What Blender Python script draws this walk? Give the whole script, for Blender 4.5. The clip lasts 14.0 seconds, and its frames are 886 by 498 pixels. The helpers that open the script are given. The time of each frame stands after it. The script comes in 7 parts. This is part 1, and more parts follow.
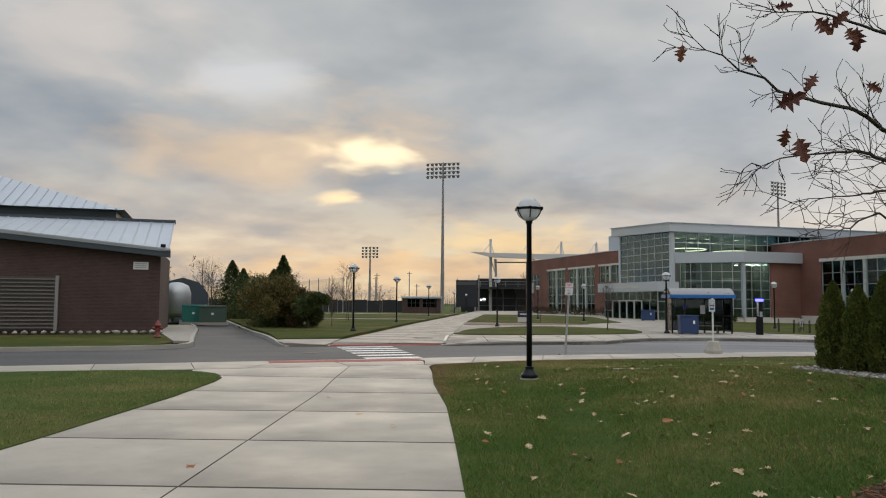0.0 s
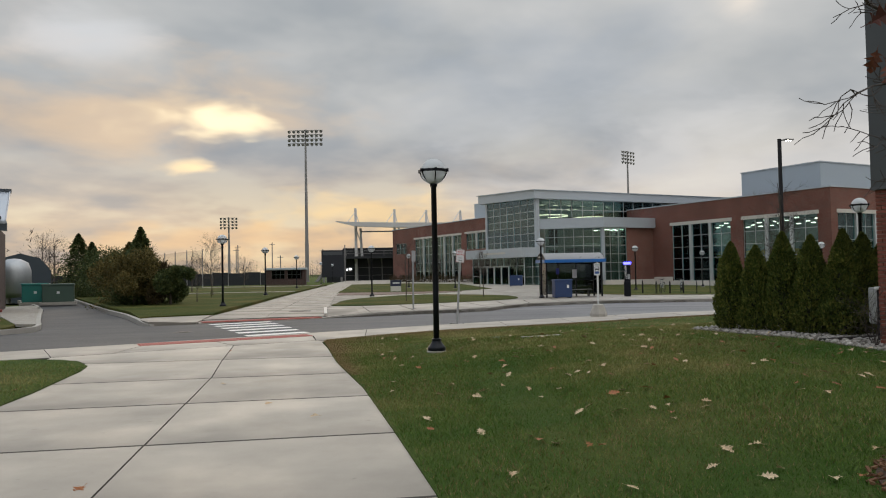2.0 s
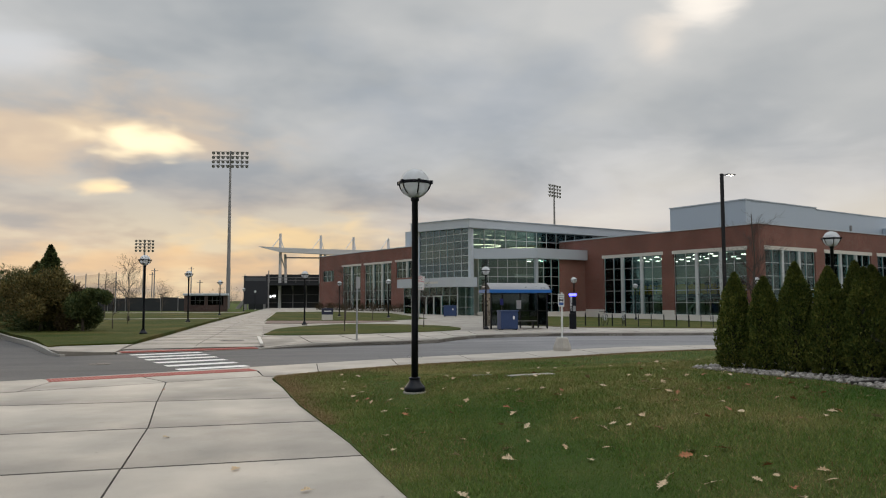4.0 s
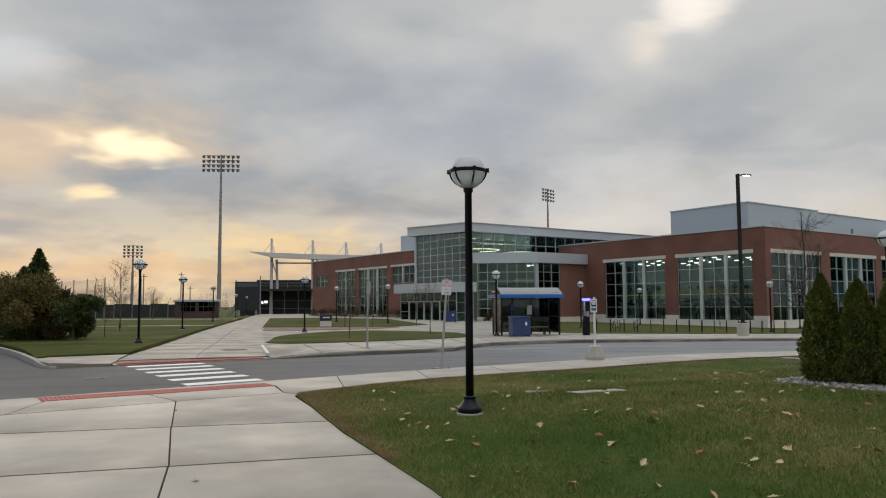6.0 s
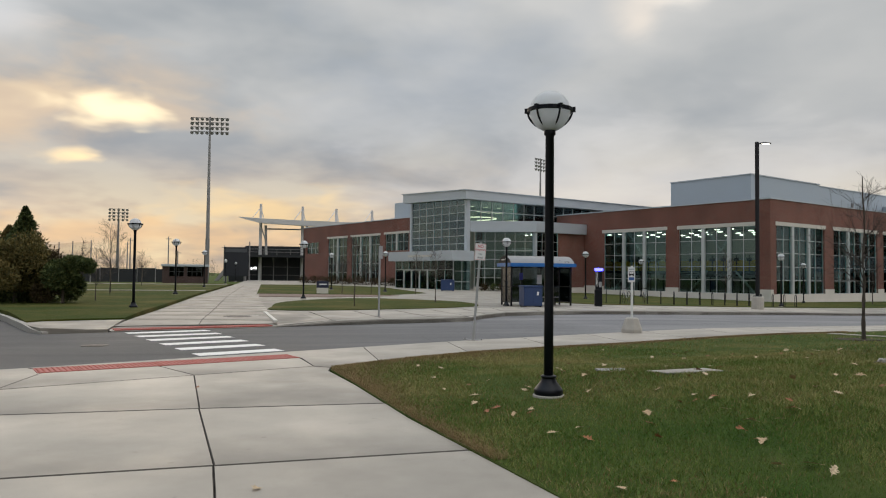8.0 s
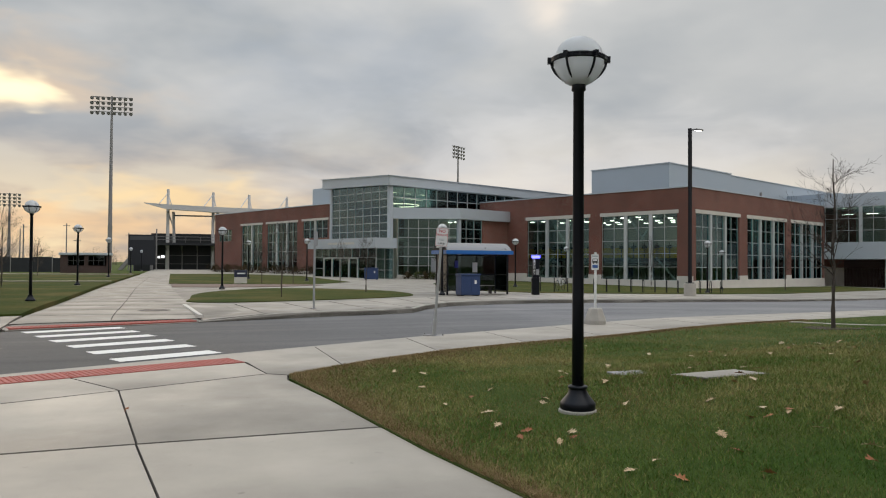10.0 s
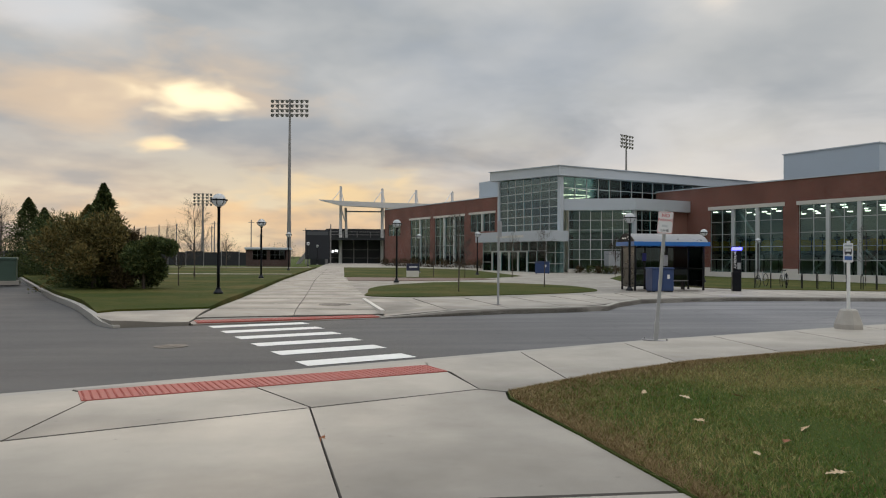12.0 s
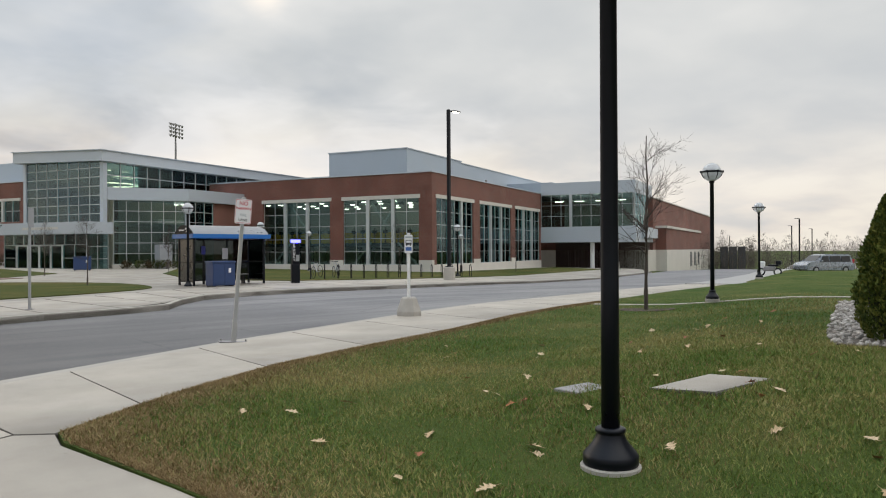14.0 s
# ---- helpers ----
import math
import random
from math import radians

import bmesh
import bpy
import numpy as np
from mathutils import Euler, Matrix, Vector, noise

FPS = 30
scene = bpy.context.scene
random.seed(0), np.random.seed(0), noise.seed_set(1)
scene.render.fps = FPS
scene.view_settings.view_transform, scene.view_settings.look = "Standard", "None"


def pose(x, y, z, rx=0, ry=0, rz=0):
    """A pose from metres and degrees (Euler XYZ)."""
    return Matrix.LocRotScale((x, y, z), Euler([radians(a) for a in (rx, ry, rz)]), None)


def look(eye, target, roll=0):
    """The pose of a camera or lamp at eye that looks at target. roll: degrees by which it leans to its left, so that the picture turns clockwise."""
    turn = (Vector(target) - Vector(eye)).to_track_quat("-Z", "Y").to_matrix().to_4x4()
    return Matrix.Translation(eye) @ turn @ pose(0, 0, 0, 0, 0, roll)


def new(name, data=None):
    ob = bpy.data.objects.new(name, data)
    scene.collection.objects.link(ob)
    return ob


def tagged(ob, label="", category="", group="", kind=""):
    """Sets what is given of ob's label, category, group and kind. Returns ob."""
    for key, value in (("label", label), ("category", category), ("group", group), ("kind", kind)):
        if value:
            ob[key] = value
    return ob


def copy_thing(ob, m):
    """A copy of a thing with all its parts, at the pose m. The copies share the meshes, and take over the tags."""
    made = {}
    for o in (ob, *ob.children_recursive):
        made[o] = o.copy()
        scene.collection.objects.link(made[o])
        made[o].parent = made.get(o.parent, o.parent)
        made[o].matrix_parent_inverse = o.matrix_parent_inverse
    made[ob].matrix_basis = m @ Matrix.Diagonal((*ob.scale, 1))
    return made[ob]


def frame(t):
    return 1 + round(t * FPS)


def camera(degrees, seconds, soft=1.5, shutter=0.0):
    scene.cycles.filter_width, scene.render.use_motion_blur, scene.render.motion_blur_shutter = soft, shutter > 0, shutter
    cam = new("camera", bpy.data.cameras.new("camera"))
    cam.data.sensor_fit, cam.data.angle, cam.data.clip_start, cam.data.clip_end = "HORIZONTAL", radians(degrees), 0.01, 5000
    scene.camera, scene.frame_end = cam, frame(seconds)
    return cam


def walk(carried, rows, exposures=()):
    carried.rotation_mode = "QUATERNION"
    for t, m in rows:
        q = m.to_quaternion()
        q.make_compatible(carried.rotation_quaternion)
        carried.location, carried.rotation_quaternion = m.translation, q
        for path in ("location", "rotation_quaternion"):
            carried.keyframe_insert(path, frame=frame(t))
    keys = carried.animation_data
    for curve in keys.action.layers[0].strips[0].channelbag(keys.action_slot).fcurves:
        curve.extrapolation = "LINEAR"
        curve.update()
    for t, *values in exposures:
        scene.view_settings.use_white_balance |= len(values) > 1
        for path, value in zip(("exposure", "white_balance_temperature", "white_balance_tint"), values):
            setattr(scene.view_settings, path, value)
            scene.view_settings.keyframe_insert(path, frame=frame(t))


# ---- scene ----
cam = camera(61.8, 14.0, soft=1.1)

PATH = [
    (0, (2.379, -0.349, 1.676), (2.096, 1.625, 1.822), 0.4),
    (0.5, (2.143, -0.347, 1.662), (2.127, 1.652, 1.747), -1.3),
    (1, (1.896, -0.111, 1.619), (1.959, 1.888, 1.64), -1.2),
    (1.5, (1.713, 0.278, 1.666), (1.802, 2.276, 1.685), -1.8),
    (2, (1.456, 0.776, 1.684), (1.543, 2.773, 1.745), -1.1),
    (2.5, (1.291, 1.336, 1.677), (1.389, 3.331, 1.78), -0.6),
    (3, (1.044, 1.906, 1.666), (1.216, 3.895, 1.785), -0.2),
    (5.5, (-0.116, 4.293, 1.681), (0.222, 6.258, 1.833), -0.2),
    (6, (-0.282, 4.821, 1.689), (0.041, 6.789, 1.841), -0.3),
    (6.5, (-0.544, 5.382, 1.669), (-0.294, 7.36, 1.822), 0.0),
    (7, (-0.746, 5.872, 1.644), (-0.565, 7.86, 1.769), 0.5),
    (7.5, (-0.971, 6.334, 1.621), (-0.742, 8.318, 1.723), 0.9),
    (8, (-1.138, 6.773, 1.598), (-0.778, 8.74, 1.668), 0.6),
    (8.5, (-1.329, 7.285, 1.606), (-0.895, 9.237, 1.651), 0.1),
    (11, (-1.862, 10.127, 1.584), (-1.234, 12.025, 1.629), 0.8),
    (11.5, (-1.965, 10.765, 1.575), (-1.628, 12.736, 1.611), 0.9),
    (12, (-2.116, 11.291, 1.527), (-1.955, 13.285, 1.548), 0.3),
    (12.5, (-2.119, 11.787, 1.517), (-1.854, 13.769, 1.521), 0.4),
    (13, (-2.145, 12.205, 1.525), (-1.605, 14.131, 1.557), 0.2),
    (13.5, (-2.081, 12.54, 1.521), (-1.115, 14.291, 1.557), -0.7),
    (14, (-2.021, 12.778, 1.513), (-0.778, 14.344, 1.516), -0.3),
]
walk(cam, [(t, look(eye, target, roll)) for t, eye, target, roll in PATH], [(0, -0.05), (3, -0.05), (6.5, -0.1), (8.5, 0.0), (11, 0.05), (12.0, -0.05), (13.0, -0.02), (13.5, 0.12), (14, 0.36)])

# ---- world and light ----
SUN_AZ, SUN_EL = radians(-15), radians(11)
sun_dir = Vector((math.sin(SUN_AZ) * math.cos(SUN_EL), math.cos(SUN_AZ) * math.cos(SUN_EL), math.sin(SUN_EL)))
sun = new("sun", bpy.data.lights.new("sun", "SUN"))
sun.data.energy, sun.data.angle, sun.data.color = 0.45, radians(40), (1.0, 0.82, 0.62)
sun.matrix_world = look(sun_dir * 100, (0, 0, 0))


class Nodes:
    """Short hand for building a node tree."""

    def __init__(self, tree):
        self.tree = tree
        tree.nodes.clear()

    def add(self, kind, **sockets):
        node = self.tree.nodes.new(kind)
        for key, value in sockets.items():
            socket = node.inputs[int(key[1:])] if key[0] == "i" and key[1:].isdigit() else node.inputs[key.replace("_", " ")]
            if isinstance(value, bpy.types.NodeSocket):
                self.tree.links.new(value, socket)
            else:
                socket.default_value = value
        return node

    def math(self, op, a, b=0.0, c=0.0, clamp=False):
        node = self.add("ShaderNodeMath", i0=a, i1=b, i2=c)
        node.operation, node.use_clamp = op, clamp
        return node.outputs[0]

    def mix(self, fac, a, b, blend="MIX"):
        node = self.tree.nodes.new("ShaderNodeMix")
        node.data_type, node.blend_type = "RGBA", blend
        for i, value in ((0, fac), (6, a), (7, b)):
            if isinstance(value, bpy.types.NodeSocket):
                self.tree.links.new(value, node.inputs[i])
            else:
                node.inputs[i].default_value = value
        return node.outputs[2]

    def noise(self, vector, scale, detail=3.0, rough=0.55, distort=0.0):
        return self.add("ShaderNodeTexNoise", Vector=vector, Scale=scale, Detail=detail, Roughness=rough, Distortion=distort).outputs[0]

    def ramp(self, fac, *stops):
        node = self.add("ShaderNodeValToRGB", Fac=fac)
        e = node.color_ramp.elements
        while len(e) < len(stops):
            e.new(0.5)
        for el, (p, c) in zip(e, stops):
            el.position, el.color = p, (*c, 1) if len(c) == 3 else c
        return node.outputs[0]

    def range(self, value, a, b, c=0.0, d=1.0, smooth=False):
        node = self.add("ShaderNodeMapRange", i0=value, i1=a, i2=b, i3=c, i4=d)
        node.interpolation_type = "SMOOTHSTEP" if smooth else "LINEAR"
        return node.outputs[0]


def rgb(r, g, b):
    return (r, g, b, 1.0)


world = bpy.data.worlds.new("world")
scene.world = world
world.use_nodes = True
w = Nodes(world.node_tree)
direction = w.add("ShaderNodeTexCoord").outputs["Generated"]
sep = w.add("ShaderNodeSeparateXYZ", Vector=direction)
dx, dy, dz = sep.outputs
sky = w.add("ShaderNodeTexSky")
sky.sky_type, sky.sun_disc, sky.sun_elevation, sky.sun_rotation = "NISHITA", False, SUN_EL, SUN_AZ
# cloud deck: a plane far above, seen in perspective
up = w.math("MAXIMUM", dz, 0.0)
over = w.math("ADD", up, 0.22)
plane = w.add("ShaderNodeCombineXYZ", X=w.math("DIVIDE", dx, over), Y=w.math("DIVIDE", dy, over), Z=0.3).outputs[0]
big = w.noise(plane, 0.75, 2.0, 0.4, 0.1)
mid = w.noise(plane, 2.1, 4.0, 0.48, 0.1)
cloud = w.math("ADD", w.math("MULTIPLY", big, 0.65), w.math("MULTIPLY", mid, 0.35))
deck = w.ramp(cloud, (0.39, (0.255, 0.305, 0.365)), (0.5, (0.42, 0.45, 0.475)), (0.61, (0.66, 0.66, 0.65)))
# paler to the east, away from the thick cloud
east = w.range(w.math("ADD", dx, w.math("MULTIPLY", dy, -0.35)), -0.35, 0.65, smooth=True)
deck = w.mix(w.math("MULTIPLY", east, 0.55), deck, rgb(0.62, 0.62, 0.605))
# thin bright cloud low in the sky
pale_low = w.range(up, 0.03, 0.34, 0.52, 0.0, smooth=True)
deck = w.mix(w.math("MULTIPLY", pale_low, w.range(mid, 0.36, 0.6, 0.55, 1.0)), deck, rgb(0.80, 0.765, 0.72))
# warm light low in the sky round the sun
sun_cos = w.add("ShaderNodeVectorMath", i0=direction, i1=tuple(sun_dir))
sun_cos.operation = "DOT_PRODUCT"
low = w.range(up, 0.0, 0.2, 1.0, 0.0, smooth=True)
horizon_glow = w.math("MULTIPLY", low, w.range(sun_cos.outputs["Value"], 0.3, 0.98, 0.25, 1.0, smooth=True))
deck = w.mix(w.math("MULTIPLY", horizon_glow, 0.85), deck, w.ramp(mid, (0.38, (0.50, 0.40, 0.32)), (0.5, (0.78, 0.56, 0.34)), (0.62, (1.0, 0.78, 0.46))))


streaky = w.add("ShaderNodeMapping", Vector=direction, Scale=(1.0, 1.0, 2.6)).outputs[0]
ragged = w.noise(streaky, 7.5, 4.0, 0.5, 0.35)
torn = w.noise(streaky, 15.0, 2.5, 0.45, 0.3)


def opening(azimuth, elevation, size, stretch, colour, strength):
    """A bright thin place in the cloud, with a ragged edge."""
    a, e = radians(azimuth), radians(elevation)
    centre = Vector((math.sin(a) * math.cos(e), math.cos(a) * math.cos(e), math.sin(e)))
    right = Vector((math.cos(a), -math.sin(a), 0))
    top = right.cross(centre)
    bits = []
    for axis, s in ((right, size * stretch), (top, size)):
        v = w.add("ShaderNodeVectorMath", i0=direction, i1=tuple(axis))
        v.operation = "DOT_PRODUCT"
        q = w.math("DIVIDE", w.math("SUBTRACT", v.outputs["Value"], axis.dot(centre)), radians(s))
        bits.append(w.math("MULTIPLY", q, q))
    r = w.math("SQRT", w.math("ADD", *bits))
    rag = w.math("MULTIPLY", w.math("SUBTRACT", torn if size < 1.3 else ragged, 0.5), 3.8 if size < 1.3 else 3.2)
    m = w.math("MULTIPLY", w.range(w.math("ADD", r, rag), 0.0, 1.75, 1.0, 0.0, smooth=True), w.range(dy, -0.2, 0.2))
    return w.mix(w.math("MULTIPLY", m, strength), deck, rgb(*colour))


deck = opening(-19.0, 11.8, 3.0, 3.0, (0.88, 0.66, 0.45), 0.75)
deck = opening(-15.6, 11.8, 1.2, 3.0, (1.0, 0.80, 0.55), 0.6)
deck = opening(-14.2, 11.2, 0.95, 2.8, (1.45, 1.2, 0.80), 1.0)
deck = opening(-15.9, 8.0, 0.5, 3.4, (1.3, 1.0, 0.6), 1.0)
deck = opening(-34.0, 18.5, 3.0, 2.2, (0.78, 0.70, 0.64), 0.6)
deck = opening(-23.0, 16.5, 1.8, 1.8, (0.74, 0.76, 0.79), 0.7)
deck = opening(28.5, 21.4, 1.7, 1.3, (1.15, 1.06, 0.95), 0.95)
deck = opening(25.3, 18.8, 1.5, 1.1, (0.95, 0.86, 0.76), 0.8)
deck = opening(-3.5, 4.6, 1.2, 5.0, (1.1, 0.80, 0.42), 0.75)
deck = opening(-12.0, 2.6, 1.1, 9.0, (1.0, 0.66, 0.36), 0.6)
deck = opening(12.0, 15.0, 4.5, 2.0, (0.40, 0.46, 0.55), 0.35)
deck = opening(24.0, 7.0, 4.5, 3.0, (0.82, 0.80, 0.78), 0.6)
# an overcast sky is brighter overhead than at the horizon
overhead = w.range(up, 0.38, 0.9, 1.0, 3.1, smooth=True)
deck = w.mix(1.0, deck, w.add("ShaderNodeCombineXYZ", X=overhead, Y=overhead, Z=overhead).outputs[0], "MULTIPLY")
# the clear sky above shows only faintly through the deck
thin = w.mix(1.0, sky.outputs[0], rgb(0.004, 0.004, 0.004), "MULTIPLY")
full = w.mix(1.0, w.mix(1.0, deck, rgb(9.5, 9.5, 9.5), "MULTIPLY"), thin, "ADD")
background = w.add("ShaderNodeBackground", Color=full, Strength=0.1)
w.add("ShaderNodeOutputWorld", Surface=background.outputs[0])

# ---- materials ----


def material(name, build):
    m = bpy.data.materials.new(name)
    m.use_nodes = True
    n = Nodes(m.node_tree)
    shader = build(n)
    n.add("ShaderNodeOutputMaterial", Surface=shader)
    return m


def plain(name, colour, rough=0.6, metal=0.0, vary=0.18, scale=3.0, grain=60.0, bump=0.15, dist=0.004, spread=0.0, coat=0.0, spec=0.5):
    """A painted, cast or natural surface: colour varied at two scales, with fine relief."""

    def build(n):
        at = n.add("ShaderNodeTexCoord").outputs["Object"]
        big, fine = n.noise(at, scale, 4.0), n.noise(at, grain, 3.0)
        f = n.math("ADD", n.math("MULTIPLY", n.math("SUBTRACT", big, 0.5), 2 * vary), n.math("MULTIPLY", n.math("SUBTRACT", fine, 0.5), vary))
        if spread:
            rnd = n.add("ShaderNodeObjectInfo").outputs["Random"]
            f = n.math("ADD", f, n.math("MULTIPLY", n.math("SUBTRACT", rnd, 0.5), spread))
        v = n.math("ADD", f, 1.0)
        c = n.mix(1.0, rgb(*colour), n.add("ShaderNodeCombineXYZ", X=v, Y=v, Z=v).outputs[0], "MULTIPLY")
        b = n.add("ShaderNodeBump", Strength=bump, Distance=dist, Height=fine)
        r = n.range(big, 0.3, 0.7, max(0.05, rough - 0.1), min(1.0, rough + 0.1))
        p = n.add("ShaderNodeBsdfPrincipled", Base_Color=c, Roughness=r, Metallic=metal, Normal=b.outputs[0], Coat_Weight=coat, Specular_IOR_Level=spec)
        return p.outputs[0]

    return material(name, build)


def emitter(name, colour, strength):
    return material(name, lambda n: n.add("ShaderNodeEmission", Color=rgb(*colour), Strength=strength).outputs[0])


def glazing(name, tint, gloss=(0.74, 0.93, 0.94), rough=0.02, ior=1.5):
    """Coated architectural glass: mirrors by Fresnel, lets the tinted rest through."""

    def build(n):
        at = n.add("ShaderNodeTexCoord").outputs["Object"]
        b = n.add("ShaderNodeBump", Strength=0.05, Distance=0.02, Height=n.noise(at, 0.8, 2.0))
        fr = n.add("ShaderNodeFresnel", IOR=ior)
        t = n.add("ShaderNodeBsdfTransparent", Color=rgb(*tint))
        gl = n.add("ShaderNodeBsdfGlossy", Color=rgb(*gloss), Roughness=rough, Normal=b.outputs[0])
        return n.add("ShaderNodeMixShader", i0=fr.outputs[0], i1=t.outputs[0], i2=gl.outputs[0]).outputs[0]

    return material(name, build)


def brickwork(name, a, b, mortar, scale=1.0):
    def build(n):
        at = n.add("ShaderNodeTexCoord").outputs["Object"]
        s = n.add("ShaderNodeSeparateXYZ", Vector=at)
        flat = n.add("ShaderNodeCombineXYZ", X=n.math("ADD", s.outputs[0], s.outputs[1]), Y=s.outputs[2], Z=0.0).outputs[0]
        br = n.add("ShaderNodeTexBrick", Vector=flat, Color1=rgb(*a), Color2=rgb(*b), Mortar=rgb(*mortar), Scale=scale)
        for key, value in (("Mortar Size", 0.006), ("Brick Width", 0.21), ("Row Height", 0.0725), ("Bias", 0.0)):
            br.inputs[key].default_value = value
        stain = n.noise(at, 0.35, 5.0)
        v = n.range(stain, 0.3, 0.7, 0.8, 1.18)
        c = n.mix(1.0, br.outputs[0], n.add("ShaderNodeCombineXYZ", X=v, Y=v, Z=v).outputs[0], "MULTIPLY")
        bump = n.add("ShaderNodeBump", Strength=0.5, Distance=0.006, Height=n.math("SUBTRACT", 1.0, br.outputs[1]))
        return n.add("ShaderNodeBsdfPrincipled", Base_Color=c, Roughness=0.85, Normal=bump.outputs[0]).outputs[0]

    return material(name, build)


def concrete_paving(n):
    at = n.add("ShaderNodeTexCoord").outputs["Object"]
    geo = n.add("ShaderNodeNewGeometry").outputs["Position"]
    blotch, fine = n.noise(geo, 0.45, 6.0, 0.6), n.noise(geo, 160.0, 3.0, 0.7)
    broom = n.noise(n.add("ShaderNodeMapping", Vector=geo, Scale=(12.0, 140.0, 1.0)).outputs[0], 1.0, 2.0)
    rnd = n.add("ShaderNodeObjectInfo").outputs["Random"]
    v = n.math("ADD", n.range(blotch, 0.3, 0.7, 0.74, 1.14), n.math("ADD", n.math("MULTIPLY", n.math("SUBTRACT", rnd, 0.5), 0.12), n.math("MULTIPLY", n.math("SUBTRACT", fine, 0.5), 0.25)))
    spots = n.range(n.noise(geo, 7.0, 2.0), 0.70, 0.78, 1.0, 0.72)
    v = n.math("MULTIPLY", v, spots)
    # damp gathers along the sunk edge of each slab
    g = n.add("ShaderNodeSeparateXYZ", Vector=n.add("ShaderNodeTexCoord").outputs["Generated"]).outputs[1]
    g = n.math("ADD", g, n.math("MULTIPLY", n.math("SUBTRACT", n.noise(geo, 1.4, 3.0), 0.5), 0.35))
    wet = n.range(g, -0.05, 0.5, 0.66, 1.05, smooth=True)
    v = n.math("MULTIPLY", v, wet)
    # the path across the road is darkened, by position
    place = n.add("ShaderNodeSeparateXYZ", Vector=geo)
    far_path = n.math("MULTIPLY", n.range(place.outputs[1], 25.0, 31.0), n.range(place.outputs[0], 2.0, -2.0))
    v = n.math("MULTIPLY", v, n.range(far_path, 0.0, 1.0, 1.0, 0.74))
    c = n.mix(1.0, rgb(0.355, 0.318, 0.270), n.add("ShaderNodeCombineXYZ", X=v, Y=v, Z=v).outputs[0], "MULTIPLY")
    bump = n.add("ShaderNodeBump", Strength=0.25, Distance=0.003, Height=n.math("ADD", fine, broom))
    damp = n.range(n.noise(geo, 0.8, 4.0), 0.35, 0.65, 0.42, 0.68)
    return n.add("ShaderNodeBsdfPrincipled", Base_Color=c, Roughness=damp, Normal=bump.outputs[0]).outputs[0]


def asphalt(n):
    geo = n.add("ShaderNodeNewGeometry").outputs["Position"]
    blotch, fine = n.noise(geo, 0.25, 6.0, 0.6), n.noise(geo, 90.0, 3.0, 0.8)
    streak = n.noise(n.add("ShaderNodeMapping", Vector=geo, Rotation=(0, 0, radians(-25)), Scale=(0.08, 1.1, 1.0)).outputs[0], 1.0, 4.0)
    c = n.ramp(n.math("ADD", n.math("MULTIPLY", blotch, 0.5), n.math("MULTIPLY", streak, 0.5)), (0.38, (0.034, 0.034, 0.038)), (0.62, (0.075, 0.073, 0.073)))
    # worn pale eastwards, fresher round the crossing
    worn = n.range(n.math("ADD", n.add("ShaderNodeSeparateXYZ", Vector=geo).outputs[0], n.math("MULTIPLY", n.math("SUBTRACT", blotch, 0.5), 8.0)), -3.0, 9.0, 0.85, 2.9)
    v = n.math("MULTIPLY", n.range(fine, 0.2, 0.8, 0.75, 1.3), worn)
    c = n.mix(1.0, c, n.add("ShaderNodeCombineXYZ", X=v, Y=v, Z=v).outputs[0], "MULTIPLY")
    crack = n.add("ShaderNodeTexVoronoi", Vector=n.add("ShaderNodeMapping", Vector=geo, Scale=(0.22, 0.3, 1.0)).outputs[0], Scale=1.0)
    crack.feature = "DISTANCE_TO_EDGE"
    wander = n.math("ADD", crack.outputs[0], n.math("MULTIPLY", n.math("SUBTRACT", n.noise(geo, 3.0, 4.0), 0.5), 0.03))
    c = n.mix(n.range(wander, 0.0, 0.006, 0.55, 0.0), c, rgb(0.045, 0.045, 0.047))
    bump = n.add("ShaderNodeBump", Strength=0.5, Distance=0.006, Height=fine)
    return n.add("ShaderNodeBsdfPrincipled", Base_Color=c, Roughness=n.range(blotch, 0.3, 0.7, 0.58, 0.78), Normal=bump.outputs[0]).outputs[0]


def turf(n):
    geo = n.add("ShaderNodeNewGeometry").outputs["Position"]
    patch, mid_, fine = n.noise(geo, 0.28, 5.0, 0.6), n.noise(geo, 2.2, 4.0, 0.65), n.noise(geo, 45.0, 3.0, 0.8)
    c = n.ramp(patch, (0.36, (0.042, 0.078, 0.014)), (0.54, (0.068, 0.094, 0.022)), (0.7, (0.125, 0.115, 0.04)))
    c = n.mix(n.range(mid_, 0.5, 0.8, 0.0, 0.45), c, rgb(0.13, 0.12, 0.045))
    v = n.range(fine, 0.25, 0.75, 0.7, 1.3)
    c = n.mix(1.0, c, n.add("ShaderNodeCombineXYZ", X=v, Y=v, Z=v).outputs[0], "MULTIPLY")
    bump = n.add("ShaderNodeBump", Strength=0.9, Distance=0.03, Height=fine)
    return n.add("ShaderNodeBsdfPrincipled", Base_Color=c, Roughness=0.95, Specular_IOR_Level=0.1, Normal=bump.outputs[0]).outputs[0]


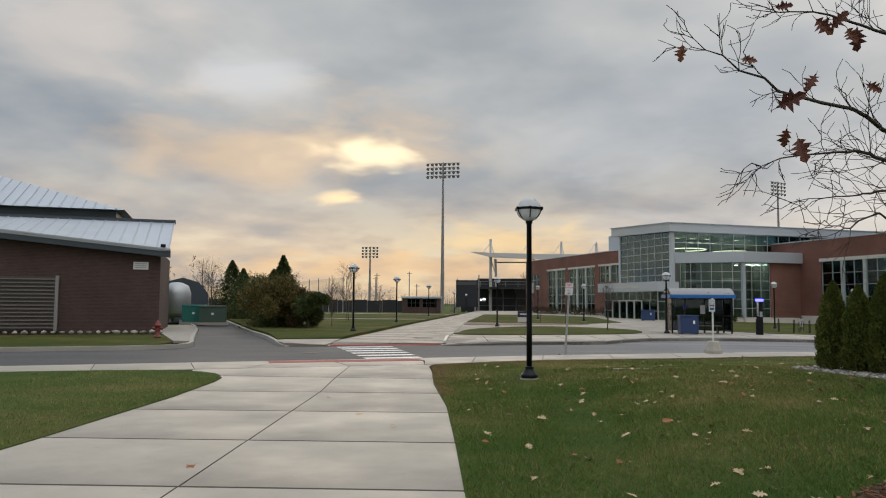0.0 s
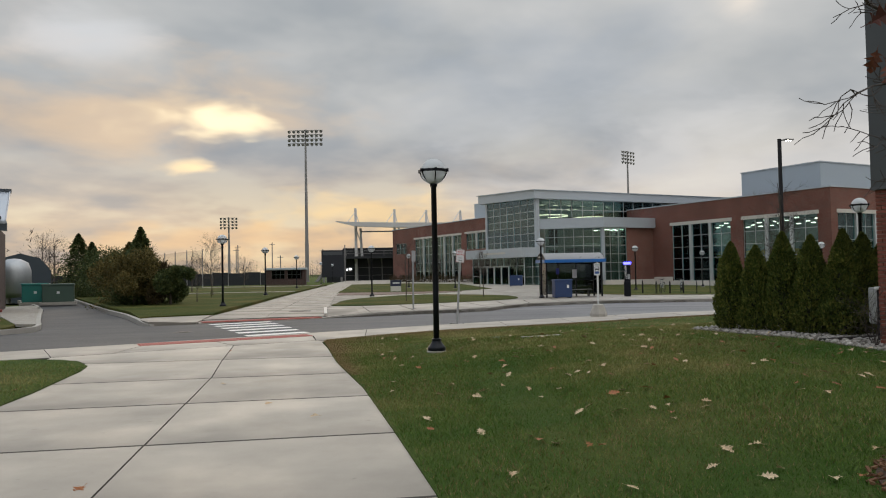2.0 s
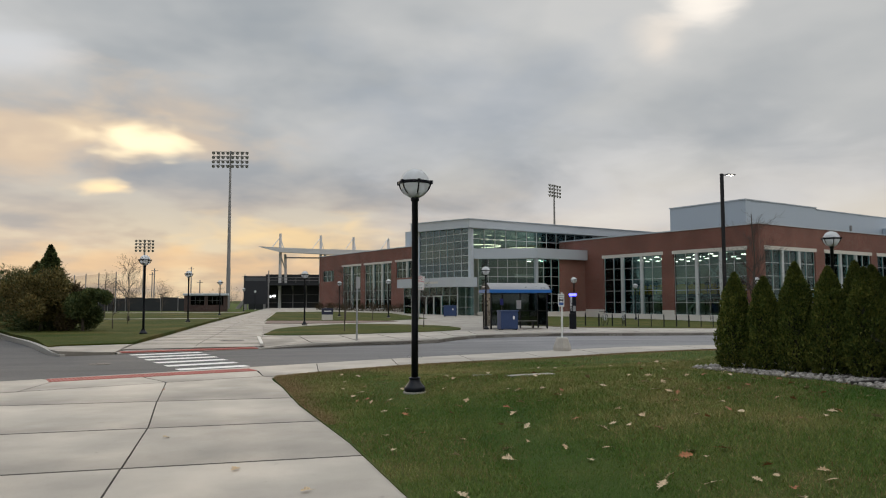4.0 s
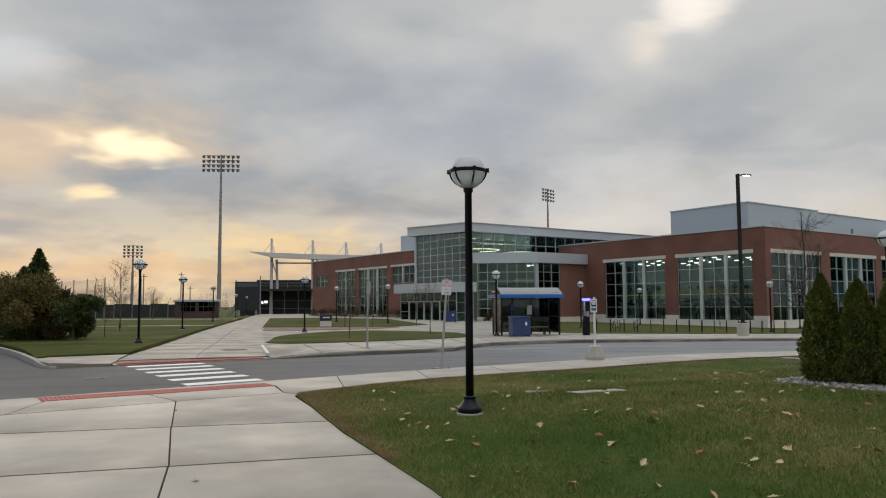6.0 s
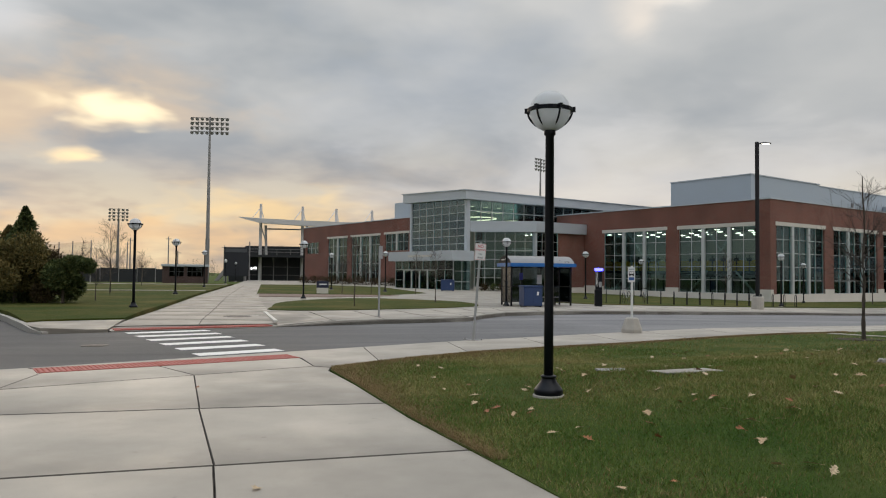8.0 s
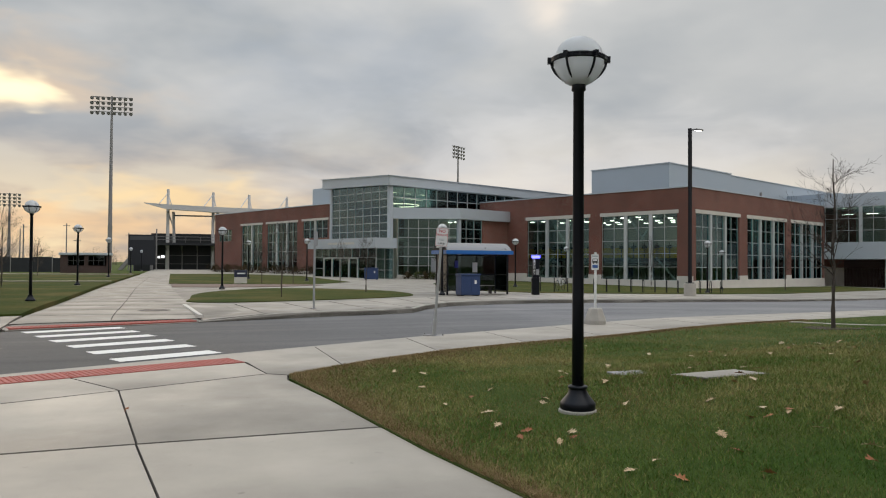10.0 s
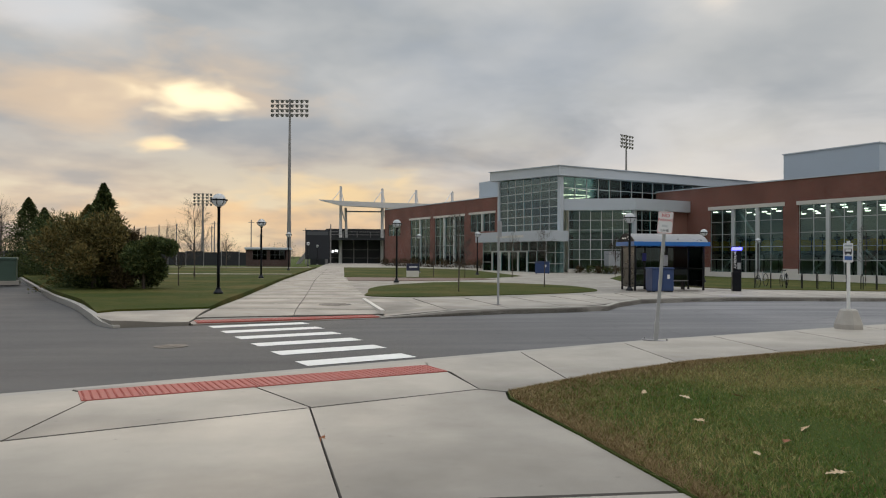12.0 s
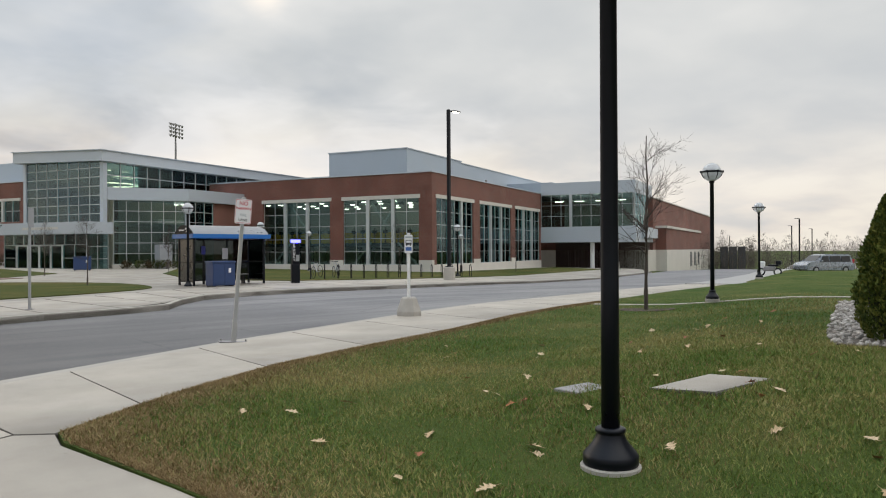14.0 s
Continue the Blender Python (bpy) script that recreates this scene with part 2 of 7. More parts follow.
def blade_mat(n):
    geo = n.add("ShaderNodeNewGeometry")
    patch = n.noise(geo.outputs["Position"], 0.28, 5.0, 0.6)
    rnd = geo.outputs["Random Per Island"]
    # thinner and drier towards the road
    ground_y = n.add("ShaderNodeSeparateXYZ", Vector=geo.outputs["Position"]).outputs[1]
    dry_end = n.math("ADD", n.range(ground_y, 9.0, 19.0, -0.05, 0.17), n.math("MULTIPLY", n.math("SUBTRACT", n.noise(geo.outputs["Position"], 1.3, 4.0, 0.6), 0.5), 0.4))
    f = n.math("ADD", n.math("ADD", n.math("MULTIPLY", rnd, 0.35), dry_end), n.range(patch, 0.3, 0.7, 0.22, 0.78))
    c = n.ramp(f, (0.40, (0.056, 0.126, 0.018)), (0.66, (0.112, 0.172, 0.034)), (0.84, (0.20, 0.215, 0.062)), (1.0, (0.34, 0.29, 0.115)))
    return n.add("ShaderNodeBsdfPrincipled", Base_Color=c, Roughness=0.65, Specular_IOR_Level=0.15).outputs[0]


def leafy(name, *stops):
    def build(n):
        geo = n.add("ShaderNodeNewGeometry")
        rnd = geo.outputs["Random Per Island"]
        patch = n.noise(n.add("ShaderNodeTexCoord").outputs["Object"], 1.6, 3.0)
        c = n.ramp(n.math("ADD", n.math("MULTIPLY", rnd, 0.5), n.math("MULTIPLY", patch, 0.5)), *stops)
        return n.add("ShaderNodeBsdfPrincipled", Base_Color=c, Roughness=0.75, Specular_IOR_Level=0.2).outputs[0]

    return material(name, build)


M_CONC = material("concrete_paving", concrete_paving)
M_CURB = plain("curb_concrete", (0.36, 0.335, 0.30), 0.8, vary=0.25, scale=0.8, grain=90, bump=0.3)
M_BASE = plain("precast", (0.62, 0.585, 0.53), 0.8, vary=0.12, scale=0.6, grain=50)
M_ASPH = material("asphalt", asphalt)
M_TURF = material("turf", turf)


def dormant_turf(n):
    geo = n.add("ShaderNodeNewGeometry").outputs["Position"]
    patch, fine = n.noise(geo, 0.22, 5.0, 0.65), n.noise(geo, 20.0, 4.0, 0.8)
    c = n.ramp(patch, (0.34, (0.038, 0.058, 0.011)), (0.5, (0.062, 0.070, 0.016)), (0.68, (0.12, 0.095, 0.032)))
    v = n.range(fine, 0.25, 0.75, 0.75, 1.25)
    c = n.mix(1.0, c, n.add("ShaderNodeCombineXYZ", X=v, Y=v, Z=v).outputs[0], "MULTIPLY")
    bump = n.add("ShaderNodeBump", Strength=0.9, Distance=0.03, Height=fine)
    return n.add("ShaderNodeBsdfPrincipled", Base_Color=c, Roughness=0.95, Specular_IOR_Level=0.1, Normal=bump.outputs[0]).outputs[0]


M_DORMANT = material("dormant_turf", dormant_turf)
M_BLADE = material("grass_blade", blade_mat)
M_PAINT = plain("road_paint", (0.74, 0.73, 0.70), 0.6, vary=0.2, scale=2.5, grain=40)
M_TACT = plain("tactile_red", (0.35, 0.078, 0.06), 0.6, vary=0.3, scale=2.0, grain=60)
M_BRICK = brickwork("facade_brick", (0.205, 0.070, 0.048), (0.155, 0.053, 0.039), (0.24, 0.19, 0.16))
M_DARKBRICK = brickwork("brown_brick", (0.078, 0.041, 0.036), (0.054, 0.030, 0.027), (0.10, 0.082, 0.075))
M_PANEL = plain("silver_panel", (0.50, 0.54, 0.59), 0.45, metal=0.35, vary=0.06, scale=0.3, grain=12, bump=0.05)
M_BLUEPANEL = plain("blue_grey_panel", (0.43, 0.49, 0.56), 0.5, metal=0.25, vary=0.06, scale=0.25, grain=8, bump=0.05)
M_MULL = plain("aluminium_mullion", (0.55, 0.57, 0.58), 0.4, metal=0.5, vary=0.08)
M_DARKMULL = plain("dark_mullion", (0.10, 0.105, 0.11), 0.4, metal=0.5, vary=0.08)
M_GLASS = glazing("blue_green_glass", (0.60, 0.70, 0.67), (0.66, 0.92, 0.96), ior=1.5)
M_ATRIUM = glazing("coated_atrium_glass", (0.56, 0.74, 0.74), (0.60, 0.84, 0.92), ior=2.15)
M_CLEAR = glazing("shelter_glass", (0.25, 0.27, 0.29))
M_BLACK = plain("black_paint", (0.006, 0.007, 0.011), 0.36, vary=0.3, scale=4, grain=120, bump=0.05, spec=0.22)
M_GALV = plain("galvanised_steel", (0.40, 0.41, 0.42), 0.45, metal=0.8, vary=0.18, scale=6, grain=80)
M_TOWER = plain("tower_steel", (0.27, 0.26, 0.26), 0.6, metal=0.3, vary=0.1)
M_WHITE = plain("white_paint", (0.72, 0.72, 0.71), 0.5, vary=0.08)
M_ROOM = plain("interior_wall", (0.50, 0.48, 0.43), 0.9, vary=0.15, scale=0.4)
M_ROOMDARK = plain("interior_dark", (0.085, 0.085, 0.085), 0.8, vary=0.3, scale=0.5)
M_YELLOW = plain("yellow_rail_panel", (0.90, 0.50, 0.01), 0.6, vary=0.15, scale=0.7)
M_BARK = plain("bark", (0.085, 0.068, 0.055), 0.9, vary=0.35, scale=6, grain=70, bump=0.6, dist=0.01)
M_TWIG = plain("twig", (0.055, 0.042, 0.036), 0.85, vary=0.25, scale=6)
M_LIGHT = emitter("hall_light", (1.0, 0.93, 0.80), 9.0)
M_BLUELIGHT = emitter("blue_light", (0.04, 0.04, 1.0), 14.0)


def globe_shell(n):
    at = n.add("ShaderNodeTexCoord").outputs["Object"]
    p = n.add("ShaderNodeBsdfPrincipled", Base_Color=rgb(0.80, 0.81, 0.83), Roughness=0.25)
    t = n.add("ShaderNodeBsdfTranslucent", Color=rgb(0.82, 0.84, 0.86))
    c = n.add("ShaderNodeBsdfTransparent", Color=rgb(0.9, 0.92, 0.95))
    m = n.add("ShaderNodeMixShader", i0=0.5, i1=p.outputs[0], i2=t.outputs[0])
    return n.add("ShaderNodeMixShader", i0=n.range(n.noise(at, 3.0), 0.3, 0.7, 0.10, 0.18), i1=m.outputs[0], i2=c.outputs[0]).outputs[0]


M_GLOBE = material("frosted_globe", globe_shell)

# ---- building helpers ----


def thing(name, m=None, label="", category="", group="", kind=""):
    """An empty that carries the parts of one thing."""
    ob = new(name)
    ob.empty_display_size = 0.2
    if m is not None:
        ob.matrix_world = m
    return tagged(ob, label, category, group, kind)


def finish(bm, name, smooth=False):
    bmesh.ops.recalc_face_normals(bm, faces=bm.faces)
    me = bpy.data.meshes.new(name)
    bm.to_mesh(me)
    bm.free()
    if smooth:
        me.shade_smooth()
    return me


def part(name, bm, mat, parent=None, label="", smooth=False, kind=""):
    me = bm if isinstance(bm, bpy.types.Mesh) else finish(bm, name, smooth)
    if not me.materials:
        me.materials.append(mat)
    ob = new(name, me)
    if parent is not None:
        ob.parent = parent
    return tagged(ob, label, kind=kind)


def box(bm, x0, x1, y0, y1, z0, z1, bevel=0.0, m=None):
    r = bmesh.ops.create_cube(bm, size=1.0)
    vs = r["verts"]
    for v in vs:
        v.co = Vector(((x0 + x1) / 2 + v.co.x * (x1 - x0), (y0 + y1) / 2 + v.co.y * (y1 - y0), (z0 + z1) / 2 + v.co.z * (z1 - z0)))
    if bevel:
        es = list({e for v in vs for e in v.link_edges})
        vs = bmesh.ops.bevel(bm, geom=es, offset=bevel, segments=2, profile=0.5, affect="EDGES")["verts"] + [v for v in vs if v.is_valid]
    if m is not None:
        for v in set(vs):
            v.co = m @ v.co
    return bm


def boxes(*specs, bevel=0.0):
    bm = bmesh.new()
    for s in specs:
        box(bm, *s, bevel=bevel)
    return bm


def tube(bm, a, b, r0, r1=None, seg=10, caps=True):
    a, b = Vector(a), Vector(b)
    d = b - a
    m = Matrix.Translation((a + b) / 2) @ d.to_track_quat("Z", "Y").to_matrix().to_4x4()
    bmesh.ops.create_cone(bm, cap_ends=caps, segments=seg, radius1=r0, radius2=r0 if r1 is None else r1, depth=d.length, matrix=m)
    return bm


def lathe(profile, seg=24):
    """A turned shape from (radius, height) pairs."""
    bm = bmesh.new()
    rings = []
    for r, z in profile:
        rings.append([bm.verts.new((r * math.cos(2 * math.pi * k / seg), r * math.sin(2 * math.pi * k / seg), z)) for k in range(seg)])
    for lo, hi in zip(rings, rings[1:]):
        for k in range(seg):
            bm.faces.new((lo[k], lo[(k + 1) % seg], hi[(k + 1) % seg], hi[k]))
    bm.faces.new(rings[0][::-1])
    bm.faces.new(rings[-1])
    bmesh.ops.remove_doubles(bm, verts=bm.verts, dist=1e-5)
    return bm


def sweep(bm, pts, r, seg=8):
    for a, b in zip(pts, pts[1:]):
        tube(bm, a, b, r, r, seg)
    return bm


def prism(pts, z0, z1, bm=None):
    bm = bm or bmesh.new()
    lo = [bm.verts.new((x, y, z0)) for x, y in pts]
    hi = [bm.verts.new((x, y, z1)) for x, y in pts]
    bm.faces.new(lo[::-1])
    bm.faces.new(hi)
    for k in range(len(pts)):
        j = (k + 1) % len(pts)
        bm.faces.new((lo[k], lo[j], hi[j], hi[k]))
    return bm


def smooth_step(a, b, t):
    t = min(1.0, max(0.0, (t - a) / (b - a)))
    return t * t * (3 - 2 * t)


# ---- lie of the land ----
TURN = 25.5  # the building's walls lie at this angle to the x axis
UX, UY = math.cos(radians(TURN)), math.sin(radians(TURN))


def land(x, y):
    """Height of the paved land: level, falling away to the east."""
    return float(np.interp(x, (12, 24, 41, 70, 150, 400, 4000), (0, -0.2, -0.6, -0.85, -2.8, -5, -8)))


def across(x, y):
    """Distance from the near kerb line, over the road."""
    return -UY * (x + 5.6) + UX * (y - 20.0)


def road_z(x, y):
    return land(x, y) - 0.04 - 0.09 * min(1.0, max(0.0, across(x, y) / 8.5))


def near_lawn_z(x, y):
    edge = np.interp(y, (-12, 6, 12, 19.5), (4.5, 1.7, 0.6, -0.75))
    d = min(x - edge, 0.75 * (-across(x, y) - 2.0))
    return land(x, y) + 0.012 + 0.29 * smooth_step(1.5, 4.8, d)


def left_lawn_z(x, y):
    return land(x, y) + 0.015


def far_z(x, y):
    dip = 1 - smooth_step(8.3, 11.0, across(x, y))
    return land(x, y) + 0.02 - 0.12 * dip * (1 - smooth_step(2.6, 3.4, abs(x + 4.3)))


def far_lawn_z(x, y):
    return land(x, y) + 0.03


def west_lawn_z(x, y):
    return land(x, y) + 0.03 + 0.14 * smooth_step(9.0, 16.0, across(x, y))


def dense(pts, step):
    out = []
    for (ax, ay), (bx, by) in zip(pts, pts[1:] + pts[:1]):
        k = max(1, int(math.hypot(bx - ax, by - ay) / step))
        out += [(ax + (bx - ax) * i / k, ay + (by - ay) * i / k) for i in range(k)]
    return out


def rounded(pts, turns=2):
    """Corner cutting, for curved edges."""
    for _ in range(turns):
        out = [pts[0]]
        for (ax, ay), (bx, by) in zip(pts, pts[1:]):
            out += [(0.75 * ax + 0.25 * bx, 0.75 * ay + 0.25 * by), (0.25 * ax + 0.75 * bx, 0.25 * ay + 0.75 * by)]
        pts = out + [pts[-1]]
    return pts


def sheet(name, outline, height, mat, step=1.0, skirt=0.3, label="", parent=None, category=""):
    """A draped piece of ground with its sides going down."""
    from mathutils import geometry

    edge = dense(outline, step)
    xs, ys = [p[0] for p in edge], [p[1] for p in edge]
    pts = [Vector(p) for p in edge]
    n = len(pts)
    x = min(xs) + step / 2
    while x < max(xs):
        y = min(ys) + step / 2
        while y < max(ys):
            pts.append(Vector((x, y)))
            y += step
        x += step
    verts, _, faces, *_ = geometry.delaunay_2d_cdt(pts, [(i, (i + 1) % n) for i in range(n)], [], 1, 1e-4)
    bm = bmesh.new()
    vs = [bm.verts.new((v.x, v.y, height(v.x, v.y))) for v in verts]
    for f in faces:
        bm.faces.new([vs[i] for i in f])
    bmesh.ops.recalc_face_normals(bm, faces=bm.faces)
    if bm.faces[:] and sum(f.normal.z for f in bm.faces) < 0:
        bmesh.ops.reverse_faces(bm, faces=bm.faces)
    rim = [e for e in bm.edges if e.is_boundary]
    made = bmesh.ops.extrude_edge_only(bm, edges=rim)
    for v in made["geom"]:
        if isinstance(v, bmesh.types.BMVert):
            v.co.z -= skirt
    bmesh.ops.delete(bm, geom=[v for v in bm.verts if not v.link_faces], context="VERTS")
    me = bpy.data.meshes.new(name)
    bm.to_mesh(me)
    bm.free()
    me.materials.append(mat)
    ob = new(name, me)
    if parent:
        ob.parent = parent
        return tagged(ob, label)
    return tagged(ob, label, category or name.split("_")[0], kind="structure")

# ---- ground, road and paving ----
NEAR = [(-60, -6.5), (-11.5, 16.9), (-5.6, 20.0), (-1.6, 22.2), (3, 24.75), (10, 27.9), (20, 31.3), (32, 35.7), (60, 47), (120, 75)]
FAR = [(120, 86), (60, 57.5), (36, 46), (28, 42.6), (18.3, 40.4), (9.5, 38.4), (7.2, 37.4), (5.8, 35.6), (4.9, 33.9), (3.6, 33.2), (1.5, 32.6), (-2.15, 31.1), (-6.6, 29.2), (-8.2, 28.6)]
DRIVE_E = [(-8.2, 28.6), (-8.8, 29.3), (-9.6, 30.9), (-11.5, 34.8), (-14.6, 40.2), (-24.4, 59), (-34, 78)]
DRIVE_W = [(-39, 76), (-27, 57), (-20, 45), (-13.6, 31.5), (-12.0, 28.4), (-11.5, 26.8), (-12.2, 25.5), (-14.0, 24.3), (-16.5, 23.0), (-60, 2.2)]


def ground_sheet():
    bm = bmesh.new()
    radii = [0, 20, 40, 60, 80, 110, 150, 220, 350, 600, 1200, 2500]
    rings = []
    for r in radii:
        rings.append([bm.verts.new((r * math.cos(a), 40 + r * math.sin(a), land(r * math.cos(a), 0) - 0.35)) for a in [2 * math.pi * k / 64 for k in range(64)]])
    for lo, hi in zip(rings, rings[1:]):
        for k in range(64):
            bm.faces.new((lo[k], lo[(k + 1) % 64], hi[(k + 1) % 64], hi[k]))
    bmesh.ops.remove_doubles(bm, verts=bm.verts, dist=1e-3)
    return tagged(part("ground", bm, M_TURF), "wide grassy ground reaching the horizon", "ground", kind="structure")


ground = ground_sheet()
road = sheet("road", NEAR + FAR + DRIVE_E[1:] + DRIVE_W, road_z, M_ASPH, 2.0, 0.2, "worn grey asphalt road with a side driveway", category="road")


def offset_line(pts, d):
    out = []
    for i, (x, y) in enumerate(pts):
        (ax, ay), (bx, by) = pts[max(0, i - 1)], pts[min(len(pts) - 1, i + 1)]
        tx, ty = bx - ax, by - ay
        n = math.hypot(tx, ty)
        out.append((x - ty / n * d, y + tx / n * d))
    return out


def strip(name, pts, a, b, height, mat, label, skirt=0.25, parent=None, category="kerb"):
    pts = dense(pts, 0.7)[: -max(1, int(math.hypot(pts[-1][0] - pts[0][0], pts[-1][1] - pts[0][1]) / 0.7))] + [pts[-1]]
    return sheet(name, offset_line(pts, a) + offset_line(pts, b)[::-1], height, mat, 4.0, skirt, label, parent, category)


strip("gutter_1", NEAR[:-1], 0.0, 0.38, lambda x, y: road_z(x, y) + 0.005, M_CURB, "pale concrete gutter along the near road edge", category="gutter")
strip("kerb_1", FAR[1:12], -0.16, 0.0, lambda x, y: land(x, y) + 0.035 - 0.13 * (1 - smooth_step(-2.2, 0.3, x)), M_CURB, "weathered raised concrete kerb of the far pavement")
strip("kerb_2", rounded(DRIVE_E, 1), -0.16, 0.0, lambda x, y: land(x, y) + 0.05 - 0.12 * smooth_step(-9.3, -8.2, x), M_CURB, "weathered concrete kerb beside the driveway lawn")
strip("kerb_3", rounded(DRIVE_W, 1), -0.16, 0.0, lambda x, y: land(x, y) + 0.04, M_CURB, "concrete kerb curving from road to driveway")


def near_edge_r(y):
    return float(np.interp(y, (-12, 6.15, 8.66, 11.74, 15, 17.5, 19.2), (4.6, 1.66, 1.25, 0.72, 0.0, -0.42, -0.75)))


def near_edge_l(y):
    return float(np.interp(y, (-12, 7.3, 9.8, 11.8, 14.1, 15.3), (-2.3, -3.69, -3.94, -4.13, -4.45, -4.75)))


def near_joint(y):
    return float(np.interp(y, (-12, 8.3, 13.25, 15.9, 18.85), (1.35, -1.24, -1.88, -2.36, -2.84)))


NEAR_GRASS_R = [(-0.74, 19.2), (-0.70, 19.62), (-0.2, 20.05), (0.7, 20.78), (2.2, 21.75), (3.85, 22.5), (6.64, 23.58), (9.6, 25.0), (15.3, 27.2), (31, 33.2), (60, 44.6), (120, 72)]
NEAR_GRASS_L = [(-4.75, 15.25), (-5.45, 16.35), (-6.8, 16.78), (-8.7, 16.1), (-10.3, 15.35), (-60, -8.6)]
# bed under the slabs, seen in the joints
M_BED = plain("joint_filler", (0.05, 0.043, 0.037), 0.95, vary=0.3)
near_bed = [(near_edge_l(-12), -12), (near_edge_r(-12), -12)] + [(near_edge_r(y), y) for y in (0, 6, 9, 12, 15, 17.5)] + NEAR_GRASS_R + NEAR[::-1] + NEAR_GRASS_L[::-1] + [(near_edge_l(y), y) for y in (12, 8, 4)]
pavement = sheet("pavement_1", near_bed, lambda x, y: land(x, y) - 0.045, M_BED, 2.0, 0.2, "broad pale concrete footpath in tooled slabs", category="pavement")


M_GRIME = plain("joint_grime", (0.075, 0.065, 0.055), 0.9, vary=0.35, scale=3, grain=40)


def slab(parent, corners, height, mat=M_CONC, gap=0.005, thick=0.1, name="slab"):
    """One cast slab with tooled edges."""
    cx, cy = sum(p[0] for p in corners) / len(corners), sum(p[1] for p in corners) / len(corners)

    def shrink(d):
        return [(x - 0.7 * d * (x - cx) / max(0.3, abs(x - cx)), y - 1.7 * d * (y - cy) / max(0.3, abs(y - cy))) for x, y in corners]

    bm = bmesh.new()
    loops = [[bm.verts.new((x - cx, y - cy, height(x, y) + dz_)) for x, y in shrink(d)] for d, dz_ in ((gap, -thick), (gap, -0.012), (gap + 0.010, 0.0))]
    for lo, hi in zip(loops, loops[1:]):
        for k in range(len(corners)):
            j = (k + 1) % len(corners)
            bm.faces.new((lo[k], lo[j], hi[j], hi[k]))
    for f in bm.faces[:]:
        f.material_index = 1
    bm.faces.new(loops[-1])
    me = bpy.data.meshes.new(name)
    bmesh.ops.recalc_face_normals(bm, faces=bm.faces)
    bm.to_mesh(me)
    bm.free()
    me.materials.append(mat)
    me.materials.append(M_GRIME)
    ob = new(name, me)
    ob.location = (cx, cy, 0)
    ob.parent = parent
    return ob


ROWS_Y = [-10.9, -8.4, -5.9, -3.5, -1.1, 1.3, 3.7, 6.1, 8.37, 10.79, 13.2, 15.9]
for y0, y1 in zip(ROWS_Y, ROWS_Y[1:]):
    def at(f, y):
        x = f(y)
        return (x, y + (0.11 if y < 15 else 0.045) * (x - near_joint(y)))
    ym = (y0 + y1) / 2
    last = y1 == 15.9
    slab(pavement, [at(near_edge_l, y0), at(near_joint, y0), at(near_joint, y1), (-5.0, 15.72) if last else at(near_edge_l, y1)], land)
    slab(pavement, [at(near_joint, y0), at(near_edge_r, y0), at(near_edge_r, ym), at(near_edge_r, y1), at(near_joint, y1)], land)
J0, J1, J2, J3 = (-2.36, 15.9), (-2.84, 18.85), (-5.22, 17.64), (-1.0, 19.8)
slab(pavement, [(-5.0, 15.72), J0, J1, J2, (-6.3, 17.05), (-6.2, 16.62), (-5.45, 16.32)], land)
slab(pavement, [J0, (-0.17, 16.0), (-0.42, 17.5), (-0.76, 19.2), (-0.72, 19.62), J3, J1], land)
slab(pavement, [J2, J1, (-3.6, 20.1), (-5.2, 19.36)], land)
slab(pavement, [J1, J3, (-1.25, 21.12), (-3.6, 20.1)], land)
slab(pavement, [(-6.3, 17.05), J2, (-5.2, 19.36), (-5.46, 19.85), (-5.62, 19.98), (-7.4, 19.05)], land)
slab(pavement, [J3, (-0.72, 19.62), (0.2, 20.4), (0.1, 23.1), (-1.52, 22.22), (-1.5, 21.68), (-1.22, 21.1)], land)
# slabs along the near kerb


def along(pts, s):
    for (ax, ay), (bx, by) in zip(pts, pts[1:]):
        d = math.hypot(bx - ax, by - ay)
        if s <= d:
            return (ax + (bx - ax) * s / d, ay + (by - ay) * s / d)
        s -= d
    return pts[-1]


KERB_R = [(0.1, 23.1)] + NEAR[4:]
GRASS_R = [(0.2, 20.4)] + NEAR_GRASS_R[3:]
for k in range(34):
    s = 2.4 * k
    slab(pavement, [along(GRASS_R, s), along(GRASS_R, s + 2.4), along(KERB_R, s + 2.4), along(KERB_R, s)], land)
KERB_L = [(-7.4, 19.05), (-11.5, 16.9), (-60, -6.5)]
GRASS_L = [(-6.3, 17.05), (-8.7, 16.1), (-10.3, 15.35), (-60, -8.6)]
for k in range(16):
    s = 2.4 * k
    slab(pavement, [along(GRASS_L, s), along(KERB_L, s), along(KERB_L, s + 2.4), along(GRASS_L, s + 2.4)], land)


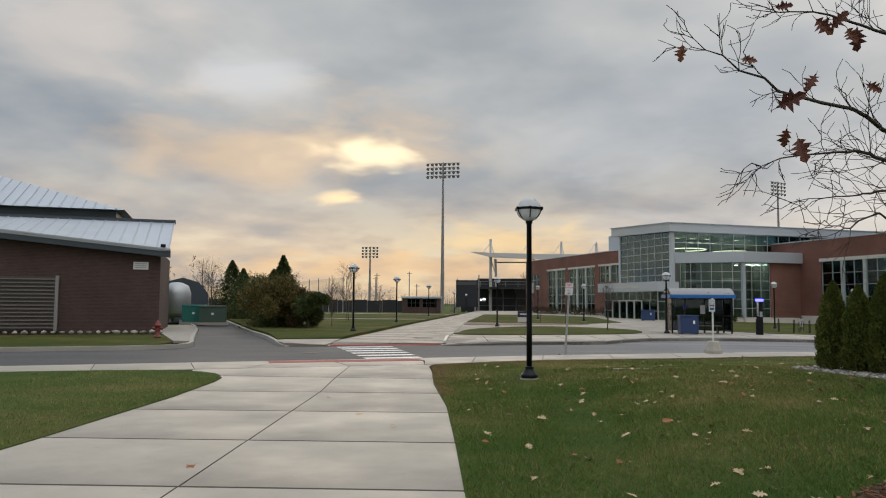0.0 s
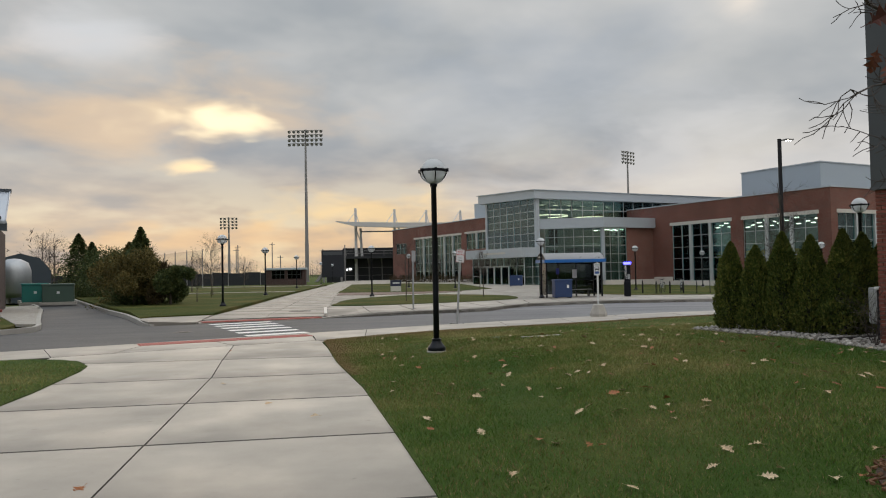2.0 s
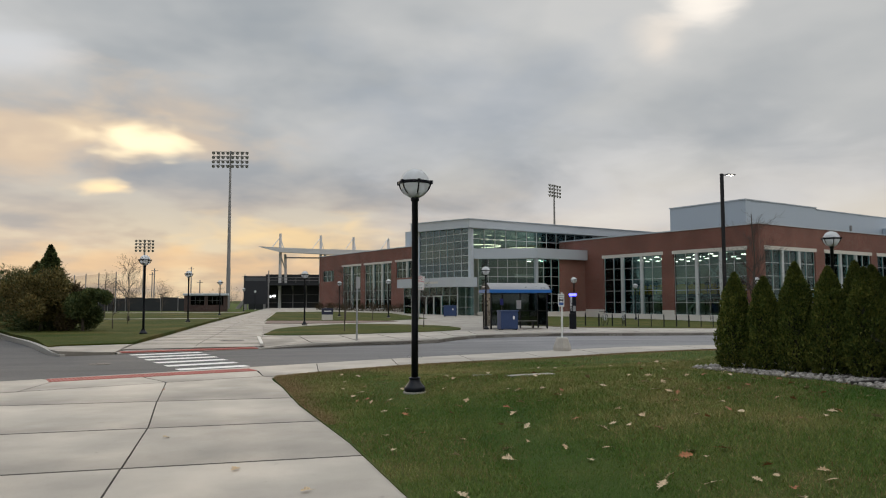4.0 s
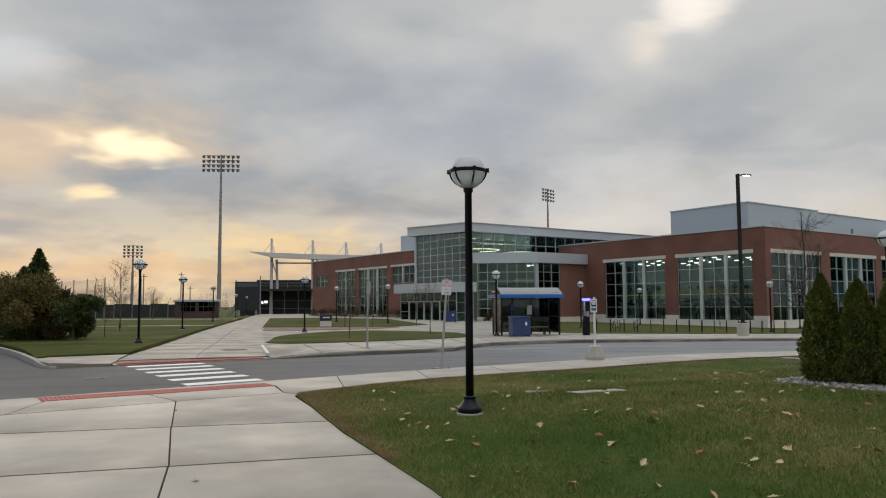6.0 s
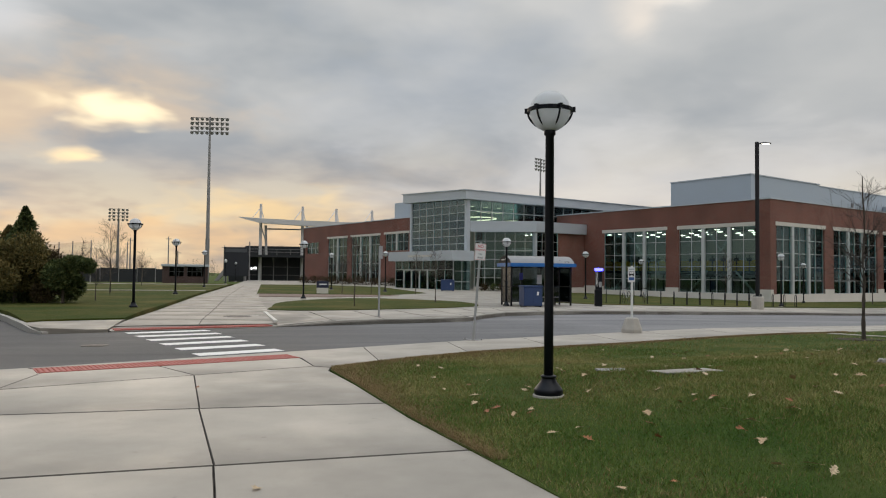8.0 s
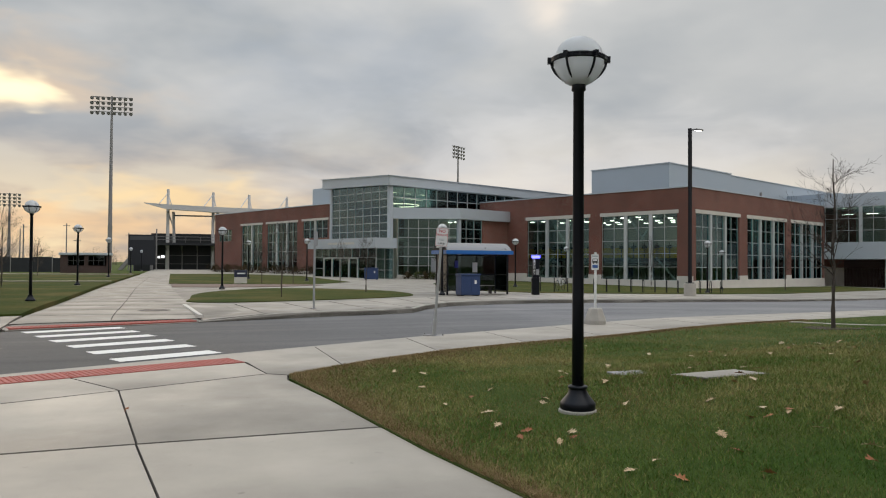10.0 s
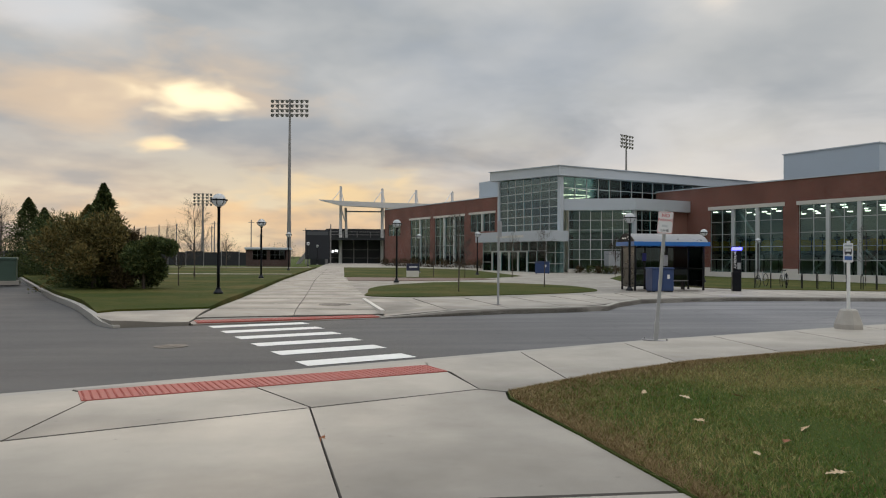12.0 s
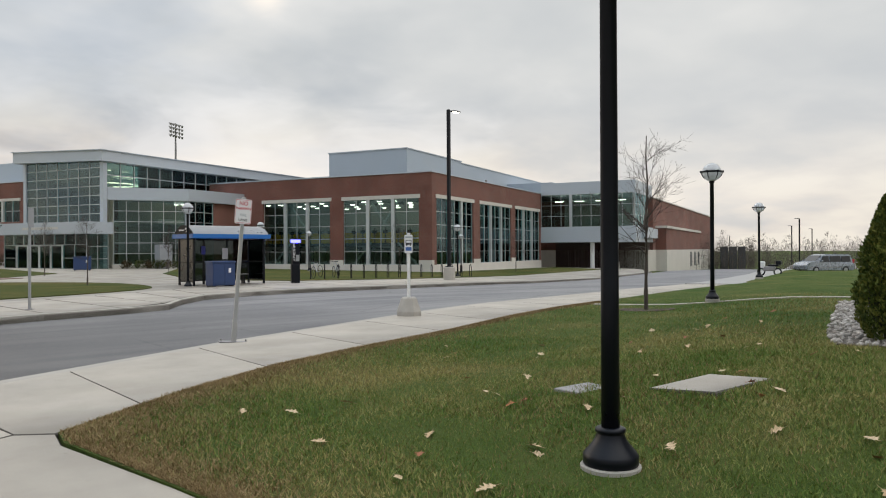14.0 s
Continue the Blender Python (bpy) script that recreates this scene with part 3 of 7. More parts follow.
def tactile(name, a, b, depth, height, label):
    """A row of red truncated-dome panels from a to b."""
    a, b = Vector(a), Vector(b)
    d = (b - a).normalized()
    n = Vector((-d.y, d.x))
    count = round((b - a).length / 0.61)
    wide = (b - a).length / count
    holder = thing(name, None, label, "tactile paving", kind="structure")
    bm = bmesh.new()
    box(bm, 0.004, wide - 0.004, 0, depth, -0.03, 0.004)
    k = int(wide / 0.075)
    for i in range(k):
        for j in range(int(depth / 0.075)):
            bmesh.ops.create_cone(bm, segments=6, radius1=0.018, radius2=0.011, depth=0.009, cap_ends=True, matrix=Matrix.Translation((0.04 + i * (wide - 0.08) / (k - 1), 0.04 + j * 0.074, 0.0075)))
    me = finish(bm, "panel")
    for i in range(count):
        p = a + d * (i * wide)
        ob = part("panel", me, M_TACT, holder)
        ob.matrix_local = Matrix.Translation((p.x, p.y, height(p.x, p.y) + 0.006)) @ Matrix.Rotation(math.atan2(d.y, d.x), 4, "Z")


tactile("tactile_paving_1", (-5.25, 19.3), (-1.25, 21.12), 0.62, land, "worn red truncated-dome warning panels at the path end")
slab(pavement, [(-5.42, 19.8), (-1.45, 21.62), (-1.5, 22.2), (-5.62, 19.98)], land)

# crossing bars
for k in range(6):
    ax, ay = -3.18 - 0.555 * k, 22.0 + 1.30 * k
    bx, by = -1.58 - 0.46 * k, 22.88 + 1.32 * k
    dxn, dyn = -0.24, 0.5
    bm = bmesh.new()
    seg = 6
    lo = [bm.verts.new((ax + (bx - ax) * i / seg, ay + (by - ay) * i / seg, road_z(ax, ay) + 0.006)) for i in range(seg + 1)]
    hi = [bm.verts.new((v.co.x + dxn, v.co.y + dyn, road_z(ax, ay + 0.5) + 0.006)) for v in lo]
    for i in range(seg):
        bm.faces.new((lo[i], lo[i + 1], hi[i + 1], hi[i]))
    part("crossing_bar", bm, M_PAINT, road, "worn white paint bar")


def cover(x, y, z, r, label):
    c = thing("manhole_cover", pose(x, y, z), label, "manhole")
    part("rim", lathe([(r * 0.9, -0.02), (r, -0.02), (r, 0.006), (r * 0.9, 0.008)], 20), plain("iron_rim", (0.05, 0.045, 0.042), 0.5, 0.7), c)
    bm = lathe([(0.01, -0.01), (r * 0.88, -0.01), (r * 0.88, 0.004), (0.01, 0.006)], 20)
    for k in range(8):
        a = k * math.pi / 4
        box(bm, -0.02, 0.02, r * 0.25, r * 0.7, 0.004, 0.01, m=Matrix.Rotation(a, 4, "Z"))
    part("lid", bm, plain("iron_lid", (0.06, 0.05, 0.046), 0.5, 0.7), c)


cover(-5.85, 24.75, road_z(-5.85, 24.75) + 0.004, 0.29, "round rusty iron manhole cover in the road")
cover(-3.6, 34.6, land(-4, 35) + 0.022, 0.5, "dark iron cover in the far concrete path")

# far paving
FAR_PATH_L = [(-6.76, 29.6), (-7.2, 38.9), (-8.35, 58), (-10.6, 107), (-14, 172)]
FAR_PATH_R = [(-2.15, 31.5), (-3.0, 42), (-4.6, 60.7), (-6.5, 89), (-8.5, 125), (-10.5, 172)]
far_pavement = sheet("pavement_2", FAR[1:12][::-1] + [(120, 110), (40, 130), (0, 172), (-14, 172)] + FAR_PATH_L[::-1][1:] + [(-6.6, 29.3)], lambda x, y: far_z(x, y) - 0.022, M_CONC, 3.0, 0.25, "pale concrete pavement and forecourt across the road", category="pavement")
y0 = 30.2
while y0 < 100:
    y1 = y0 + 2.5
    l0, l1 = (float(np.interp(y, [p[1] for p in FAR_PATH_L], [p[0] for p in FAR_PATH_L])) for y in (y0, y1))
    r0, r1 = (float(np.interp(y, [p[1] for p in FAR_PATH_R], [p[0] for p in FAR_PATH_R])) for y in (y0, y1))
    if y0 < 31:
        slab(far_pavement, [(l0, y0 + 0.1), ((l0 + r0) / 2, y0 + 0.95), ((l1 + r1) / 2, y1), (l1, y1)], far_z)
        slab(far_pavement, [((l0 + r0) / 2, y0 + 0.95), (r0, y0 + 1.7), (r1, y1), ((l1 + r1) / 2, y1)], far_z)
    else:
        slab(far_pavement, [(l0, y0), ((l0 + r0) / 2, y0), ((l1 + r1) / 2, y1), (l1, y1)], far_z, M_CONC, 0.010)
        slab(far_pavement, [((l0 + r0) / 2, y0), (r0, y0), (r1, y1), ((l1 + r1) / 2, y1)], far_z, M_CONC, 0.010)
    y0 = y1
sheet("pavement_6", [(-8.3, 28.75), (-6.75, 29.4), (-7.0, 32.7), (-9.3, 31.7), (-9.6, 31.0), (-8.75, 29.4)], lambda x, y: land(x, y) + 0.03 - 0.09 * smooth_step(-8.4, -6.9, x) * (1 - smooth_step(29.5, 32, y)), M_CONC, 0.5, 0.2, "concrete ramp flare at the kerb corner", category="pavement")
tactile("tactile_paving_2", (-6.55, 29.45), (-2.2, 31.25), 0.6, far_z, "red warning panels across the road")
for k in range(18):
    s = 2.0 * k
    line = [(-2.1, 31.4), (1.5, 32.85), (3.5, 33.45), (4.7, 34.1), (5.6, 35.8), (7.1, 37.7), (9.5, 38.7), (18.3, 40.7), (28, 42.9), (36, 46.3)]
    back = [(-2.9, 37.6), (2.9, 39.2), (7.5, 42.0), (10, 43.4), (18, 46.5), (26, 48.2), (36, 52)]
    slab(far_pavement, [along(line, s), along(line, s + 2.0), along(back, s * 0.97 + 1.9), along(back, s * 0.97)], far_z, M_CONC, 0.010)

# lawns
near_lawn = sheet("lawn_1", [(near_edge_r(y), y) for y in (-12, 0, 4, 6.15, 8.66, 11.74, 15, 17.5)] + NEAR_GRASS_R + [(120, 20), (60, -12)], near_lawn_z, M_TURF, 1.2, 0.3, "short green lawn with brown patches and fallen leaves", category="lawn")
left_lawn = sheet("lawn_2", [(near_edge_l(y), y) for y in (-12, 4, 8, 12, 14.5)] + rounded(NEAR_GRASS_L, 1) + [(-60, -30)], left_lawn_z, M_TURF, 1.5, 0.3, "short green lawn beside the footpath", category="lawn")
west_lawn = sheet("lawn_3", [(-7.0, 32.6)] + FAR_PATH_L[1:4] + [(-45, 110)] + offset_line(DRIVE_E, -0.17)[:1:-1] + [(-9.2, 31.6)], west_lawn_z, M_DORMANT, 2.0, 0.3, "thin brownish lawn beyond the road", category="lawn")
sheet("lawn_4", rounded([(-2.75, 42), (-2.9, 39.6), (-1.0, 39.1), (2.9, 40.6), (7.3, 43.2), (8.2, 46.5), (7.6, 51.5), (2.2, 56.5), (-1.5, 51.5), (-2.8, 47), (-2.75, 42)], 2), far_lawn_z, M_DORMANT, 2.0, 0.2, "rounded lawn island in the forecourt", category="lawn")
sheet("lawn_5", [(-4.95, 66), (5, 63.5), (9, 70), (8, 98), (1, 112), (-7.4, 112)], far_lawn_z, M_DORMANT, 3.0, 0.2, "lawn in front of the brick wing", category="lawn")
sheet("lawn_6", [(12, 52), (16, 48.2), (24, 48.9), (32, 52), (42, 57), (66, 68.5), (70, 80), (41.5, 67.8), (30.6, 88), (22.5, 85), (15, 66)], far_lawn_z, M_DORMANT, 3.0, 0.2, "lawn strip along the building foot", category="lawn")
sheet("lawn_7", rounded([(-13.9, 24.7), (-12.6, 26.2), (-13.0, 28.6), (-14.6, 31.5), (-17, 35.2), (-24, 31.5), (-60, 14), (-60, 3)], 1), left_lawn_z, M_DORMANT, 2.0, 0.2, "dry grass verge in front of the brown brick building", category="lawn")
sheet("pavement_3", [(-45, 100.5), (-10.4, 96), (-10.4, 98.2), (-45, 103)], lambda x, y: west_lawn_z(x, y) + 0.03, M_CONC, 4.0, 0.1, "narrow concrete footpath over the lawn", category="pavement")
sheet("pavement_4", [(-45, 66), (-8.9, 66), (-8.9, 67.3), (-45, 67.3)], lambda x, y: west_lawn_z(x, y) + 0.03, M_CONC, 4.0, 0.1, "narrow concrete footpath over the lawn", category="pavement")

sheet("pavement_7", [(-4.3, 58.2), (-1.2, 57.6), (2.4, 58.6), (5.6, 61.5), (4.6, 62.9), (-4.75, 65.0)], lambda x, y: far_z(x, y) + 0.012, plain("brown_pavers", (0.17, 0.115, 0.09), 0.85, vary=0.2, scale=1.5, grain=9), 2.0, 0.1, "brown paved strip across the forecourt", category="pavement")
sheet("ramp_edge", [(-2.18, 31.75), (-2.06, 31.72), (-2.72, 37.5), (-2.86, 37.5)], lambda x, y: land(x, y) + 0.05, M_BASE, 1.0, 0.1, "pale concrete edge of the ramp", category="kerb")

# ---- the large brick building ----
hall = thing("campus_building", pose(41.1, 68.8, 0, 0, 0, TURN), "long red brick hall with glass atrium and silver panel roofs", "building")


def window(parent, axis, at_, a0, a1, z0, z1, cols, rows, mull=M_MULL, glass=M_GLASS, columns=(), bar=0.05, deep=0.1, label=""):
    """A glazed bay in the plane u = at_ (axis "u", running along v) or v = at_; frame with a pane in each field."""
    def bar_box(a, b, zz0, zz1, d0, d1):
        return (d0, d1, a, b, zz0, zz1) if axis == "u" else (a, b, d0, d1, zz0, zz1)

    xs = [a0 + (a1 - a0) * k / cols for k in range(cols + 1)]
    zs = [z0 + (z1 - z0) * k / rows for k in range(rows + 1)]
    h_, d_ = bar / 2, deep / 2
    rim = [bar_box(x - h_, x + h_, z0 - h_, z1 + h_, at_ - d_, at_ + d_) for x in (a0, a1)]
    rim += [bar_box(a0 + h_, a1 - h_, z - h_, z + h_, at_ - d_, at_ + d_) for z in (z0, z1)]
    bm = boxes(*rim)
    bmesh.ops.remove_doubles(bm, verts=bm.verts, dist=1e-4)
    frame_ob = part("window", bm, mull, parent, label)
    for k, x in enumerate(xs[1:-1], 1):
        wide, extra = (0.36, 0.16) if k in columns else (bar, 0.0)
        part("column" if k in columns else "mullion", boxes(bar_box(x - wide / 2, x + wide / 2, z0 + h_, z1 - h_, at_ - d_ - extra, at_ + d_)), mull, frame_ob)
    for z in zs[1:-1]:
        part("transom", boxes(bar_box(a0 + h_, a1 - h_, z - h_, z + h_, at_ - d_ + 0.012, at_ + d_ - 0.012)), mull, frame_ob)
    pw, ph = (a1 - a0) / cols - bar, (z1 - z0) / rows - bar
    g = bmesh.new()
    box(g, *((-0.012, 0.012, -pw / 2, pw / 2) if axis == "u" else (-pw / 2, pw / 2, -0.012, 0.012)), -ph / 2, ph / 2)
    me = finish(g, "pane")
    for i in range(cols):
        for j in range(rows):
            ob = part("pane", me, glass, frame_ob)
            x, z = (xs[i] + xs[i + 1]) / 2, (zs[j] + zs[j + 1]) / 2
            ob.location = (at_, x, z) if axis == "u" else (x, at_, z)
            ob.visible_shadow = False
    return frame_ob


def wall(parent, specs, mat=M_BRICK, name="wall", label="", bevel=0.0):
    for spec in specs:
        ob = part(name, boxes(spec, bevel=bevel), mat, parent, label)
    return ob


# south front and east front
wall(hall, [(0, 0.4, 0, 1.4, 0.1, 9), (0, 0.4, 10.1, 11.7, 0.1, 6.9), (0, 0.4, 20.3, 23.3, 0.1, 6.9), (0, 0.4, 1.4, 23.3, 6.9, 9), (0, 0.4, 23.3, 45, -1.0, 9)], label="red brick wall with tall window bays")
wall(hall, [(0.4, 1.0, 0, 0.4, 0.1, 9), (9.9, 11.7, 0, 0.4, 0.1, 6.9), (21.3, 22.7, 0, 0.4, 0.1, 6.9), (1.0, 32.5, 0, 0.4, 6.9, 9), (32.1, 32.5, 0, 0.4, 0.1, 6.9)], label="red brick wall with tall window bays")
wall(hall, [(-0.05, 0.4, -0.05, 23.3, -1.6, 0.1), (0.4, 32.5, -0.05, 0.4, -1.6, 0.1)], M_BASE, "plinth", "pale precast plinth")
wall(hall, [(-0.06, 0.2, 1.25, 10.25, 6.57, 6.93), (-0.06, 0.2, 11.5, 20.5, 6.57, 6.93), (0.85, 10.05, -0.06, 0.2, 6.57, 6.93), (11.55, 21.45, -0.06, 0.2, 6.57, 6.93), (22.55, 32.1, -0.06, 0.2, 6.57, 6.93)], M_BASE, "lintel", "pale precast lintels")
wall(hall, [(-0.08, 0.45, -0.08, 45, 9.0, 9.12), (0.45, 32.5, -0.08, 0.45, 9.0, 9.12)], M_PANEL, "coping", "light metal coping")
for a0, a1 in ((1.4, 10.1), (11.7, 20.3)):
    window(hall, "u", 0.2, a0, a1, 0.1, 6.6, 6, 5, columns=(2, 4))
for a0, a1 in ((1.0, 9.9), (11.7, 21.3), (22.7, 32.1)):
    window(hall, "v", 0.2, a0, a1, 0.1, 6.6, 6, 5, columns=(2, 4))
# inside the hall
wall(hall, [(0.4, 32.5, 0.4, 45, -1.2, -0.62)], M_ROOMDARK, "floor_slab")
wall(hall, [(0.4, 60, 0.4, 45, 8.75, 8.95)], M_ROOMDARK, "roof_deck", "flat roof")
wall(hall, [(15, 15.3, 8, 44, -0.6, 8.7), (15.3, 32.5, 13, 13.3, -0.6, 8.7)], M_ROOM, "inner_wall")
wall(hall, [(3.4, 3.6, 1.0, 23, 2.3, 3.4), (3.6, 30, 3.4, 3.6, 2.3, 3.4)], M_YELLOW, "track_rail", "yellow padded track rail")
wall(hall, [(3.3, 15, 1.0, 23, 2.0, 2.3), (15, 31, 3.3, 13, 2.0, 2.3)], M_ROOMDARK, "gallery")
bm = bmesh.new()
for v0, v1 in ((1.6, 4.2), (9.9, 7.3), (20.1, 17.4)):
    tube(bm, (0.9, v0, -0.4), (0.9, v1, 2.3), 0.11, seg=8)
    tube(bm, (0.9, v1, 6.4), (0.9, (v0 + v1) / 2 + (v1 - v0) * 1.2, 4.0), 0.11, seg=8)
for u0, u1 in ((1.4, 4.0), (12.2, 15.5), (23, 26)):
    tube(bm, (u0, 0.9, -0.4), (u1, 0.9, 2.3), 0.11, seg=8)
part("brace", bm, M_WHITE, hall, "white diagonal steel braces behind the glass")
bm = bmesh.new()
for k in range(6):
    for j in range(4):
        for i in range(1 + (j + k) % 2):
            box(bm, 2.4 + j * 3.4, 2.7 + j * 3.4, 1.8 + k * 3.6 + i * 1.7, 2.2 + k * 3.6 + i * 1.7, 6.5, 6.58)
for k in range(5):
    for j in range(2):
        box(bm, 13 + k * 3.8, 13.4 + k * 3.8, 2.4 + j * 3.6, 2.75 + j * 3.6, 6.5, 6.58)
part("ceiling_lamps", bm, M_LIGHT, hall, "rows of lit strip lamps")
# ceiling beams, ducts and gym gear seen dark against the yellow rail
for k in range(7):
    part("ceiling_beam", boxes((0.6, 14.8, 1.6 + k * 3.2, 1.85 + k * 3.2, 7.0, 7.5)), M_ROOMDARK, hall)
for v0 in (5.4, 15.6):
    part("duct", tube(bmesh.new(), (4.5, v0 - 4, 6.9), (4.5, v0 + 4, 6.9), 0.35, seg=12), M_GALV, hall, "round silver ceiling duct")
gear_rng = random.Random(77)
for k in range(26):
    v0 = 1.8 + k * 0.84
    if 9.6 < v0 < 12.0:
        continue
    h0 = gear_rng.uniform(1.4, 2.1)
    gear = boxes((2.0, 2.1, v0, v0 + 0.08, -0.6, h0), (2.0, 2.7, v0 - 0.05, v0 + 0.55, -0.6, -0.25), (1.95, 2.2, v0 - 0.1, v0 + 0.5, h0 - 0.15, h0))
    part("exercise_machine", gear, M_BLACK, hall, "dark exercise machine behind the glass")
for k in range(16):
    v0 = 1.6 + k * 1.35 + gear_rng.uniform(-0.2, 0.2)
    part("gallery_machine", boxes((3.25, 3.33, v0, v0 + 0.07, 2.3, 3.9), (3.2, 3.3, v0 - 0.25, v0 + 0.3, 3.3, 3.62), bevel=0.01), M_BLACK, hall)
# pale blocks at the foot of each brick pier
wall(hall, [(-0.06, 0.4, -0.06, 1.4, 0.1, 0.55), (-0.06, 0.4, 10.1, 11.7, 0.1, 0.55), (-0.06, 0.4, 20.3, 23.28, 0.1, 0.55), (9.9, 11.7, -0.06, 0.4, 0.1, 0.55), (21.3, 22.7, -0.06, 0.4, 0.1, 0.55)], M_BASE, "pier_block", "pale precast pier foot")
# roof volumes
wall(hall, [(12, 27, 9.3, 20.1, 8.9, 13.3)], M_BLUEPANEL, "penthouse", "pale blue-grey panelled roof block")
wall(hall, [(11.9, 27.1, 9.2, 20.2, 13.3, 13.42), (27.1, 66.1, 9.26, 20.1, 13.12, 13.22)], M_PANEL, "penthouse_coping")
part("vent_pipe", tube(bmesh.new(), (34, 8.6, 8.95), (34, 8.6, 11.4), 0.16, seg=10), M_TOWER, hall, "slim dark roof vent pipe")
wall(hall, [(27, 66, 9.36, 20, 8.9, 13.12), (44, 60, 2, 9.3, 8.9, 11.6)], M_BLUEPANEL, "roof_block", "long pale roof block")
# atrium


def raked(u0, u1, v0, v1, z):
    """A roof slab that rises from v0 to v1; z gives the underside and top at each."""
    bm = boxes((u0, u1, v0, v1, 0, 1))
    for v in bm.verts:
        lo, hi = z[0] if v.co.y < (v0 + v1) / 2 else z[1]
        v.co.z = hi if v.co.z > 0.5 else lo
    return bm


part("atrium_roof", raked(-14.7, 24, 27.2, 40.2, ((10.1, 11.08), (10.5, 11.58))), M_PANEL, hall, "broad silver roof with deep fascia")
part("roof_edge", raked(-14.85, 24.1, 27.05, 40.35, ((11.08, 11.16), (11.58, 11.66))), M_PANEL, hall)
wall(hall, [(-14.15, -13.7, 27.75, 28.2, -0.6, 10.1), (-14.15, -13.7, 39.0, 39.4, -0.6, 10.45)], M_PANEL, "corner_post")
window(hall, "u", -14, 28.2, 39.0, 4.3, 10.45, 7, 7, glass=M_ATRIUM, bar=0.06, label="tall green-tinted glass front")
window(hall, "v", 27.9, -13.7, 6.0, 7.7, 10.1, 12, 2, bar=0.06)
window(hall, "v", 39.4, -13.7, -8.5, 0.0, 10.4, 3, 8)
wall(hall, [(-8.5, -8.1, 39.4, 41, 0.2, 9.5)], M_BRICK, "low_wall")
wall(hall, [(-13.5, 0, 28, 41, -0.9, -0.3)], M_ROOMDARK, "atrium_floor")
wall(hall, [(-1.2, -0.9, 28, 41, -0.3, 10.0), (-9, -8.6, 33, 39, 0, 10)], M_ROOM, "atrium_inner_wall")
wall(hall, [(-7, -1.2, 28.3, 38.8, 4.4, 4.9)], M_ROOM, "mezzanine")
M_RING = emitter("ring_glow", (1.0, 0.86, 0.62), 3.0)
for cu, cv, cz, r in ((-8, 34, 8.6, 2.6), (-4, 30.5, 8.2, 2.0)):
    bm = bmesh.new()
    pts = [(cu + r * math.cos(a), cv + r * math.sin(a), cz) for a in [2 * math.pi * k / 28 for k in range(29)]]
    sweep(bm, pts, 0.06, 6)
    part("ring_lamp", bm, M_RING, hall, "glowing ring lamp")
bm = bmesh.new()
for k in range(9):
    box(bm, -12 + k * 2.1, -11.4 + k * 2.1, 30, 30.12, 9.6, 9.64)
    box(bm, -12 + k * 1.2, -11.9 + k * 1.2, 35, 37, 9.7, 9.74)
part("atrium_lamps", bm, M_RING, hall, "lit strip lamps")
bm = bmesh.new()
for k in range(4):
    for j in range(3):
        box(bm, -6.4 + k * 1.2, -6.1 + k * 1.2, 24.4 + j * 1.0, 24.7 + j * 1.0, 6.3, 6.36)
part("lobby_lamps", bm, M_LIGHT, hall, "lit lobby lamps")
bm = bmesh.new()
for k in range(8):
    box(bm, -6.6, -6.3, 43 + k * 4.6, 44.6 + k * 4.6, 8.6, 8.66)
part("wing_lamps", bm, M_LIGHT, hall, "lit strip lamps")
# low block between atrium and south front
BLOCK = [(-7.9, 23.3), (-0.02, 23.3), (-0.02, 27.85), (-12.9, 27.85)]
part("low_roof", prism([(-8.1, 22.9), (-0.02, 22.9), (-0.02, 27.85), (-13.6, 27.85)], 6.5, 7.7), M_PANEL, hall, "low silver roof with deep fascia")
wall(hall, [(-4.2, 0, 23.35, 23.7, 0.3, 6.5)], M_BRICK, "low_wall")
window(hall, "v", 23.5, -7.9, -4.2, 0.3, 6.5, 3, 6, label="")
low_front = window(hall, "u", 0.0, 0.0, 6.75, 0.3, 6.5, 6, 6, label="")
low_front.matrix_local = Matrix.Translation((-7.9, 23.3, 0)) @ Matrix.Rotation(math.atan2(5.0, 4.55), 4, "Z")
wall(hall, [(-8.1, -7.7, 23.2, 23.6, -0.6, 6.5)], M_PANEL, "corner_post")
part("plinth", prism([(-8.1, 23.2), (-0.02, 23.2), (-0.02, 27.8), (-13.1, 27.8)], -1.2, 0.3), M_BASE, hall, "pale precast plinth")
wall(hall, [(-3.4, -3.2, 23.9, 27.5, 0.3, 6.4)], M_ROOM, "inner_wall")
# entrance canopy and doors
wall(hall, [(-17.1, -14.1, 26.5, 39.6, 3.2, 4.3)], M_PANEL, "entrance_canopy", "silver panel canopy over the doors")
window(hall, "u", -16.4, 27.2, 39.0, 2.2, 3.2, 8, 1)
window(hall, "v", 27.2, -16.4, -14.1, -0.3, 3.2, 2, 3)
window(hall, "u", -16.4, 27.2, 30.4, -0.3, 2.2, 2, 2)
window(hall, "u", -16.4, 37.2, 39.0, -0.3, 2.2, 1, 2)
wall(hall, [(-16.5, -14, 27, 39.1, -0.9, -0.3)], M_BASE, "threshold")
for k in range(4):
    a = 30.5 + k * 1.66
    d = window(hall, "u", -16.4, a, a + 1.55, -0.28, 2.15, 1, 1, bar=0.14, label="aluminium framed glass entrance door")
    d.name = "door"
    part("handle", sweep(bmesh.new(), [(-16.5, a + 1.3, 0.75), (-16.56, a + 1.3, 0.75), (-16.56, a + 1.3, 1.15), (-16.5, a + 1.3, 1.15)], 0.02), M_GALV, d)
bm = bmesh.new()
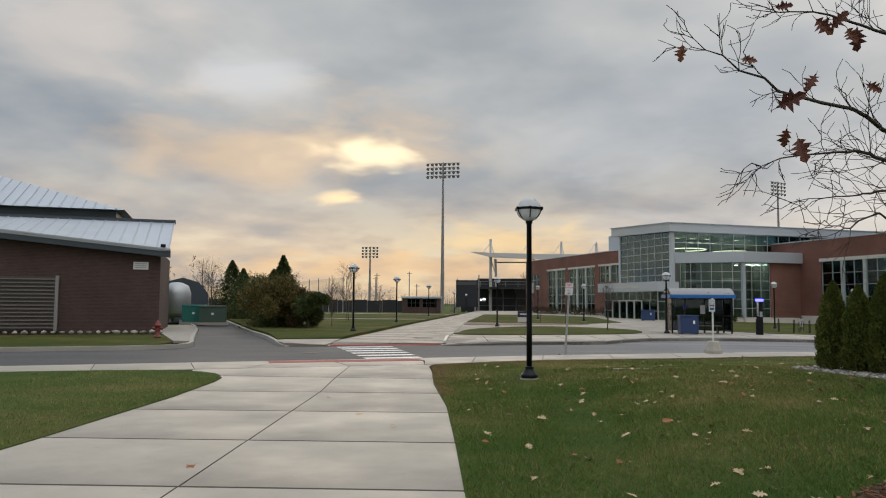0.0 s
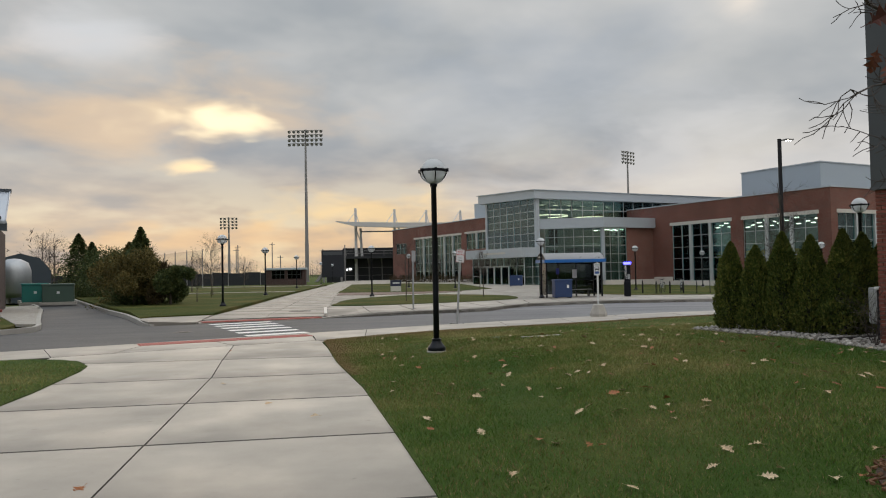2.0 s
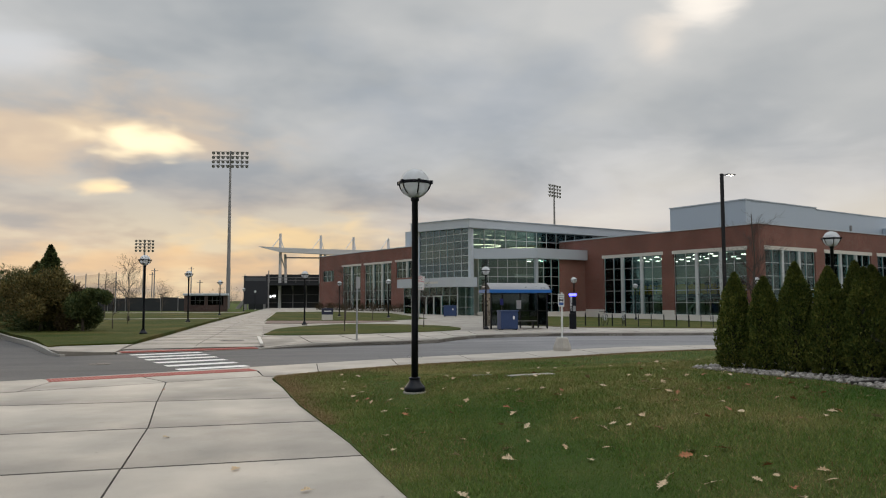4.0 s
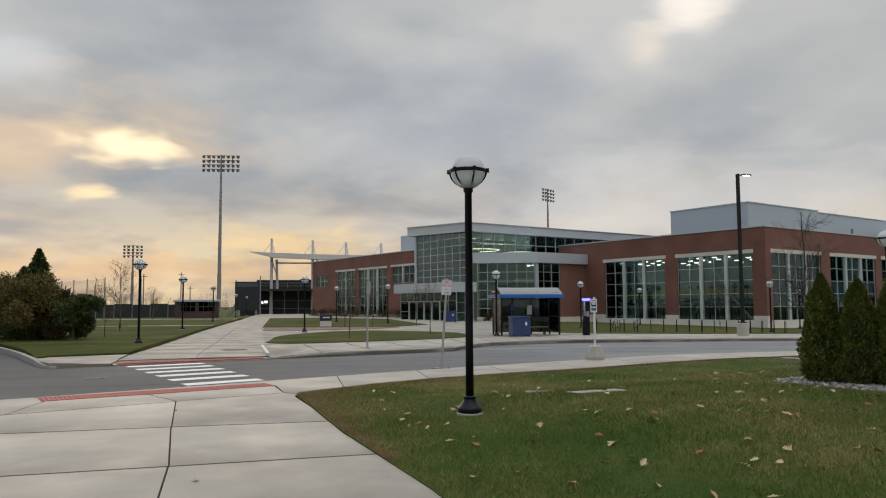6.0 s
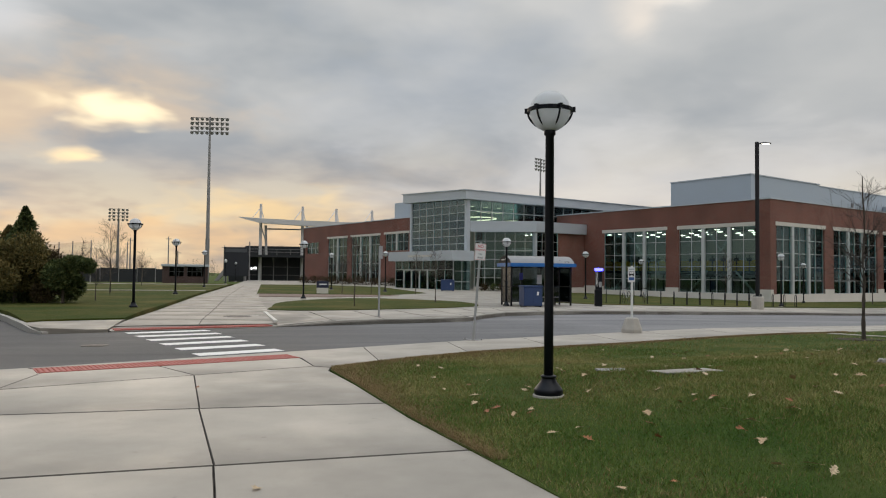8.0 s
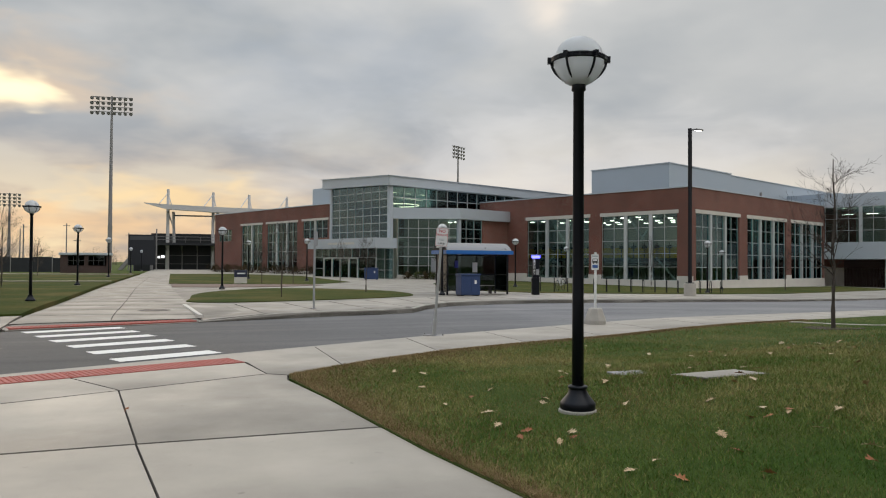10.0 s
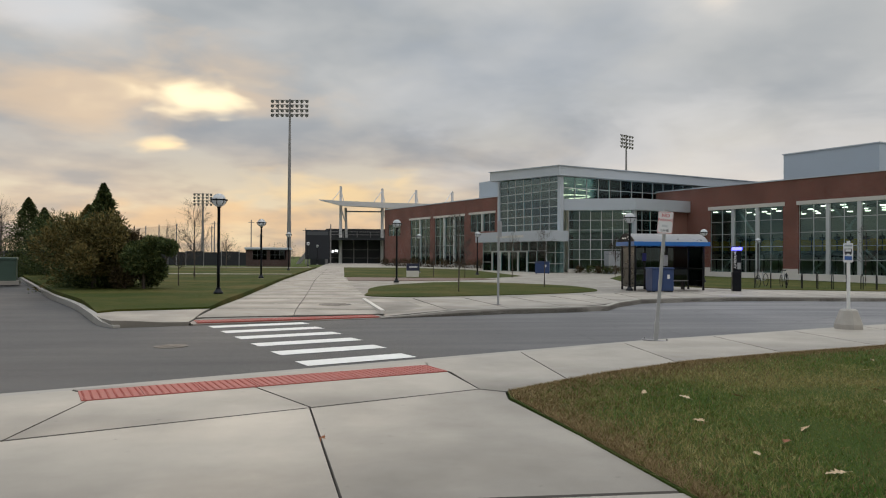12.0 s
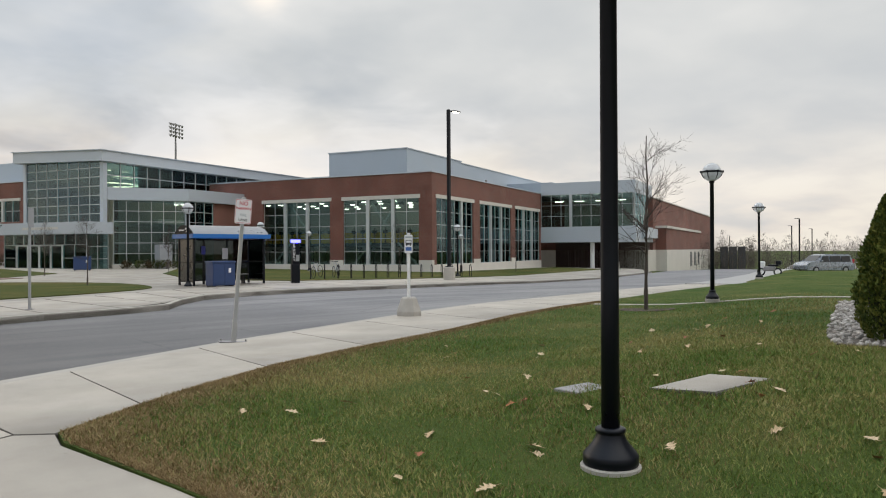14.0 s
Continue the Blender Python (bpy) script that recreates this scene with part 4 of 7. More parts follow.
for k in range(16):
    box(bm, -17.13, -17.1, 30.2 + k * 0.32, 30.42 + k * 0.32, 3.62, 3.86)
part("name_bars", bm, M_BASE, hall, "worn lettering bars on the canopy")
# west wing
wall(hall, [(-8.5, -8.1, 41, 48.3, 7.5, 9.5), (-8.5, -8.1, 41, 48.3, 0.2, 4.9), (-8.5, -8.1, 48.3, 54.5, 7.5, 9.5), (-8.5, -8.1, 48.3, 54.5, 0.2, 5.0), (-8.5, -8.1, 54.5, 56, 0.2, 9.5), (-8.5, -8.1, 56, 64.6, 7.4, 9.5), (-8.5, -8.1, 64.6, 66, 0.2, 9.5), (-8.5, -8.1, 66, 72.6, 7.4, 9.5), (-8.5, -8.1, 72.6, 76, 0.2, 9.5), (-8.5, -8.1, 76, 80.6, 6.9, 9.5), (-8.5, -8.1, 76, 80.6, 0.2, 5.0), (-8.5, -8.1, 80.6, 82, 0.2, 9.5), (-8.1, 6, 81.6, 82, 0.2, 9.5), (-8.5, -8.1, 41, 48.3, 4.9, 7.5)], label="red brick west wing wall")
wall(hall, [(-8.6, -8.1, 41, 82.1, -0.8, 0.4)], M_BASE, "plinth", "pale precast plinth")
wall(hall, [(-8.58, 6, 41, 82.1, 9.5, 9.62)], M_PANEL, "coping", "light metal coping")
window(hall, "u", -8.3, 56, 64.6, 0.4, 7.4, 6, 5, columns=(2, 4))
window(hall, "u", -8.3, 66, 72.6, 0.4, 7.4, 4, 5, columns=(2,))
window(hall, "u", -8.3, 48.3, 54.5, 5.0, 7.5, 4, 2, columns=(2,))
window(hall, "u", -8.3, 76, 80.6, 5.0, 6.9, 3, 2)
wall(hall, [(-8.6, -8.3, 55.8, 64.8, 7.35, 7.65), (-8.6, -8.3, 65.8, 72.8, 7.35, 7.65), (-8.6, -8.3, 48.1, 54.7, 7.4, 7.7)], M_BASE, "lintel", "pale precast lintels")
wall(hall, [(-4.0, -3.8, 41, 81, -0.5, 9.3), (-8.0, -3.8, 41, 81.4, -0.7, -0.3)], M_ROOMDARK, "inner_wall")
wall(hall, [(-6, 14, 40.3, 56, 9.5, 12.2)], M_BLUEPANEL, "roof_block", "pale blue-grey roof block")
# glazed bridge to the east
wall(hall, [(32.5, 44, -12.6, 0, 8.8, 10.4), (32.45, 44, -12.7, 0, 2.45, 4.5)], M_PANEL, "bridge_panel", "silver bands of the glazed bridge")
window(hall, "u", 32.55, -12.3, -0.1, 4.5, 8.8, 9, 3, columns=(6,))
window(hall, "v", -12.5, 32.6, 40, 4.5, 8.8, 4, 3)
wall(hall, [(43.5, 44, -12, 0, -1.8, 8.8)], M_ROOM, "inner_wall")
wall(hall, [(40, 43.4, -12.4, 0.3, -2, 2.45)], M_DARKBRICK, "recess_wall")
bm = bmesh.new()
for k in range(4):
    box(bm, 35, 35.3, -10.8 + k * 2.8, -9.6 + k * 2.8, 8.0, 8.06)
part("bridge_lamps", bm, M_LIGHT, hall, "lit ceiling lamps")
part("column", tube(bmesh.new(), (33.4, -6.8, -1.6), (33.4, -6.8, 2.45), 0.3, seg=16), M_WHITE, hall, "round white column")
wall(hall, [(44, 118, -12.7, 6, 1.4, 8.7), (46, 84, -14.2, -12.72, 1.4, 4.5)], M_BRICK, "east_block", "distant red brick block")
wall(hall, [(40, 118, -12.8, 6, -5, 1.4), (45.9, 84.1, -14.3, -12.82, -5, 1.4)], M_BASE, "plinth", "pale precast plinth")
wall(hall, [(43.9, 118.1, -12.85, 6, 8.7, 8.85), (45.8, 84.2, -14.4, -12.72, 4.5, 4.85)], M_BASE, "coping")
for k in range(3):
    part("service_door", boxes((70 + k * 5, 71.6 + k * 5, -14.36, -14.3, -1.4, 1.0)), M_DARKMULL, hall, "dark steel service door")
wall(hall, [(36, 44, -13.4, -12.72, 3.0, 4.3)], M_PANEL, "bridge_sill")

# ---- street furniture ----


def globe_lamp(m, label, group="globe lamps"):
    """A black post lamp with a frosted globe held in a ribbed half cage."""
    t = thing("street_lamp", m, label, "street lamp", group)
    part("footing", lathe([(0.01, -0.08), (0.203, -0.08), (0.203, 0.004), (0.196, 0.012), (0.01, 0.012)], 24), M_CURB, t, "round grey concrete footing")
    part("base", lathe([(0.176, 0.01), (0.185, 0.02), (0.185, 0.075), (0.178, 0.088), (0.16, 0.108), (0.135, 0.14), (0.108, 0.175), (0.092, 0.215), (0.09, 0.228), (0.102, 0.232), (0.102, 0.252), (0.08, 0.262), (0.01, 0.262)], 24), M_BLACK, t, "flared black cast base", True)
    part("pole", lathe([(0.062, 0.2), (0.060, 1.2), (0.056, 3.37), (0.075, 3.38), (0.075, 3.45), (0.06, 3.46), (0.06, 3.49), (0.01, 3.50)], 16), M_BLACK, t, "", True)
    part("cup", lathe([(0.02, 3.47), (0.085, 3.47), (0.11, 3.50), (0.11, 3.53), (0.02, 3.535)], 20), M_BLACK, t, "", True)
    cz, r = 3.69, 0.265
    ring = bmesh.new()
    pts = [(0.285 * math.cos(a), 0.285 * math.sin(a), cz + 0.01) for a in [2 * math.pi * k / 24 for k in range(25)]]
    for dz_ in (-0.012, 0.012):
        sweep(ring, [(x, y, z + dz_) for x, y, z in pts], 0.017, 6)
    part("cage_ring", ring, M_BLACK, t)
    for k in range(6):
        a = 2 * math.pi * k / 6 + 0.3
        arc = []
        for i in range(9):
            e = radians(-8 - 62 * i / 8)
            arc.append((0.292 * math.cos(e) * math.cos(a), 0.292 * math.cos(e) * math.sin(a), cz + 0.02 + 0.262 * math.sin(e) * 0.98 - 0.0))
        bm = sweep(bmesh.new(), arc, 0.013, 6)
        box(bm, 0.27, 0.33, -0.02, 0.02, cz - 0.02, cz + 0.045, m=Matrix.Rotation(a, 4, "Z"))
        part("cage_rib", bm, M_BLACK, t)
    g = bmesh.new()
    bmesh.ops.create_uvsphere(g, u_segments=24, v_segments=16, radius=r, matrix=Matrix.Translation((0, 0, cz)))
    part("globe", g, M_GLOBE, t, "frosted glass globe", True)
    core = lathe([(0.03, 3.52), (0.07, 3.57), (0.085, 3.69), (0.07, 3.75), (0.01, 3.77)], 12)
    part("lamp_core", core, M_WHITE, t, "pale ribbed inner reflector")
    return t


LAMP = "black post lamp with frosted globe"
first_lamp = globe_lamp(pose(1.95, 15.98, 0.06, 0, 0, 20), LAMP + ", on the lawn by the path")
for x, y, z, words in ((-7.98, 38.3, 0.15, ", on the lawn across the road"), (-9.5, 57, 0.17, ", beside the far path"), (-11.0, 82, 0.17, ", beside the far path"), (-13.2, 122, 0.0, ", far along the path"), (-14.2, 149, 0.0, ", far along the path"),
                       (-1.35, 53.6, 0.04, ", on the lawn island"), (1.2, 80, 0.05, ", before the brick wing"), (5.7, 72.5, 0.05, ", before the entrance"), (9.2, 44.6, 0.0, ", beside the bus shelter"),
                       (19.6, 60, -0.1, ", by the bicycle racks"), (30.5, 73.5, -0.3, ", near the tall windows"), (30.8, 52.5, -0.3, ", on the lawn strip"), (42.8, 66.5, -0.6, ", at the building corner"),
                       (15.75, 23.7, 0.18, ", on the lawn by the road"), (32.0, 31.2, 0.12, ", at the edge of the lawn")):
    if words:
        c = copy_thing(first_lamp, pose(x, y, z, 0, 0, x * 7 % 60) @ Matrix.Scale(0.91, 4))
        tagged(c, LAMP + words)


def lettering(parent, text, size, m, mat, align="CENTER"):
    """Flat raised letters in the built-in font."""
    cu = bpy.data.curves.new("text", "FONT")
    cu.body, cu.size, cu.align_x, cu.align_y, cu.extrude, cu.offset = text, size, align, "CENTER", 0.0008, 0.012 * size
    tmp = bpy.data.objects.new("text", cu)
    me = bpy.data.meshes.new_from_object(tmp)
    bpy.data.objects.remove(tmp)
    ob = part("lettering", me, mat, parent)
    me.materials.clear()
    me.materials.append(mat)
    ob.matrix_local = m
    return ob


M_SIGN = plain("sign_sheet", (0.74, 0.74, 0.75), 0.4, vary=0.05)
M_RED = plain("sign_red", (0.52, 0.03, 0.045), 0.5, vary=0.08)
M_INK = plain("sign_black", (0.03, 0.03, 0.035), 0.5, vary=0.1)
M_GREYINK = plain("sign_faded", (0.36, 0.40, 0.42), 0.5, vary=0.1)
FACE = Matrix.Rotation(radians(90), 4, "X")  # text upright, facing -y


def plate(w_, h_, r=0.03, t=0.004):
    pts = []
    for cx, cz, a0 in ((w_ / 2 - r, h_ / 2 - r, 0), (-w_ / 2 + r, h_ / 2 - r, 90), (-w_ / 2 + r, -h_ / 2 + r, 180), (w_ / 2 - r, -h_ / 2 + r, 270)):
        pts += [(cx + r * math.cos(radians(a0 + 22.5 * k)), cz + r * math.sin(radians(a0 + 22.5 * k))) for k in range(5)]
    bm = prism(pts, -t / 2, t / 2)
    bmesh.ops.rotate(bm, verts=bm.verts, matrix=Matrix.Rotation(radians(90), 3, "X"))
    return bm


def no_parking():
    s = thing("parking_sign", pose(2.9, 24.6, 0.0) @ pose(0, 0, 0, 1.0, 4.2, -14), "leaning galvanised post with a white no-parking plate", "road sign")
    part("post", boxes((-0.03, 0.03, -0.03, 0.03, 0.05, 2.42), bevel=0.008), M_GALV, s, "square galvanised post")
    part("sleeve", boxes((-0.037, 0.037, -0.037, 0.037, 0.0, 0.36), bevel=0.006), M_GALV, s)
    part("foot_plate", boxes((-0.24, 0.24, -0.07, 0.07, -0.01, 0.015), bevel=0.005), M_TOWER, s, "dark bolted foot plate")
    for x in (-0.2, 0.2):
        part("bolt", tube(bmesh.new(), (x, 0, 0.0), (x, 0, 0.05), 0.014, seg=8), M_TOWER, s)
    p = part("plate", plate(0.305, 0.457), M_SIGN, s, "white sign plate with red border")
    p.location = (0, -0.036, 2.18)
    p.scale = (0.88, 1.0, 0.9)
    border = bmesh.new()
    for spec in ((-0.145, 0.145, 0.208, 0.214), (-0.145, 0.145, -0.214, -0.208), (-0.145, -0.140, -0.208, 0.208), (0.140, 0.145, -0.208, 0.208)):
        box(border, spec[0], spec[1], -0.004, -0.0028, spec[2], spec[3])
    part("border", border, M_RED, p)
    lettering(p, "NO", 0.105, Matrix.Translation((0, -0.004, 0.145)) @ FACE, M_RED)
    lettering(p, "PARKING", 0.068, Matrix.Translation((0, -0.004, 0.052)) @ FACE, M_RED)
    lettering(p, "FIRE", 0.066, Matrix.Translation((0, -0.004, -0.07)) @ FACE, M_GREYINK)
    lettering(p, "LANE", 0.066, Matrix.Translation((0, -0.004, -0.158)) @ FACE, M_INK)
    return s


no_parking()


def sign_back(x, y, z, rz):
    s = thing("road_sign", pose(x, y, z, 0, 0.6, rz), "road sign post seen from behind on the far pavement", "road sign")
    part("post", boxes((-0.03, 0.03, -0.03, 0.03, 0.0, 2.6), bevel=0.008), M_GALV, s)
    p = part("plate", plate(0.33, 0.5), M_GALV, s, "bare metal back of the plate")
    p.location = (0, -0.036, 2.4)
    part("foot_plate", boxes((-0.16, 0.16, -0.06, 0.06, 0, 0.015)), M_TOWER, s)


sign_back(1.53, 34.6, 0.02, 58)


def bus_stop():
    s = thing("bus_stop_sign", pose(8.05, 26.75, 0.0, 0, 0, -12), "white post with a bus sign in a concrete block", "bus stop sign")
    bm = lathe([(0.30, 0.0), (0.30, 0.10), (0.19, 0.40), (0.15, 0.43), (0.01, 0.43)], 8)
    part("block", bm, plain("block_concrete", (0.40, 0.37, 0.33), 0.9, vary=0.25, scale=4, grain=60, bump=0.4), s, "weathered concrete foot block")
    part("post", boxes((-0.03, 0.03, -0.03, 0.03, 0.4, 1.92), bevel=0.008), M_WHITE, s, "white post")
    p = part("plate", plate(0.30, 0.46), M_SIGN, s, "white sign plate with a bus picture")
    p.scale = (0.68, 1.0, 0.92)
    p.location = (-0.02, -0.036, 1.66)
    bus = boxes((-0.11, 0.11, -0.005, -0.0025, -0.02, 0.10), (-0.09, -0.05, -0.005, -0.0025, -0.05, -0.02), (0.05, 0.09, -0.005, -0.0025, -0.05, -0.02))
    part("bus_picture", bus, M_INK, p)
    part("bus_window", boxes((-0.085, 0.085, -0.0065, -0.005, 0.03, 0.085)), M_SIGN, p)
    part("text_bar", boxes((-0.11, 0.11, -0.005, -0.0025, -0.17, -0.08)), plain("sign_blue", (0.05, 0.12, 0.35), 0.5), p)
    part("header", boxes((-0.12, 0.12, -0.005, -0.0025, 0.15, 0.19)), M_GREYINK, p)


bus_stop()


def shelter():
    s = thing("bus_shelter", pose(11.2, 45.75, -0.0, 0, 0, 6) @ Matrix.Scale(0.95, 4), "black framed glass bus shelter with a curved silver and blue roof", "bus shelter")
    L, D, H = 1.82, 0.78, 2.2
    for x in (-L, -L / 3, L / 3, L):
        part("post", boxes((x - 0.045, x + 0.045, D - 0.09, D, 0, H), bevel=0.01), M_BLACK, s)
    for x in (-L, L):
        part("post", boxes((x - 0.045, x + 0.045, -D, -D + 0.09, 0, H), bevel=0.01), M_BLACK, s)
    rails = [(-L, L, D - 0.07, D - 0.02, z, z + 0.06) for z in (0.16, 1.05, 2.12)]
    for x in (-L, L):
        rails += [(x - 0.025, x + 0.025, -D, D, z, z + 0.06) for z in (0.16, 1.05, 2.12)]
    for r in rails:
        part("rail", boxes(r), M_BLACK, s)
    for k in range(3):
        x0 = -L + k * 2 * L / 3
        for z0, z1 in ((0.22, 1.05), (1.11, 2.12)):
            p = part("pane", boxes((x0 + 0.05, x0 + 2 * L / 3 - 0.05, D - 0.05, D - 0.04, z0, z1)), M_CLEAR, s)
            p.visible_shadow = False
    dark = plain("dark_panel", (0.018, 0.019, 0.021), 0.3, vary=0.1)
    part("end_panel", boxes((-L - 0.01, -L + 0.01, -D + 0.1, D - 0.1, 0.22, 2.12)), dark, s, "dark end panel with a poster")
    for z0, z1 in ((0.22, 1.05), (1.11, 2.12)):
        p = part("pane", boxes((L - 0.006, L + 0.006, -D + 0.1, D - 0.1, z0, z1)), M_CLEAR, s)
        p.visible_shadow = False
    blue = plain("blue_fascia", (0.012, 0.13, 0.42), 0.4, vary=0.08)
    fas = boxes((-L - 0.2, L + 0.2, -D - 0.28, -D - 0.22, 2.2, 2.4), (-L - 0.2, L + 0.2, D + 0.22, D + 0.28, 2.2, 2.4), (-L - 0.2, -L - 0.14, -D - 0.22, D + 0.22, 2.2, 2.4), (L + 0.14, L + 0.2, -D - 0.22, D + 0.22, 2.2, 2.4))
    part("fascia", fas, blue, s, "bright blue fascia band")
    bm = bmesh.new()
    n = 14
    prof = [(-(D + 0.2) + 2 * (D + 0.2) * k / n, 2.4 + 0.42 * math.sin(math.pi * k / n) ** 0.8) for k in range(n + 1)]
    for a, b in zip(prof, prof[1:]):
        vs = [bm.verts.new((x, y, z)) for x, (y, z) in ((-L - 0.13, a), (L + 0.13, a), (L + 0.13, b), (-L - 0.13, b))]
        bm.faces.new(vs)
    bmesh.ops.remove_doubles(bm, verts=bm.verts, dist=1e-4)
    bmesh.ops.solidify(bm, geom=bm.faces[:], thickness=0.03)
    part("roof", bm, plain("brushed_roof", (0.20, 0.205, 0.215), 0.35, metal=0.6, vary=0.08), s, "curved brushed metal roof")
    for sx in (-1, 1):
        bm = bmesh.new()
        vs = [bm.verts.new((sx * (L + 0.15), y, z)) for y, z in prof]
        bm.faces.new(vs)
        bmesh.ops.solidify(bm, geom=bm.faces[:], thickness=0.03)
        part("gable", bm, M_BLACK, s, "black arched gable end")
    bm = sweep(bmesh.new(), [(-L - 0.19, -0.35 + 0.09 * math.cos(a), 2.58 + 0.09 * math.sin(a)) for a in [2 * math.pi * k / 12 for k in range(10)]], 0.018, 6)
    box(bm, -L - 0.2, -L - 0.17, -0.1, 0.35, 2.55, 2.61)
    part("emblem", bm, M_WHITE, s, "plain white emblem shape")
    bm = boxes((-0.6, 1.5, 0.15, 0.55, 0.43, 0.47), bevel=0.01)
    part("bench", bm, M_TOWER, s, "dark metal bench")
    for x in (-0.4, 1.3):
        part("bench_leg", boxes((x - 0.03, x + 0.03, 0.2, 0.5, 0.0, 0.43)), M_BLACK, s)
    part("timetable", boxes((0.35, 0.65, D - 0.1, D - 0.07, 1.2, 1.75)), M_SIGN, s, "white timetable sheet")
    part("poster", boxes((-0.75, -0.55, D - 0.12, D - 0.07, 1.45, 1.85)), plain("blue_poster", (0.02, 0.03, 0.35), 0.4), s, "blue poster")


shelter()
M_BIN = plain("navy_bin", (0.02, 0.045, 0.13), 0.5, vary=0.2, scale=3)


def bin_box(x, y, z, rz, w_, d_, h_, label):
    s = thing("recycling_bin", pose(x, y, z, 0, 0, rz), label, "bin")
    part("body", boxes((-w_ / 2, w_ / 2, -d_ / 2, d_ / 2, 0.06, h_ - 0.08), bevel=0.02), M_BIN, s)
    part("lid", boxes((-w_ / 2 - 0.03, w_ / 2 + 0.03, -d_ / 2 - 0.03, d_ / 2 + 0.03, h_ - 0.08, h_), bevel=0.02), M_BIN, s)
    for x0 in (-w_ / 4, w_ / 4):
        part("door", boxes((x0 - w_ / 4 + 0.03, x0 + w_ / 4 - 0.03, -d_ / 2 - 0.015, -d_ / 2, 0.12, h_ - 0.14)), M_BIN, s)
    part("sticker", boxes((w_ / 4 - 0.06, w_ / 4 + 0.05, -d_ / 2 - 0.02, -d_ / 2 - 0.015, h_ * 0.55, h_ * 0.72)), M_WHITE, s, "small white sticker")
    for sx in (-1, 1):
        part("skid", boxes((sx * (w_ / 2 - 0.1) - 0.04, sx * (w_ / 2 - 0.1) + 0.04, -d_ / 2, d_ / 2, 0, 0.06)), M_BLACK, s)


bin_box(10.2, 43.5, 0, 3, 1.0, 0.75, 1.1, "dark blue steel recycling bin beside the bus shelter")
bin_box(12.5, 78.5, 0, TURN - 40, 1.3, 0.7, 1.15, "dark blue recycling bin near the entrance doors")


def emergency_phone():
    s = thing("emergency_phone", pose(14.45, 44.9, -0.03, 0, 0, -15), "black emergency phone pillar with a blue light on top", "emergency phone")
    part("lower_body", boxes((-0.2, 0.2, -0.15, 0.15, 0, 0.92), bevel=0.02), M_BLACK, s)
    part("upper_body", boxes((-0.16, 0.2, -0.12, 0.12, 0.92, 1.95), bevel=0.02), M_BLACK, s)
    part("light", boxes((-0.19, 0.23, -0.15, 0.15, 1.93, 2.08), bevel=0.03), M_BLUELIGHT, s, "glowing blue beacon")
    part("cap", boxes((-0.19, 0.23, -0.15, 0.15, 2.08, 2.12), bevel=0.01), M_BLACK, s)
    part("phone_panel", boxes((0.02, 0.17, -0.135, -0.12, 1.05, 1.35)), M_GALV, s, "steel phone panel")
    lettering(s, "EMERGENCY", 0.15, Matrix.Translation((-0.09, -0.123, 1.5)) @ FACE @ Matrix.Rotation(radians(-90), 4, "Z"), M_WHITE)


emergency_phone()


def bike_rack(first):
    s = thing("bike_rack", first, "black steel bicycle rack hoop on the lawn", "bike rack", "bicycle racks")
    arc = [(-0.22, 0, 0), (-0.22, 0, 0.62)] + [(-0.22 * math.cos(a), 0, 0.62 + 0.2 * math.sin(a)) for a in [math.pi * k / 8 for k in range(1, 8)]] + [(0.22, 0, 0.62), (0.22, 0, 0)]
    part("hoop", sweep(bmesh.new(), arc, 0.025, 8), M_BLACK, s)
    for x in (-0.22, 0.22):
        part("flange", lathe([(0.01, 0), (0.06, 0), (0.06, 0.012), (0.01, 0.014)], 10), M_BLACK, s)
    return s


rack = bike_rack(pose(16.8, 49.4, 0.02, 0, 0, 66))
for k in range(1, 16):
    x, y = 16.8 + k * 0.98, 49.4 + k * 0.17
    copy_thing(rack, pose(x, y, land(x, y) + 0.05, 0, 0, 66 + (k * 37 % 9) - 4))


def bicycle(x, y, z, rz, label):
    s = thing("bicycle", pose(x, y, z, 0, 6, rz), label, "bicycle")
    rubber = M_BLACK
    for wx in (-0.5, 0.5):
        bm = sweep(bmesh.new(), [(wx + 0.33 * math.cos(a), 0, 0.34 + 0.33 * math.sin(a)) for a in [2 * math.pi * k / 20 for k in range(21)]], 0.018, 6)
        for k in range(6):
            a = k * math.pi / 3
            tube(bm, (wx, 0, 0.34), (wx + 0.32 * math.cos(a), 0, 0.34 + 0.32 * math.sin(a)), 0.004, seg=4)
        part("wheel", bm, rubber, s)
    bm = bmesh.new()
    for a, b in (((-0.5, 0.34), (-0.15, 0.78)), ((-0.5, 0.34), (-0.05, 0.32)), ((-0.05, 0.32), (-0.17, 0.85)), ((-0.05, 0.32), (0.38, 0.76)), ((-0.15, 0.78), (0.36, 0.82)), ((0.5, 0.34), (0.35, 0.92))):
        tube(bm, (a[0], 0, a[1]), (b[0], 0, b[1]), 0.016, seg=6)
    part("frame", bm, M_GALV, s)
    part("saddle", boxes((-0.30, -0.05, -0.06, 0.06, 0.85, 0.9), bevel=0.02), M_BLACK, s)
    part("handlebar", sweep(bmesh.new(), [(0.3, -0.27, 0.95), (0.36, 0, 0.93), (0.3, 0.27, 0.95)], 0.013), M_BLACK, s)


bicycle(19.6, 49.9, 0.0, 75, "parked bicycle at the rack hoops")
bicycle(18.2, 49.6, 0.0, 84, "parked bicycle at the rack hoops")


